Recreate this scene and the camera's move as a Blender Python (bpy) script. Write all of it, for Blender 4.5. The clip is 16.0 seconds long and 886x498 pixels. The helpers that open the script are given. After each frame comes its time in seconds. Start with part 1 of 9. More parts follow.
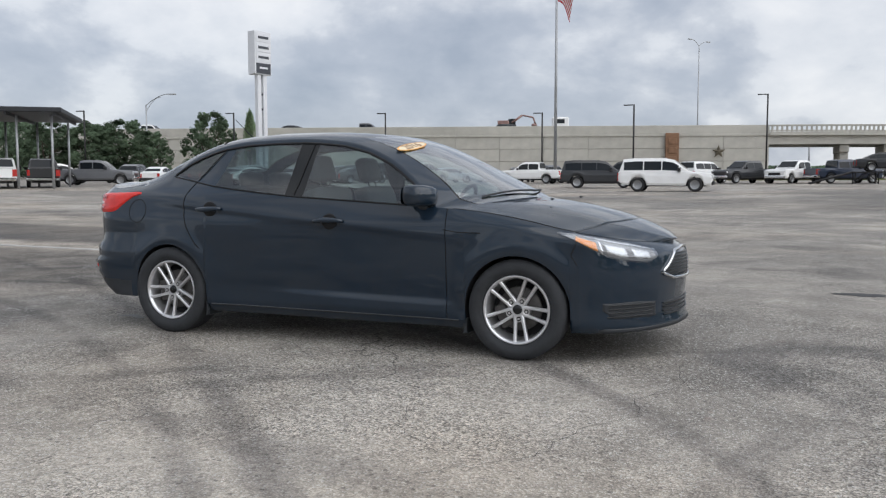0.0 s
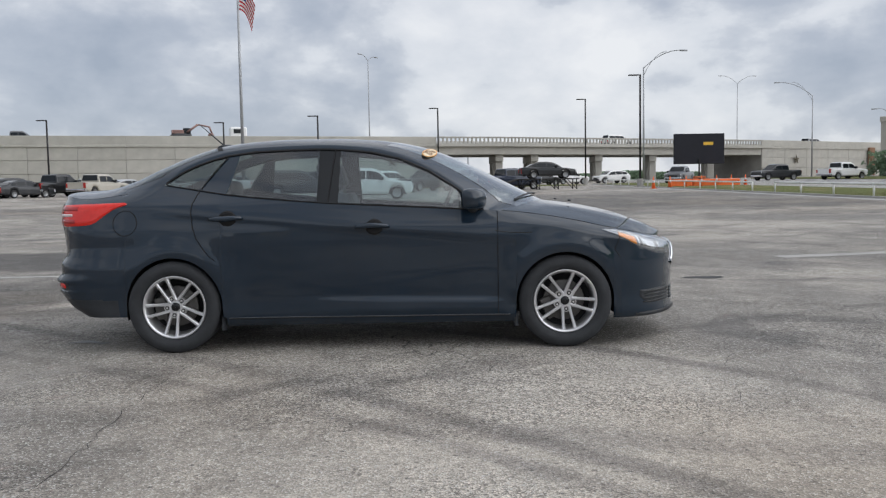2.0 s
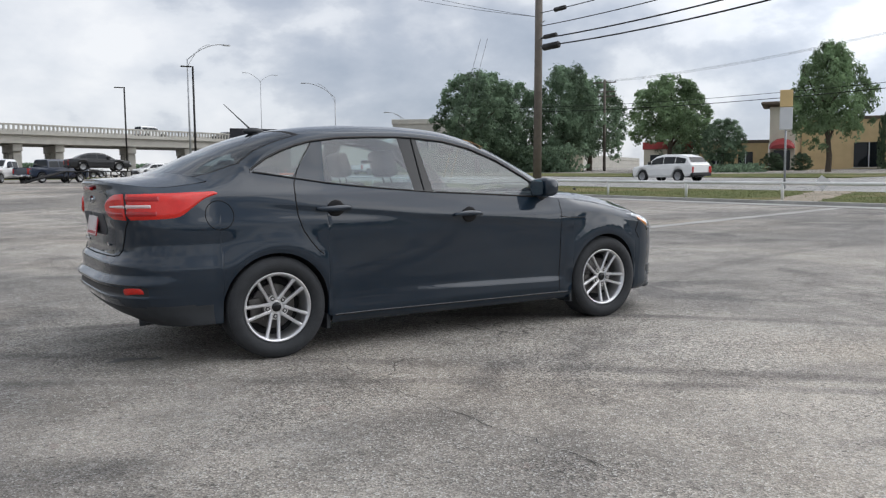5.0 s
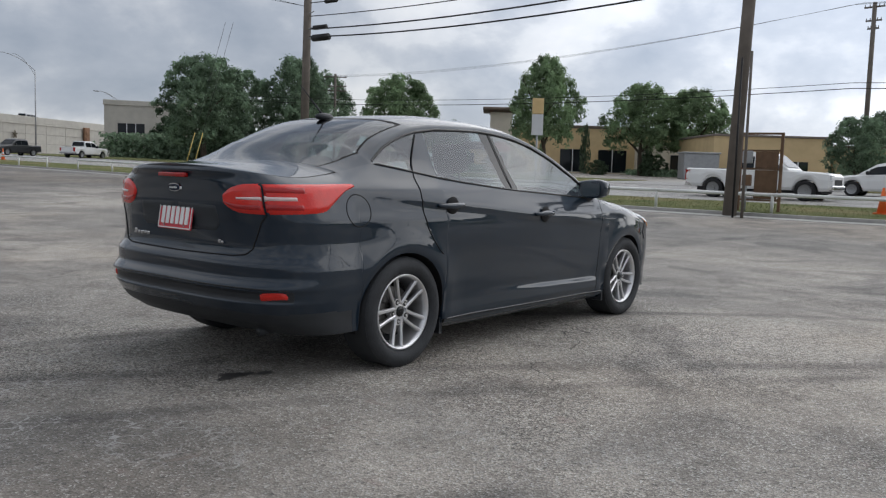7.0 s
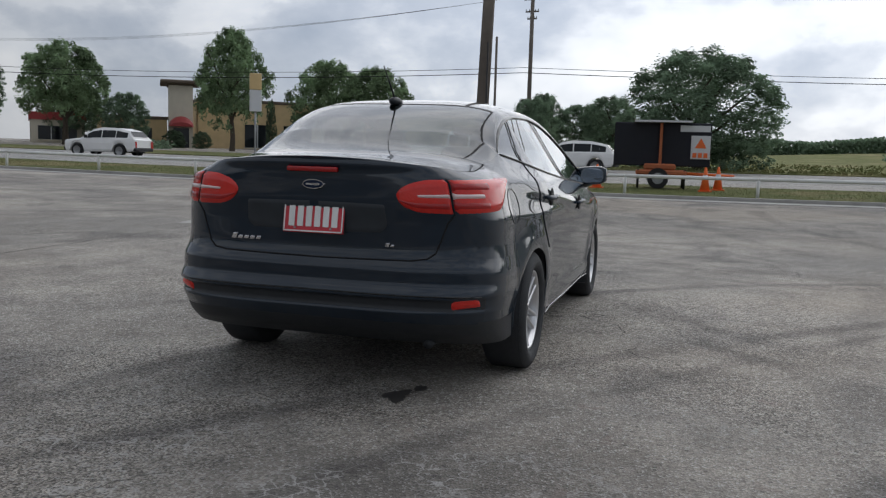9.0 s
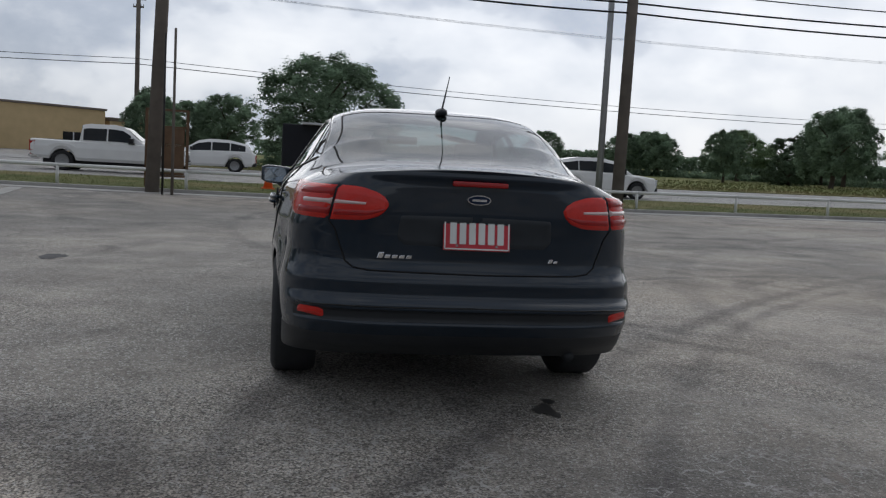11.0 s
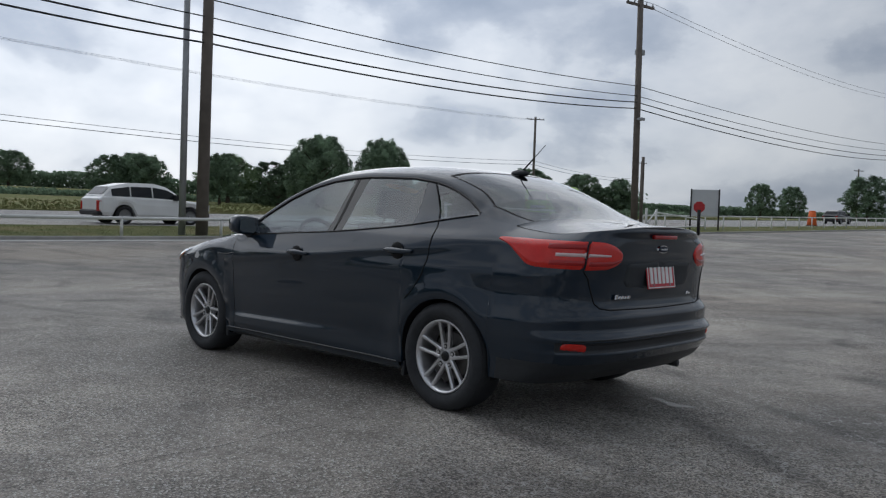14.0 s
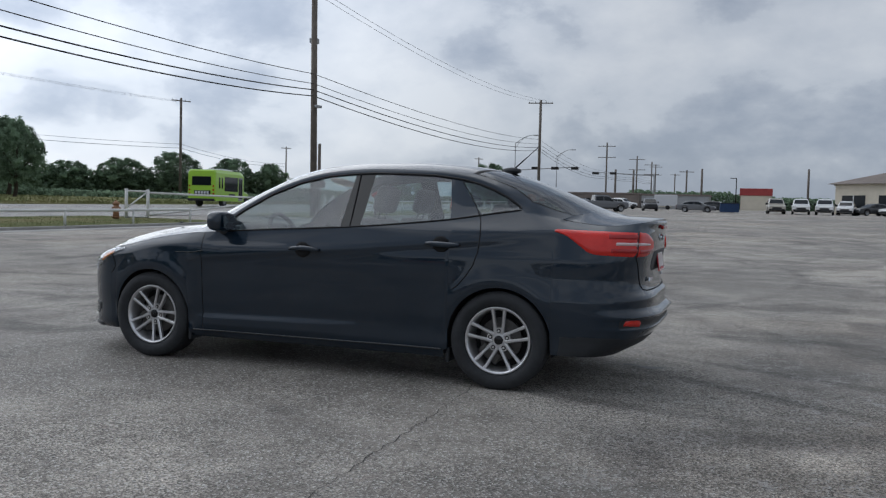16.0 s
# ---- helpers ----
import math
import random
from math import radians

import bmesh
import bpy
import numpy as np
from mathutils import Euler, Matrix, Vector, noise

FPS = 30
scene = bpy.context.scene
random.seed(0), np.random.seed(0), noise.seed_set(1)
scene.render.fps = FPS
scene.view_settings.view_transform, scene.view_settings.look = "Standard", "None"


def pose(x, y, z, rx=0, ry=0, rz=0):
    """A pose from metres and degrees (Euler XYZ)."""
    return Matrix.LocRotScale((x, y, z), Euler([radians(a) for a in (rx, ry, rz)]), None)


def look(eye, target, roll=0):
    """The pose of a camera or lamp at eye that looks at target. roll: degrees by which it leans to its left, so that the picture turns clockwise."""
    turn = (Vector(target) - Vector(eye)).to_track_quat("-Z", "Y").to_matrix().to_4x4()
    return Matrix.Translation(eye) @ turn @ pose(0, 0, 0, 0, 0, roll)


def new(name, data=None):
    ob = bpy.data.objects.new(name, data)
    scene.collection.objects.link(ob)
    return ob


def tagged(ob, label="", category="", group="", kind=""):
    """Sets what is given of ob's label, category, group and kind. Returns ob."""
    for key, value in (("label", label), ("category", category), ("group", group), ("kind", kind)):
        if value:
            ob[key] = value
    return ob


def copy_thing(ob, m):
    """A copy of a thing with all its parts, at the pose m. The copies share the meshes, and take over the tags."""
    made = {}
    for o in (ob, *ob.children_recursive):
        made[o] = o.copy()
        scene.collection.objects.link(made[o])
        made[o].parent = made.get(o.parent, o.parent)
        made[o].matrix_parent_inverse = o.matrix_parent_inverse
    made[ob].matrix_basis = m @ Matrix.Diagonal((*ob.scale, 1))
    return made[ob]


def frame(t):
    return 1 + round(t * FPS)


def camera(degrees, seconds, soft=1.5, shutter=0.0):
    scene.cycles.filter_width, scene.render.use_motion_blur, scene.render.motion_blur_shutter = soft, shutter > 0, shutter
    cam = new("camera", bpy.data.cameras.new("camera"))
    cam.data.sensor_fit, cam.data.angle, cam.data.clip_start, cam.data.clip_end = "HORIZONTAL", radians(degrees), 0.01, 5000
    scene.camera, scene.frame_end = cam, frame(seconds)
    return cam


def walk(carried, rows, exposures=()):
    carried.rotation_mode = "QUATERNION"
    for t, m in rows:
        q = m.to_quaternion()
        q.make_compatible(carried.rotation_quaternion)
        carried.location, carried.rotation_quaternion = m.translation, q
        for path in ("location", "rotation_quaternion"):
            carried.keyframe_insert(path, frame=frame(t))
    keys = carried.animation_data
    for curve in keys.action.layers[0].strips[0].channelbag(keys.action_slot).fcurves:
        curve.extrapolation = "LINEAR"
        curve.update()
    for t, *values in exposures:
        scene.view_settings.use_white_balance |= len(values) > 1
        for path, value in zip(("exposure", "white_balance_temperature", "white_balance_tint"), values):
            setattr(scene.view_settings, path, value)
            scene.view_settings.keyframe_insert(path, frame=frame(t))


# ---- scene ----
cam = camera(55.2, 16.0, soft=1.25)
PATH = [
    (0, (2.895, -5.790, 1.103), (2.127, -3.949, 0.943), -0.10),
    (0.5, (2.358, -6.103, 1.094), (1.780, -4.194, 0.944), -0.90),
    (1, (1.776, -6.327, 1.081), (1.348, -4.379, 0.941), -0.81),
    (1.5, (1.161, -6.461, 1.086), (0.946, -4.478, 0.948), -0.81),
    (2, (0.531, -6.555, 1.086), (0.521, -4.560, 0.943), -1.01),
    (2.5, (-0.120, -6.579, 1.092), (0.023, -4.588, 0.957), -1.01),
    (3, (-0.749, -6.552, 1.098), (-0.405, -4.588, 0.950), -1.22),
    (3.5, (-1.394, -6.467, 1.099), (-0.849, -4.543, 0.943), -1.11),
    (4, (-2.016, -6.300, 1.101), (-1.285, -4.436, 0.938), -0.91),
    (4.5, (-2.607, -6.060, 1.102), (-1.708, -4.273, 0.934), -0.80),
    (5, (-3.161, -5.756, 1.104), (-2.111, -4.057, 0.931), -0.60),
    (5.5, (-3.673, -5.395, 1.105), (-2.490, -3.792, 0.932), -0.50),
    (6, (-4.158, -4.988, 1.111), (-2.849, -3.486, 0.940), 0.33),
    (6.5, (-4.520, -4.489, 1.121), (-3.076, -3.114, 0.961), 0.84),
    (7, (-4.869, -3.981, 1.108), (-3.316, -2.733, 0.925), 1.80),
    (7.5, (-5.147, -3.426, 1.122), (-3.517, -2.281, 0.929), 1.16),
    (8, (-5.382, -2.857, 1.129), (-3.636, -1.904, 0.927), 0.94),
    (8.5, (-5.604, -2.286, 1.123), (-3.756, -1.521, 0.917), 1.35),
    (9, (-5.783, -1.684, 1.117), (-3.858, -1.112, 0.899), 1.66),
    (9.5, (-5.909, -1.062, 1.111), (-3.933, -0.695, 0.883), 2.07),
    (10, (-5.968, -0.430, 1.104), (-3.971, -0.286, 0.873), 2.39),
    (10.5, (-5.947, 0.203, 1.098), (-3.962, 0.099, 0.877), 2.80),
    (11, (-5.883, 0.840, 1.091), (-3.926, 0.471, 0.912), 3.10),
    (11.5, (-5.832, 1.469, 1.107), (-3.916, 0.917, 0.957), 3.00),
    (12, (-5.743, 2.092, 1.098), (-3.906, 1.313, 0.965), 3.00),
    (12.5, (-5.597, 2.697, 1.100), (-3.856, 1.725, 0.947), 2.70),
    (13, (-5.346, 3.274, 1.106), (-3.703, 2.140, 0.992), 2.40),
    (13.5, (-5.076, 3.845, 1.115), (-3.542, 2.565, 1.022), 2.60),
    (14, (-4.721, 4.374, 1.119), (-3.327, 2.942, 1.044), 2.00),
    (14.5, (-4.353, 4.866, 1.112), (-3.145, 3.274, 1.033), 1.80),
    (15, (-3.886, 5.306, 1.108), (-2.846, 3.599, 1.026), 1.40),
    (15.5, (-3.378, 5.694, 1.105), (-2.516, 3.891, 1.036), 1.60),
    (16, (-2.805, 5.975, 1.111), (-2.122, 4.097, 1.025), 1.40),
]
walk(cam, [(t, look(eye, target, roll)) for t, eye, target, roll in PATH],
     exposures=[(0, 0.18, 6340, 10), (3, 0.10, 6340, 10), (5.5, 0.25, 6320, 10), (7, -0.08, 6320, 10), (8, -0.27, 6300, 10), (10.5, -0.62, 6260, 10),
                (12.5, -0.84, 6140, 10), (14.5, -0.60, 6040, 9), (16, -0.38, 6000, 9)])

# ---- light: an overcast morning, the sun behind cloud ahead of the car ----
SUN = Vector((0.78, -0.22, 0.62)).normalized()
world = bpy.data.worlds.new("overcast_sky")
scene.world = world
world.use_nodes = True
wt = world.node_tree


def wn(kind, **kw):
    n = wt.nodes.new(kind)
    for k, v in kw.items():
        n.inputs[k].default_value = v
    return n


def wlink(a, b):
    wt.links.new(a, b)


w_bg = wt.nodes["Background"]
w_co = wt.nodes.new("ShaderNodeTexCoord")
w_sky = wt.nodes.new("ShaderNodeTexSky")
w_sky.sky_type, w_sky.sun_disc = "NISHITA", False
w_sky.sun_elevation, w_sky.sun_rotation = math.asin(SUN.z), math.atan2(SUN.x, SUN.y)
# heaped banks of cloud
def wmath(op, a, b):
    n = wt.nodes.new("ShaderNodeMath")
    n.operation = op
    for i, v in enumerate((a, b)):
        if isinstance(v, (int, float)):
            n.inputs[i].default_value = v
        else:
            wlink(v, n.inputs[i])
    return n.outputs[0]


w_map = wt.nodes.new("ShaderNodeMapping")
w_map.inputs["Scale"].default_value = (1.0, 1.0, 1.75)
w_map.inputs["Location"].default_value = (0.4, 0.15, 0.0)
wlink(w_co.outputs["Generated"], w_map.inputs[0])
w_n1 = wn("ShaderNodeTexNoise", Scale=5.6, Detail=8.0, Roughness=0.54, Distortion=0.1)
w_n2 = wn("ShaderNodeTexNoise", Scale=2.1, Detail=3.0, Roughness=0.45, Distortion=0.2)
for n in (w_n1, w_n2):
    wlink(w_map.outputs[0], n.inputs["Vector"])
w_sum = wmath("ADD", wmath("MULTIPLY", w_n1.outputs["Fac"], 0.85), wmath("MULTIPLY", w_n2.outputs["Fac"], 0.70))
w_ramp = wt.nodes.new("ShaderNodeValToRGB")
els = w_ramp.color_ramp.elements
els[0].position, els[0].color = 0.575, (0.335, 0.375, 0.445, 1)
els[1].position, els[1].color = 0.94, (0.80, 0.80, 0.805, 1)
for at_, c_ in ((0.70, (0.435, 0.468, 0.530)), (0.765, (0.548, 0.572, 0.618)), (0.80, (0.652, 0.670, 0.702)), (0.86, (0.715, 0.725, 0.748))):
    e = els.new(at_)
    e.color = (*c_, 1)
wlink(w_sum, w_ramp.inputs[0])
# brighter towards the hidden sun
w_dot = wt.nodes.new("ShaderNodeVectorMath"); w_dot.operation = "DOT_PRODUCT"
w_dot.inputs[1].default_value = SUN
wlink(w_co.outputs["Generated"], w_dot.inputs[0])
w_glow = wt.nodes.new("ShaderNodeMapRange")
w_glow.interpolation_type = "SMOOTHSTEP"
w_glow.inputs["From Min"].default_value, w_glow.inputs["From Max"].default_value = 0.38, 1.0
w_glow.inputs["To Min"].default_value, w_glow.inputs["To Max"].default_value = 1.06, 2.25
wlink(w_dot.outputs["Value"], w_glow.inputs["Value"])
w_mul = wt.nodes.new("ShaderNodeMixRGB"); w_mul.blend_type = "MULTIPLY"; w_mul.inputs[0].default_value = 1
wlink(w_ramp.outputs[0], w_mul.inputs[1])
wlink(w_glow.outputs[0], w_mul.inputs[2])
w_sk = wt.nodes.new("ShaderNodeMixRGB"); w_sk.blend_type = "ADD"; w_sk.inputs[0].default_value = 0.012
wlink(w_mul.outputs[0], w_sk.inputs[1])
wlink(w_sky.outputs[0], w_sk.inputs[2])
wlink(w_sk.outputs[0], w_bg.inputs["Color"])
w_bg.inputs["Strength"].default_value = 0.87

sun = new("sun", bpy.data.lights.new("sun", "SUN"))
sun.data.energy, sun.data.angle, sun.data.color = 1.30, radians(100), (1.0, 0.945, 0.87)
sun.matrix_world = look(SUN * 60, (0, 0, 0))


# ---- materials ----
def mat(name, color, rough=0.5, metal=0.0, vary=0.12, scale=8.0, bump=0.0, bump_scale=60.0, coat=0.0, spec=0.5,
        trans=0.0, ior=1.45, emit=0.0, rnd=0.0):
    """A principled surface whose colour and gloss vary at two scales, with fine relief."""
    m = bpy.data.materials.new(name)
    m.use_nodes = True
    nt = m.node_tree
    b = nt.nodes["Principled BSDF"]
    b.inputs["Roughness"].default_value, b.inputs["Metallic"].default_value = rough, metal
    b.inputs["Coat Weight"].default_value, b.inputs["Coat Roughness"].default_value = coat, 0.03
    b.inputs["Specular IOR Level"].default_value = spec
    b.inputs["Transmission Weight"].default_value, b.inputs["IOR"].default_value = trans, ior
    co = nt.nodes.new("ShaderNodeTexCoord")
    n1 = nt.nodes.new("ShaderNodeTexNoise")
    n1.inputs["Scale"].default_value, n1.inputs["Detail"].default_value = scale, 6
    n2 = nt.nodes.new("ShaderNodeTexNoise")
    n2.inputs["Scale"].default_value, n2.inputs["Detail"].default_value = scale * 0.13, 3
    nt.links.new(co.outputs["Object"], n1.inputs["Vector"])
    nt.links.new(co.outputs["Object"], n2.inputs["Vector"])
    av = nt.nodes.new("ShaderNodeMath"); av.operation = "ADD"
    nt.links.new(n1.outputs["Fac"], av.inputs[0])
    nt.links.new(n2.outputs["Fac"], av.inputs[1])
    last = av.outputs[0]
    if rnd:
        oi = nt.nodes.new("ShaderNodeObjectInfo")
        mr = nt.nodes.new("ShaderNodeMath"); mr.operation = "MULTIPLY_ADD"
        mr.inputs[1].default_value = rnd
        nt.links.new(oi.outputs["Random"], mr.inputs[0])
        nt.links.new(last, mr.inputs[2])
        last = mr.outputs[0]
    ra = nt.nodes.new("ShaderNodeMapRange")
    ra.inputs["From Min"].default_value, ra.inputs["From Max"].default_value = 0.6, 1.4
    ra.inputs["To Min"].default_value, ra.inputs["To Max"].default_value = 1 - vary, 1 + vary
    nt.links.new(last, ra.inputs["Value"])
    mu = nt.nodes.new("ShaderNodeMixRGB"); mu.blend_type = "MULTIPLY"; mu.inputs[0].default_value = 1
    mu.inputs[1].default_value = (*color, 1)
    nt.links.new(ra.outputs[0], mu.inputs[2])
    nt.links.new(mu.outputs[0], b.inputs["Base Color"])
    if emit:
        b.inputs["Emission Color"].default_value = (*color, 1)
        b.inputs["Emission Strength"].default_value = emit
    if bump:
        n3 = nt.nodes.new("ShaderNodeTexNoise")
        n3.inputs["Scale"].default_value, n3.inputs["Detail"].default_value = bump_scale, 4
        nt.links.new(co.outputs["Object"], n3.inputs["Vector"])
        bu = nt.nodes.new("ShaderNodeBump")
        bu.inputs["Strength"].default_value, bu.inputs["Distance"].default_value = bump, 0.01
        nt.links.new(n3.outputs["Fac"], bu.inputs["Height"])
        nt.links.new(bu.outputs[0], b.inputs["Normal"])
    return m


def glass_mat(name, tint, rough=0.0, power=3.5):
    """A thin pane: part mirror by Fresnel, the rest lets the view through, tinted."""
    m = bpy.data.materials.new(name)
    m.use_nodes = True
    nt = m.node_tree
    nt.nodes.remove(nt.nodes["Principled BSDF"])
    out = nt.nodes["Material Output"]
    tr = nt.nodes.new("ShaderNodeBsdfTransparent")
    tr.inputs[0].default_value = (*tint, 1)
    gl = nt.nodes.new("ShaderNodeBsdfGlossy")
    gl.inputs["Roughness"].default_value = rough
    gl.inputs["Color"].default_value = (0.95, 0.97, 1, 1)
    lw = nt.nodes.new("ShaderNodeLayerWeight")
    lw.inputs["Blend"].default_value = 0.5
    pw = nt.nodes.new("ShaderNodeMath"); pw.operation = "POWER"; pw.inputs[1].default_value = power
    nt.links.new(lw.outputs["Facing"], pw.inputs[0])
    fr = nt.nodes.new("ShaderNodeMath"); fr.operation = "MULTIPLY_ADD"
    fr.inputs[1].default_value, fr.inputs[2].default_value = 0.88, 0.10
    nt.links.new(pw.outputs[0], fr.inputs[0])
    mx = nt.nodes.new("ShaderNodeMixShader")
    nt.links.new(fr.outputs[0], mx.inputs[0])
    nt.links.new(tr.outputs[0], mx.inputs[1])
    nt.links.new(gl.outputs[0], mx.inputs[2])
    nt.links.new(mx.outputs[0], out.inputs["Surface"])
    return m


M_PAINT = mat("black_paint", (0.0056, 0.0155, 0.0290), 0.4, 0.0, 0.14, 3, coat=1.0, bump=0.006, bump_scale=5, spec=0.1)
M_PAINT.node_tree.nodes["Principled BSDF"].inputs["Coat IOR"].default_value = 1.55
# lighter than the lid: the recess's reflected light is put into this colour
M_RECESS = mat("recess_sheen", (0.026, 0.031, 0.037), 0.5, 0, 0.15, 20)
M_LAMPSHELL = mat("lamp_shell", (0.27, 0.28, 0.29), 0.25, 0.5, 0.15, 25)
M_LAMPDARK = mat("lamp_bezel", (0.10, 0.10, 0.105), 0.35, 0.2, 0.2, 25)
# the highlight on the sill's upper edge, put into a paler paint colour
M_BEAD = mat("sill_highlight_paint", (0.055, 0.062, 0.072), 0.3, 0.0, 0.15, 10, coat=1.0)
M_SEAM = mat("panel_gap", (0.006, 0.006, 0.007), 0.8)
M_TRIM = mat("black_trim", (0.022, 0.025, 0.029), 0.45, 0, 0.2, 40, bump=0.1, bump_scale=300)
M_GLOSSTRIM = mat("gloss_black_trim", (0.006, 0.007, 0.008), 0.12, 0, 0.1, 10)
M_RUBBER = mat("tyre_rubber", (0.026, 0.028, 0.031), 0.75, 0, 0.25, 25, bump=0.3, bump_scale=120)
M_ALLOY = mat("alloy_silver", (0.66, 0.66, 0.67), 0.30, 0.80, 0.06, 20)
M_DISC = mat("dark_brake_iron", (0.10, 0.095, 0.09), 0.5, 0.6, 0.3, 30)
M_STEEL = mat("worn_steel", (0.30, 0.29, 0.28), 0.45, 0.8, 0.3, 30)
M_CHROME = mat("chrome", (0.75, 0.76, 0.78), 0.1, 1.0, 0.05, 20)
M_MIRROR = mat("mirror_glass", (0.34, 0.38, 0.42), 0.04, 1.0, 0.03, 5)
M_RED = mat("red_lens", (0.36, 0.010, 0.010), 0.15, 0, 0.12, 30, coat=0.35, bump=0.1, bump_scale=90)
M_REDLIT = mat("bright_red_lens", (0.62, 0.022, 0.014), 0.15, 0, 0.12, 30, coat=0.35, bump=0.1, bump_scale=90)
M_CLEARBAR = mat("clear_lens_bar", (0.70, 0.53, 0.51), 0.12, 0, 0.1, 30, coat=1.0)
M_AMBER = mat("amber_lens", (0.85, 0.28, 0.02), 0.12, 0, 0.1, 40, coat=1.0)
M_LAMP = mat("lamp_reflector", (0.55, 0.56, 0.57), 0.16, 0.9, 0.2, 18, coat=1.0, bump=0.4, bump_scale=45)
M_SEAT = mat("grey_seat_cloth", (0.085, 0.087, 0.09), 0.9, 0, 0.2, 30, bump=0.2, bump_scale=200)
M_DASH = mat("dashboard_plastic", (0.02, 0.02, 0.022), 0.6, 0, 0.2, 30, bump=0.2, bump_scale=200)
M_PLATE = mat("red_plate", (0.55, 0.035, 0.05), 0.35, 0, 0.1, 20)
M_WHITE = mat("white_paint", (0.78, 0.78, 0.76), 0.4, 0, 0.08, 6, bump=0.05)
M_BADGE = mat("badge_blue", (0.01, 0.02, 0.05), 0.15, 0.2, 0.1, 20)
M_CREAM = mat("cream_sticker", (0.80, 0.70, 0.50), 0.4, 0, 0.1, 20)
M_DIGIT = mat("brown_print", (0.22, 0.09, 0.03), 0.5, 0, 0.1, 20)
M_ORANGE = mat("orange_sticker", (0.78, 0.40, 0.11), 0.4, 0, 0.1, 20)
M_WINDOW = glass_mat("side_glass", (0.60, 0.70, 0.71), power=4.8)
M_SCREEN = glass_mat("windscreen_glass", (0.62, 0.72, 0.70), power=2.2)
M_BACKLIGHT = glass_mat("rear_glass", (0.26, 0.335, 0.335), power=5.5)
M_QUARTER = glass_mat("quarter_glass", (0.42, 0.47, 0.48), power=4.6)
M_LAMPGLASS = glass_mat("lamp_cover", (0.92, 0.93, 0.94))


# ---- mesh helpers ----
def mesh_ob(name, verts, faces, material, parent=None, smooth=False, label="", mats=None):
    me = bpy.data.meshes.new(name)
    me.from_pydata([tuple(v) for v in verts], [], faces)
    me.update()
    for m in (mats or [material]):
        me.materials.append(m)
    if smooth:
        me.polygons.foreach_set("use_smooth", [True] * len(me.polygons))
    ob = new(name, me)
    if parent is not None:
        ob.parent = parent
    if label:
        ob["label"] = label
    return ob


def part(name, bm, material, parent=None, label="", smooth=False):
    """Links a bmesh as one mesh object, under a thing or a part."""
    bmesh.ops.recalc_face_normals(bm, faces=bm.faces[:])
    me = bpy.data.meshes.new(name)
    bm.to_mesh(me)
    bm.free()
    me.materials.append(material)
    if smooth:
        me.polygons.foreach_set("use_smooth", [True] * len(me.polygons))
    ob = new(name, me)
    if parent is not None:
        ob.parent = parent
    if label:
        ob["label"] = label
    return ob


def thing(name, m, label, category, group=""):
    ob = new(name)
    ob.empty_display_size = 0.3
    ob.matrix_world = m
    return tagged(ob, label, category, group)


def add_box(bm, a, b, bevel=0.0, seg=1, m=None):
    r = bmesh.ops.create_cube(bm, size=1)
    vs = r["verts"]
    for v in vs:
        v.co = Vector([a[i] + (v.co[i] + 0.5) * (b[i] - a[i]) for i in range(3)])
    if bevel:
        es = list({e for v in vs for e in v.link_edges})
        q = bmesh.ops.bevel(bm, geom=es, offset=bevel, segments=seg, affect="EDGES", profile=0.6)
        vs = list({v for f in q["faces"] for v in f.verts} | {v for v in vs if v.is_valid})
    if m is not None:
        bmesh.ops.transform(bm, matrix=m, verts=vs)
    return vs


def add_tube(bm, p, q, r1, r2=None, n=10, cap=True):
    p, q = Vector(p), Vector(q)
    d = q - p
    r = bmesh.ops.create_cone(bm, cap_ends=cap, segments=n, radius1=r1, radius2=r1 if r2 is None else r2, depth=d.length)
    m = Matrix.Translation((p + q) / 2) @ d.to_track_quat("Z", "Y").to_matrix().to_4x4()
    bmesh.ops.transform(bm, matrix=m, verts=r["verts"])
    return r["verts"]


def add_ball(bm, c, r, sub=2, scale=(1, 1, 1)):
    q = bmesh.ops.create_icosphere(bm, subdivisions=sub, radius=r)
    for v in q["verts"]:
        v.co = Vector((v.co.x * scale[0], v.co.y * scale[1], v.co.z * scale[2])) + Vector(c)
    return q["verts"]


def box_part(name, a, b, material, parent, label="", bevel=0.0, seg=1, smooth=False):
    bm = bmesh.new()
    add_box(bm, a, b, bevel, seg)
    return part(name, bm, material, parent, label, smooth)


def tube_part(name, p, q, r1, material, parent, r2=None, n=10, label=""):
    bm = bmesh.new()
    add_tube(bm, p, q, r1, r2, n)
    return part(name, bm, material, parent, label, True)


def revolve(bm, profile, axis="y", n=48, close=True):
    """Sweeps (radius, along) round an axis."""
    rings = []
    for k in range(n):
        a = 2 * math.pi * k / n
        c, s = math.cos(a), math.sin(a)
        rings.append([bm.verts.new((r * c, h, r * s) if axis == "y" else (r * c, r * s, h)) for r, h in profile])
    for k in range(n):
        A, B = rings[k], rings[(k + 1) % n]
        for i in range(len(profile) - 1):
            bm.faces.new((A[i], A[i + 1], B[i + 1], B[i]))
    return rings


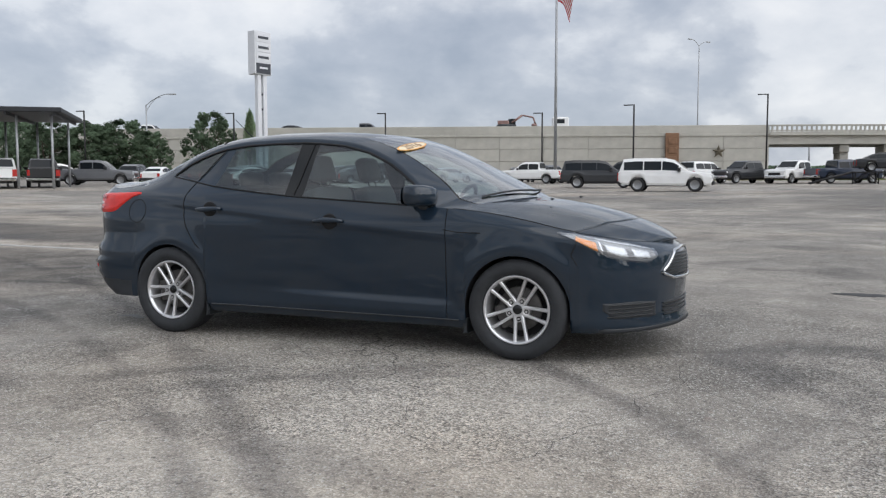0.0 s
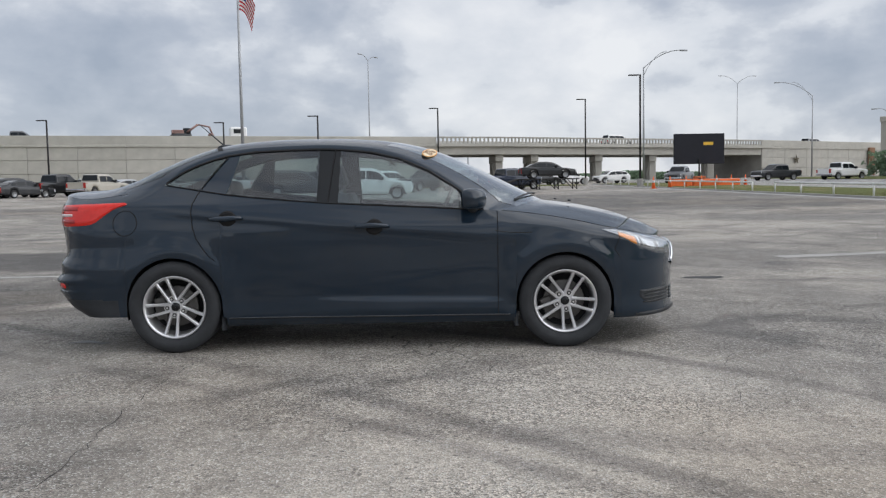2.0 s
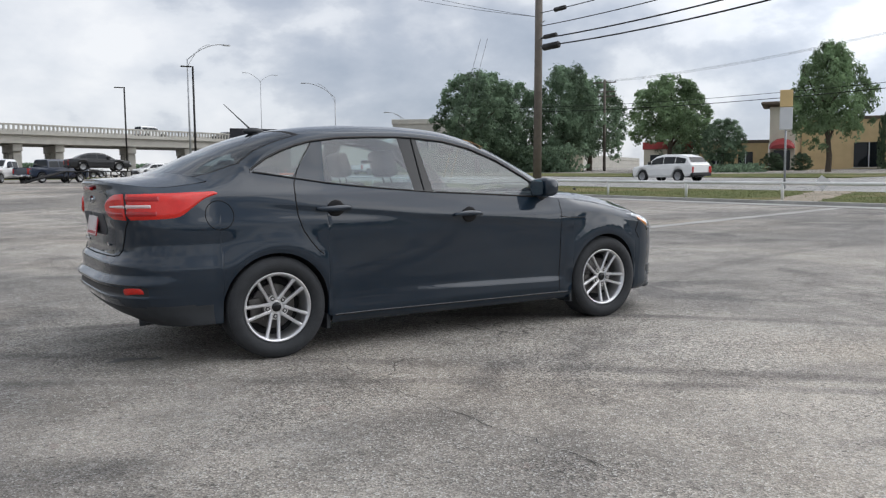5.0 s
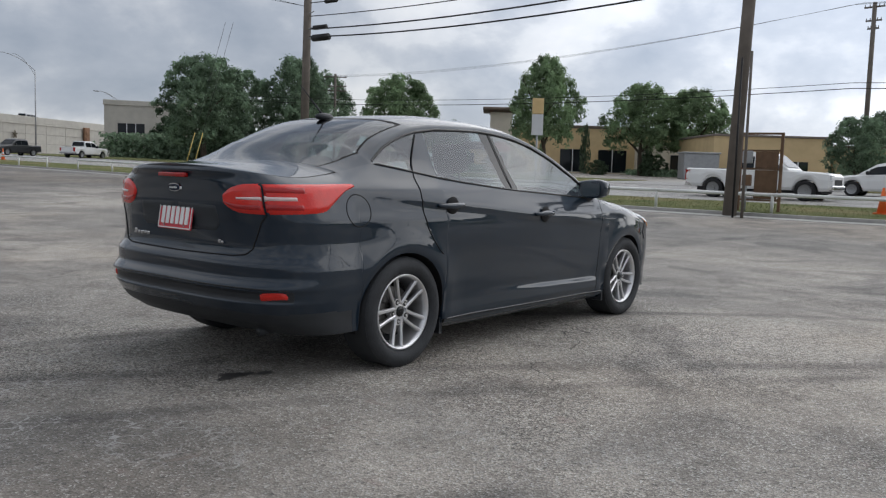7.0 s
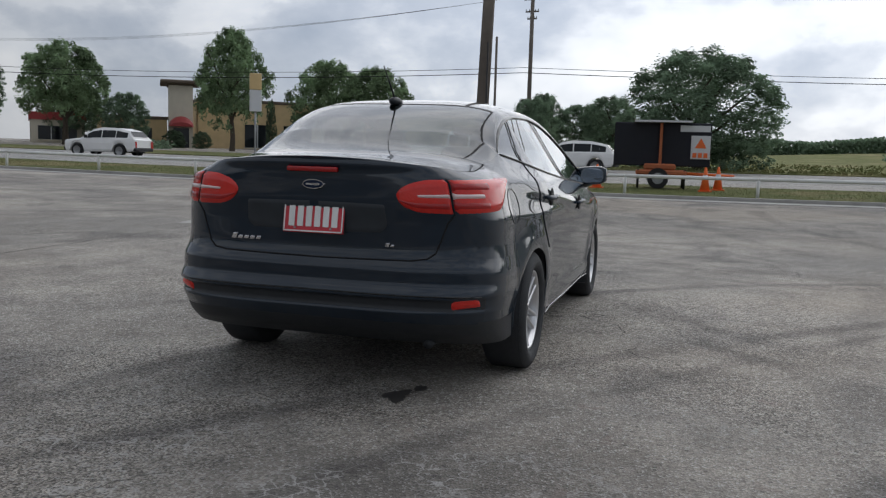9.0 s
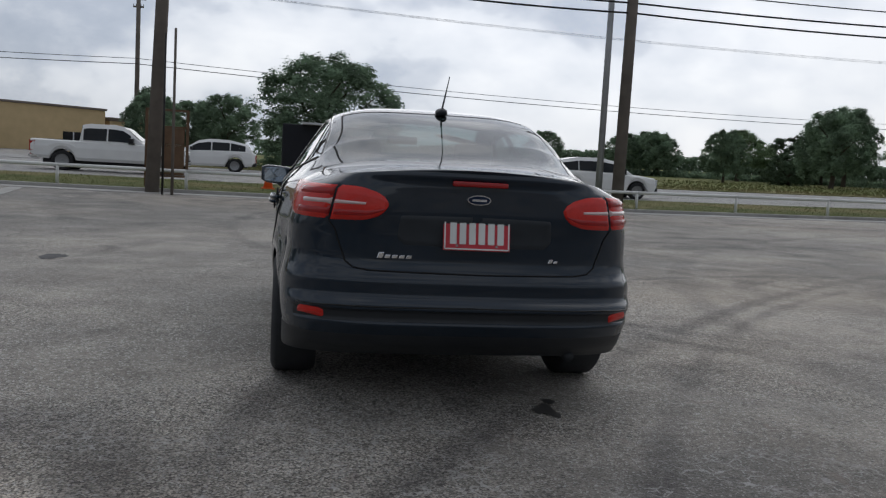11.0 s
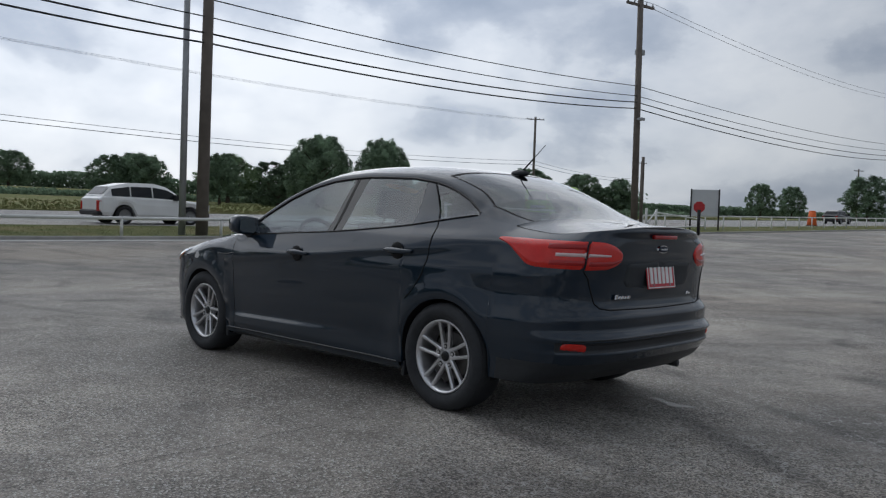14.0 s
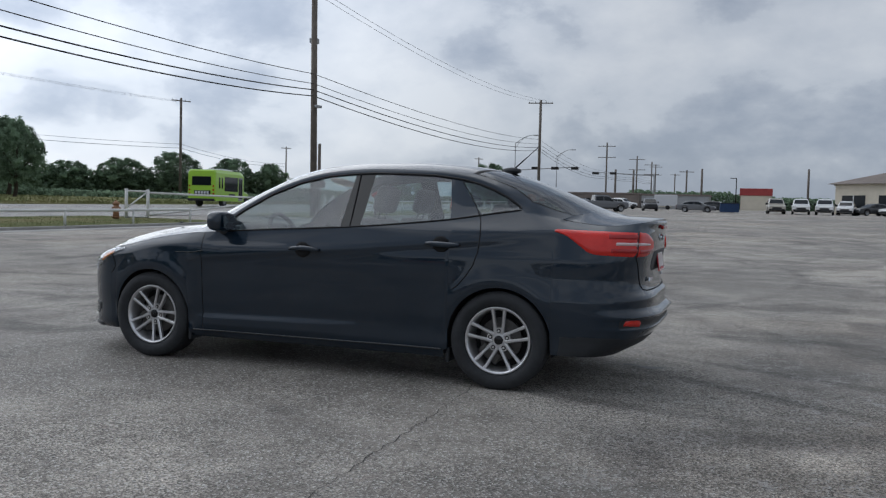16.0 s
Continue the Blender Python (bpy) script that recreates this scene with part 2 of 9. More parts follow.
def wire_part(name, pts, r, material, parent, n=5):
    """A thin round cable through points."""
    bm = bmesh.new()
    rings = []
    for i, p in enumerate(pts):
        p = Vector(p)
        d = (Vector(pts[min(i + 1, len(pts) - 1)]) - Vector(pts[max(i - 1, 0)])).normalized()
        u = d.orthogonal().normalized()
        w = d.cross(u)
        rings.append([bm.verts.new(p + r * (math.cos(2 * math.pi * k / n) * u + math.sin(2 * math.pi * k / n) * w)) for k in range(n)])
    for A, B in zip(rings, rings[1:]):
        for k in range(n):
            bm.faces.new((A[k], A[(k + 1) % n], B[(k + 1) % n], B[k]))
    return part(name, bm, material, parent, "", True)


def table(x, rows):
    """Smooth lookup (monotone spline) in rows of (x, value)."""
    n = len(rows)
    if x <= rows[0][0]:
        return rows[0][1]
    if x >= rows[-1][0]:
        return rows[-1][1]
    for i in range(n - 1):
        if x <= rows[i + 1][0]:
            break
    def slope(k):
        if k <= 0 or k >= n - 1:
            return 0.0 if n < 3 else (rows[min(k + 1, n - 1)][1] - rows[max(k - 1, 0)][1]) / (rows[min(k + 1, n - 1)][0] - rows[max(k - 1, 0)][0])
        d0 = (rows[k][1] - rows[k - 1][1]) / (rows[k][0] - rows[k - 1][0])
        d1 = (rows[k + 1][1] - rows[k][1]) / (rows[k + 1][0] - rows[k][0])
        return 0.0 if d0 * d1 <= 0 else 2 * d0 * d1 / (d0 + d1)
    (x0, y0), (x1, y1) = rows[i], rows[i + 1]
    h = x1 - x0
    u = (x - x0) / h
    return ((2 * u ** 3 - 3 * u ** 2 + 1) * y0 + (u ** 3 - 2 * u ** 2 + u) * h * slope(i)
            + (-2 * u ** 3 + 3 * u ** 2) * y1 + (u ** 3 - u ** 2) * h * slope(i + 1))


def ground_z(x, y):
    """The lot lies level round the car and rises gently away from it."""
    r = math.hypot(x, y)
    s = 0.017 - 0.003 * y / max(r, 1e-6)
    far = min(max(x - 50.0, 0.0), 120.0) / 100.0              # the meadow swells into a low hill
    hill = min(max((8.0 - y) / 50.0, 0.0), 1.0)
    return s * math.log1p(math.exp((min(r, 150.0) - 9) / 2.0)) * 2.0 + 1.25 * far * far * hill * hill * (3 - 2 * hill)


# ---- ground: one sheet of worn chip-seal asphalt, with strips of verge, road and field laid on it ----
def nodes_mat(name):
    m = bpy.data.materials.new(name)
    m.use_nodes = True
    nt = m.node_tree
    co = nt.nodes.new("ShaderNodeTexCoord")
    return m, nt, nt.nodes["Principled BSDF"], co.outputs["Object"]


def n_noise(nt, vec, scale, detail=5, rough=0.55, dist=0.0):
    n = nt.nodes.new("ShaderNodeTexNoise")
    n.inputs["Scale"].default_value, n.inputs["Detail"].default_value = scale, detail
    n.inputs["Roughness"].default_value, n.inputs["Distortion"].default_value = rough, dist
    nt.links.new(vec, n.inputs["Vector"])
    return n.outputs["Fac"]


def n_range(nt, v, a, b, c, d, smooth=True):
    n = nt.nodes.new("ShaderNodeMapRange")
    if smooth:
        n.interpolation_type = "SMOOTHSTEP"
    for k, x in zip(("From Min", "From Max", "To Min", "To Max"), (a, b, c, d)):
        n.inputs[k].default_value = x
    nt.links.new(v, n.inputs["Value"])
    return n.outputs[0]


def n_math(nt, op, a, b):
    n = nt.nodes.new("ShaderNodeMath")
    n.operation = op
    for i, v in enumerate((a, b)):
        if isinstance(v, (int, float)):
            n.inputs[i].default_value = v
        else:
            nt.links.new(v, n.inputs[i])
    return n.outputs[0]


def n_mix(nt, fac, a, b, mode="MIX"):
    n = nt.nodes.new("ShaderNodeMixRGB")
    n.blend_type = mode
    for i, v in enumerate((fac, a, b)):
        if isinstance(v, (int, float)):
            n.inputs[i].default_value = v
        elif isinstance(v, tuple):
            n.inputs[i].default_value = (*v, 1)
        else:
            nt.links.new(v, n.inputs[i])
    return n.outputs[0]


def asphalt_mat(name, dark, light, crack=1.0, tyre_arcs=(), sealed=(), crazed=()):
    m, nt, b, vec = nodes_mat(name)
    big = n_noise(nt, vec, 0.22, 5, 0.55, 0.6)
    mid_n = n_noise(nt, vec, 1.3, 5, 0.6, 0.3)
    col = n_mix(nt, n_range(nt, n_math(nt, "ADD", n_math(nt, "MULTIPLY", big, 0.72), n_math(nt, "MULTIPLY", mid_n, 0.36)), 0.42, 0.68, 0, 1), dark, light)
    # aggregate: chips of stone, some pale, some dark
    vo = nt.nodes.new("ShaderNodeTexVoronoi")
    vo.inputs["Scale"].default_value = 112
    nt.links.new(vec, vo.inputs["Vector"])
    sep = nt.nodes.new("ShaderNodeSeparateColor")
    nt.links.new(vo.outputs["Color"], sep.inputs[0])
    chip = n_range(nt, sep.outputs[0], 0.0, 1.0, 0.38, 1.72, False)
    bare = n_range(nt, n_noise(nt, vec, 0.45, 4, 0.55, 0.7), 0.40, 0.60, 0.35, 1)          # where the stones stand clear of the binder
    col = n_mix(nt, bare, col, n_mix(nt, 1.0, col, chip, "MULTIPLY"))
    col = n_mix(nt, bare, col, n_mix(nt, 1.0, col, n_range(nt, vo.outputs["Distance"], 0.42, 0.80, 1.08, 0.42), "MULTIPLY"))   # dark binder, plus crevice shade between the chips put into the colour
    col = n_mix(nt, n_range(nt, sep.outputs[2], 0.87, 0.91, 0, 0.6), col, (0.64, 0.63, 0.60))
    vb = nt.nodes.new("ShaderNodeTexVoronoi")                  # larger pale and dark stones
    vb.inputs["Scale"].default_value = 38
    nt.links.new(vec, vb.inputs["Vector"])
    sb = nt.nodes.new("ShaderNodeSeparateColor")
    nt.links.new(vb.outputs["Color"], sb.inputs[0])
    col = n_mix(nt, 1.0, col, n_range(nt, sb.outputs[1], 0.0, 1.0, 0.86, 1.14, False), "MULTIPLY")
    col = n_mix(nt, n_math(nt, "MULTIPLY", n_range(nt, sb.outputs[0], 0.90, 0.93, 0, 0.55), n_range(nt, vb.outputs["Distance"], 0.30, 0.45, 1, 0)), col, (0.055, 0.052, 0.050))
    fine = n_noise(nt, vec, 24, 4, 0.7)
    col = n_mix(nt, 1.0, col, n_range(nt, fine, 0.3, 0.7, 0.90, 1.10), "MULTIPLY")
    # reddish and pale worn spots
    spot = n_noise(nt, vec, 4.5, 3, 0.6, 1.0)
    col = n_mix(nt, n_range(nt, spot, 0.66, 0.74, 0, 0.30), col, (0.28, 0.20, 0.175))
    # stains of oil and water
    stain = n_noise(nt, vec, 0.55, 3, 0.5, 1.5)
    col = n_mix(nt, n_range(nt, stain, 0.54, 0.68, 0, 0.75), col, n_mix(nt, 1.0, col, (0.55, 0.55, 0.57), "MULTIPLY"))
    # dusty brown wash in broad patches
    dust = n_noise(nt, vec, 0.11, 4, 0.6, 0.8)
    col = n_mix(nt, n_range(nt, dust, 0.46, 0.64, 0, 0.6), col, n_mix(nt, 1.0, col, (1.07, 1.0, 0.92), "MULTIPLY"))
    # curved tyre marks
    sx = nt.nodes.new("ShaderNodeSeparateXYZ")
    nt.links.new(vec, sx.inputs[0])
    for cx, cy, r, w, k in tyre_arcs:
        dx = n_math(nt, "SUBTRACT", sx.outputs[0], cx)
        dy = n_math(nt, "SUBTRACT", sx.outputs[1], cy)
        d = n_math(nt, "SQRT", n_math(nt, "ADD", n_math(nt, "MULTIPLY", dx, dx), n_math(nt, "MULTIPLY", dy, dy)), 0)
        off = n_math(nt, "ABSOLUTE", n_math(nt, "SUBTRACT", d, r), 0)
        mask = n_range(nt, n_math(nt, "ADD", off, n_math(nt, "MULTIPLY", mid_n, 0.12)), w + 0.08, w * 0.4 + 0.03, 0, k * 0.75)
        col = n_mix(nt, n_math(nt, "MULTIPLY", mask, n_range(nt, n_noise(nt, vec, 0.8, 3), 0.3, 0.62, 0.15, 1)), col, n_mix(nt, 1.0, col, (0.5, 0.5, 0.52), "MULTIPLY"))
    # bands sealed with darker binder, worn at their edges
    edge_n = n_math(nt, "MULTIPLY", n_math(nt, "SUBTRACT", n_noise(nt, vec, 0.9, 4, 0.6, 0.5), 0.5), 2.4)
    for x0, x1, y0, y1, soft, k in sealed:
        m4 = None
        for o, lo, hi in ((sx.outputs[0], x0, x1), (sx.outputs[1], y0, y1)):
            w = n_math(nt, "ADD", o, n_math(nt, "MULTIPLY", edge_n, soft))
            for e0, e1 in ((lo - soft, lo + soft), (hi + soft, hi - soft)):
                r_ = n_range(nt, w, e0, e1, 0, 1)
                m4 = r_ if m4 is None else n_math(nt, "MULTIPLY", m4, r_)
        col = n_mix(nt, n_math(nt, "MULTIPLY", m4, k), col, n_mix(nt, 1.0, col, (0.30, 0.305, 0.32), "MULTIPLY"))
    # pale crazing over the most worn stretches
    for x0, x1, y0, y1 in crazed:
        zone = None
        for o, lo, hi in ((sx.outputs[0], x0, x1), (sx.outputs[1], y0, y1)):
            for e0, e1 in ((lo - 1.0, lo + 1.0), (hi + 1.0, hi - 1.0)):
                r_ = n_range(nt, n_math(nt, "ADD", o, edge_n), e0, e1, 0, 1)
                zone = r_ if zone is None else n_math(nt, "MULTIPLY", zone, r_)
        worn = n_math(nt, "MULTIPLY", zone, n_range(nt, n_noise(nt, vec, 0.75, 4, 0.6, 0.6), 0.40, 0.60, 0.1, 1))
        col = n_mix(nt, n_math(nt, "MULTIPLY", worn, 0.75), col, n_mix(nt, 1.0, col, (0.60, 0.61, 0.62), "MULTIPLY"))
        wv = nt.nodes.new("ShaderNodeVectorMath"); wv.operation = "ADD"
        wz = nt.nodes.new("ShaderNodeTexNoise")
        wz.inputs["Scale"].default_value, wz.inputs["Detail"].default_value = 9.0, 4
        nt.links.new(vec, wz.inputs["Vector"])
        ws = nt.nodes.new("ShaderNodeVectorMath"); ws.operation = "SCALE"; ws.inputs["Scale"].default_value = 0.16
        nt.links.new(wz.outputs["Color"], ws.inputs[0])
        nt.links.new(vec, wv.inputs[0])
        nt.links.new(ws.outputs[0], wv.inputs[1])
        cz = nt.nodes.new("ShaderNodeTexVoronoi")
        cz.feature = "DISTANCE_TO_EDGE"
        cz.inputs["Scale"].default_value = 11.0
        nt.links.new(wv.outputs[0], cz.inputs["Vector"])
        web = n_math(nt, "MULTIPLY", n_range(nt, cz.outputs["Distance"], 0.012, 0.055, 1, 0), n_range(nt, n_noise(nt, vec, 2.6, 4, 0.65), 0.44, 0.60, 0, 1))
        col = n_mix(nt, n_math(nt, "MULTIPLY", n_math(nt, "MULTIPLY", web, worn), 0.75), col, (0.36, 0.355, 0.34))
    # cracks
    wob = nt.nodes.new("ShaderNodeVectorMath"); wob.operation = "ADD"
    nz = nt.nodes.new("ShaderNodeTexNoise")
    nz.inputs["Scale"].default_value, nz.inputs["Detail"].default_value = 1.6, 6
    nt.links.new(vec, nz.inputs["Vector"])
    sc = nt.nodes.new("ShaderNodeVectorMath"); sc.operation = "SCALE"; sc.inputs["Scale"].default_value = 0.9
    nt.links.new(nz.outputs["Color"], sc.inputs[0])
    nt.links.new(vec, wob.inputs[0])
    nt.links.new(sc.outputs[0], wob.inputs[1])
    cr = nt.nodes.new("ShaderNodeTexVoronoi")
    cr.feature = "DISTANCE_TO_EDGE"
    cr.inputs["Scale"].default_value = 0.36
    nt.links.new(wob.outputs[0], cr.inputs["Vector"])
    line = n_math(nt, "MULTIPLY", n_range(nt, cr.outputs["Distance"], 0.0006, 0.0028, 1, 0), n_range(nt, n_noise(nt, vec, 0.35, 2), 0.53, 0.62, 0, crack))
    col = n_mix(nt, line, col, (0.018, 0.017, 0.016))
    nt.links.new(col, b.inputs["Base Color"])
    nt.links.new(n_range(nt, big, 0.3, 0.7, 0.62, 0.86), b.inputs["Roughness"])
    b.inputs["Specular IOR Level"].default_value = 0.35
    h = n_math(nt, "ADD", n_math(nt, "MULTIPLY", vo.outputs["Distance"], 0.8), n_math(nt, "MULTIPLY", line, -1.2))
    bu = nt.nodes.new("ShaderNodeBump")
    bu.inputs["Strength"].default_value, bu.inputs["Distance"].default_value = 0.75, 0.008
    nt.links.new(h, bu.inputs["Height"])
    nt.links.new(bu.outputs[0], b.inputs["Normal"])
    return m


def grass_mat(name, a, bcol, dry, scale=2.0):
    m, nt, b, vec = nodes_mat(name)
    n1, n2, n3 = n_noise(nt, vec, scale, 6, 0.65), n_noise(nt, vec, 0.12 * scale, 4, 0.55), n_noise(nt, vec, 14 * scale, 3, 0.7)
    col = n_mix(nt, n_range(nt, n1, 0.3, 0.7, 0, 1), a, bcol)
    col = n_mix(nt, n_range(nt, n2, 0.48, 0.66, 0, 0.8), col, dry)
    col = n_mix(nt, 1.0, col, n_range(nt, n3, 0.25, 0.75, 0.6, 1.4), "MULTIPLY")
    nt.links.new(col, b.inputs["Base Color"])
    b.inputs["Roughness"].default_value = 0.95
    b.inputs["Specular IOR Level"].default_value = 0.1
    bu = nt.nodes.new("ShaderNodeBump")
    bu.inputs["Strength"].default_value, bu.inputs["Distance"].default_value = 0.8, 0.06
    nt.links.new(n3, bu.inputs["Height"])
    nt.links.new(bu.outputs[0], b.inputs["Normal"])
    return m


M_ASPHALT = asphalt_mat("chipseal_asphalt", (0.182, 0.166, 0.146), (0.420, 0.385, 0.337), 0.8,
                        ((-9.79, -14.05, 15.08, 0.11, 1.0), (-19.09, -22.51, 27.94, 0.12, 1.0), (-3.77, -6.53, 7.67, 0.12, 1.0), (9.0, -11.0, 12.7, 0.14, 0.7),
                         (-3.0, -18.0, 15.6, 0.20, 0.6), (-13.0, 3.0, 9.6, 0.2, 0.5), (14.0, -22.0, 19.0, 0.22, 0.7), (14.0, -22.0, 20.6, 0.2, 0.6)),
                        ((-34, -3.6, 5.4, 8.8, 0.35, 0.85), (-32, -3.4, 1.0, 4.2, 0.45, 0.75), (-9.5, -2.3, -2.6, 1.5, 0.8, 0.38), (7.0, 17.0, -9.0, 9.0, 1.4, 0.30), (3, 18.5, 22, 46, 3.0, 0.55), (-34, 3, 27, 33, 1.8, 0.45)),
                        ((-8.5, -1.7, -3.2, 5.4),))
M_ROAD = asphalt_mat("pale_road", (0.26, 0.255, 0.245), (0.36, 0.35, 0.335), 0.3)
M_KERB = mat("kerb_concrete", (0.36, 0.35, 0.33), 0.85, 0, 0.25, 5, bump=0.3, bump_scale=40)
M_VERGE = grass_mat("verge_grass", (0.098, 0.120, 0.044), (0.165, 0.172, 0.070), (0.24, 0.205, 0.105))
M_FIELD = grass_mat("meadow_grass", (0.140, 0.160, 0.062), (0.215, 0.220, 0.095), (0.30, 0.265, 0.14), 1.0)
M_LINE = mat("worn_line_paint", (0.42, 0.41, 0.39), 0.7, 0, 0.35, 9)

bm = bmesh.new()
rad = [0, 2, 4, 6, 7, 8, 9, 10, 11, 12, 13.5, 15, 17, 19, 22, 25, 28, 32, 36, 40, 45, 50, 57, 65, 75, 85, 97, 110, 125, 140, 152, 200, 400, 1000, 3500]
rings = [[bm.verts.new((0, 0, 0))]]
for r in rad[1:]:
    rings.append([bm.verts.new((r * math.cos(a), r * math.sin(a), ground_z(r * math.cos(a), r * math.sin(a)))) for a in [2 * math.pi * k / 96 for k in range(96)]])
for k in range(96):
    bm.faces.new((rings[0][0], rings[1][k], rings[1][(k + 1) % 96]))
for A, B in zip(rings[1:], rings[2:]):
    for k in range(96):
        bm.faces.new((A[k], B[k], B[(k + 1) % 96], A[(k + 1) % 96]))
ground = tagged(part("ground", bm, M_ASPHALT, None, "", True), "worn pale grey chip-seal asphalt of a car lot", "ground", "", "structure")


def strip(name, x0, x1, y0, y1, lift, material, label, category, step=3.0, skirt=0.25, xs=None):
    """A strip of ground cover that follows the slope, with turned-down edges."""
    nx, ny = max(1, int(abs(x1 - x0) / step)), max(1, int(abs(y1 - y0) / step))
    v, f = [], []
    for i in range(nx + 1):
        for j in range(ny + 1):
            x, y = x0 + (x1 - x0) * i / nx, y0 + (y1 - y0) * j / ny
            v.append((x, y, ground_z(x, y) + lift))
    for i in range(nx):
        for j in range(ny):
            a = i * (ny + 1) + j
            f.append((a, a + ny + 1, a + ny + 2, a + 1))
    border = [i * (ny + 1) for i in range(nx + 1)] + [nx * (ny + 1) + j for j in range(1, ny + 1)] + [i * (ny + 1) + ny for i in range(nx - 1, -1, -1)] + [j for j in range(ny - 1, 0, -1)]
    base = len(v)
    for k in border:
        p = v[k]
        v.append((p[0], p[1], p[2] - skirt))
    n = len(border)
    for k in range(n):
        f.append((border[k], base + k, base + (k + 1) % n, border[(k + 1) % n]))
    ob = mesh_ob(name, v, f, material)
    return tagged(ob, label, category, "", "structure")


strip("verge_1", 18.15, 25.5, -25.5, 95, 0.07, M_VERGE, "mown grass verge with dry patches beside the lot", "grass verge")
strip("verge_2", 18.15, 25.5, -128, -36, 0.07, M_VERGE, "mown grass verge past the entrance", "grass verge")
strip("kerb_1", 17.95, 18.15, -25.5, 95, 0.10, M_KERB, "low pale concrete kerb along the lot", "kerb")
strip("kerb_2", 17.95, 18.15, -128, -36, 0.10, M_KERB, "low pale concrete kerb past the entrance", "kerb")
strip("gutter_1", 17.2, 17.95, -25.5, 95, 0.012, M_KERB, "worn pale concrete gutter strip", "gutter", skirt=0.05)
strip("road", 25.5, 45, -420, 320, 0.03, M_ROAD, "pale concrete main road", "road", 4.0)
strip("field", 45, 420, -420, 8, 0.10, M_FIELD, "green meadow with dry grass beyond the road", "field", 6.0)
strip("drive_1", 45, 76, 8, 25, 0.05, M_ROAD, "pale concrete parking area before the low shops", "parking area", 4.0)
strip("verge_3", 45, 56, 25, 118, 0.09, M_VERGE, "mown grass verge before the shops", "grass verge", 4.0)
strip("verge_4", -150, 16, 88, 96, 0.06, M_VERGE, "narrow grass strip before the overpass wall", "grass verge", 4.0)
strip("parking_line_1", -30, -3.4, 4.45, 4.58, 0.010, M_LINE, "faded white parking line", "parking line", 1.0, 0.02)
strip("road_line_1", 34.9, 35.05, -200, 160, 0.036, M_LINE, "faded white lane line", "road line", 3.0, 0.02)


def blot(name, cx, cy, rx, ry, seed, material, label, category, lift=0.004):
    """A flat spot with an uneven edge."""
    rnd = random.Random(seed)
    n = 26
    k = [1 + 0.35 * math.sin(3 * 2 * math.pi * i / n + seed) * rnd.random() + rnd.uniform(-0.18, 0.18) for i in range(n)]
    v = [(cx, cy, ground_z(cx, cy) + lift)]
    for i in range(n):
        a = 2 * math.pi * i / n
        x, y = cx + rx * k[i] * math.cos(a), cy + ry * k[i] * math.sin(a)
        v.append((x, y, ground_z(x, y) + lift))
    return tagged(mesh_ob(name, v, [(0, 1 + i, 1 + (i + 1) % n) for i in range(n)], material), label, category, "", "structure")


M_OIL = mat("oil_stain", (0.045, 0.043, 0.041), 0.45, 0, 0.4, 12)
M_PATCH = mat("tar_patch", (0.045, 0.045, 0.046), 0.75, 0, 0.4, 12, bump=0.4, bump_scale=90)
blot("oil_spot_1", -2.14, -0.40, 0.095, 0.055, 3, M_OIL, "black oil spot on the asphalt", "oil stain")
blot("oil_spot_2", -1.98, -0.46, 0.05, 0.03, 5, M_OIL, "small black oil spot", "oil stain")
blot("pale_mark_1", 0.89, -0.07, 0.07, 0.022, 9, M_LINE, "small pale paint mark on the asphalt", "paint mark")
blot("tar_patch_1", 3.5, 3.2, 0.25, 0.12, 12, M_PATCH, "small tar patch", "tar patch")

def band(name, pts, width, lift, material, label, category):
    """A narrow strip of paving along a line, with turned-down edges."""
    P = []
    for (x0, y0), (x1, y1) in zip(pts, pts[1:]):
        n = max(1, int(math.hypot(x1 - x0, y1 - y0) / 0.6))
        P += [(x0 + (x1 - x0) * k / n, y0 + (y1 - y0) * k / n) for k in range(n)]
    P.append(pts[-1])
    v, f = [], []
    for i, (x, y) in enumerate(P):
        a, b = P[max(i - 1, 0)], P[min(i + 1, len(P) - 1)]
        d = Vector((b[0] - a[0], b[1] - a[1])).normalized()
        w = width / 2 * (1 + 0.10 * math.sin(2.3 * i) + 0.06 * math.sin(5.1 * i))
        for o, dz in ((-w - 0.02, -0.05), (-w, 0.0), (w, 0.0), (w + 0.02, -0.05)):
            px, py = x - d.y * o, y + d.x * o
            v.append((px, py, ground_z(px, py) + lift + dz))
    for i in range(len(P) - 1):
        for k in range(3):
            f.append((4 * i + k, 4 * i + k + 1, 4 * i + k + 5, 4 * i + k + 4))
    return tagged(mesh_ob(name, v, f, material), label, category, "", "structure")


M_DIRT = mat("bare_dirt", (0.30, 0.255, 0.195), 0.95, 0, 0.3, 3, bump=0.4, bump_scale=30)
band("swale_1", [(5.3, 5.62), (8.75, 6.27), (12.0, 6.82), (17.1, 7.52)], 0.34, 0.006, M_KERB, "worn pale concrete drain strip in the lot", "drain strip")
band("dirt_path_1", [(18.2, 9.75), (19.6, 10.4), (22.0, 11.5), (25.4, 13.1)], 1.35, 0.085, M_DIRT, "bare tan dirt path worn across the verge", "dirt path")

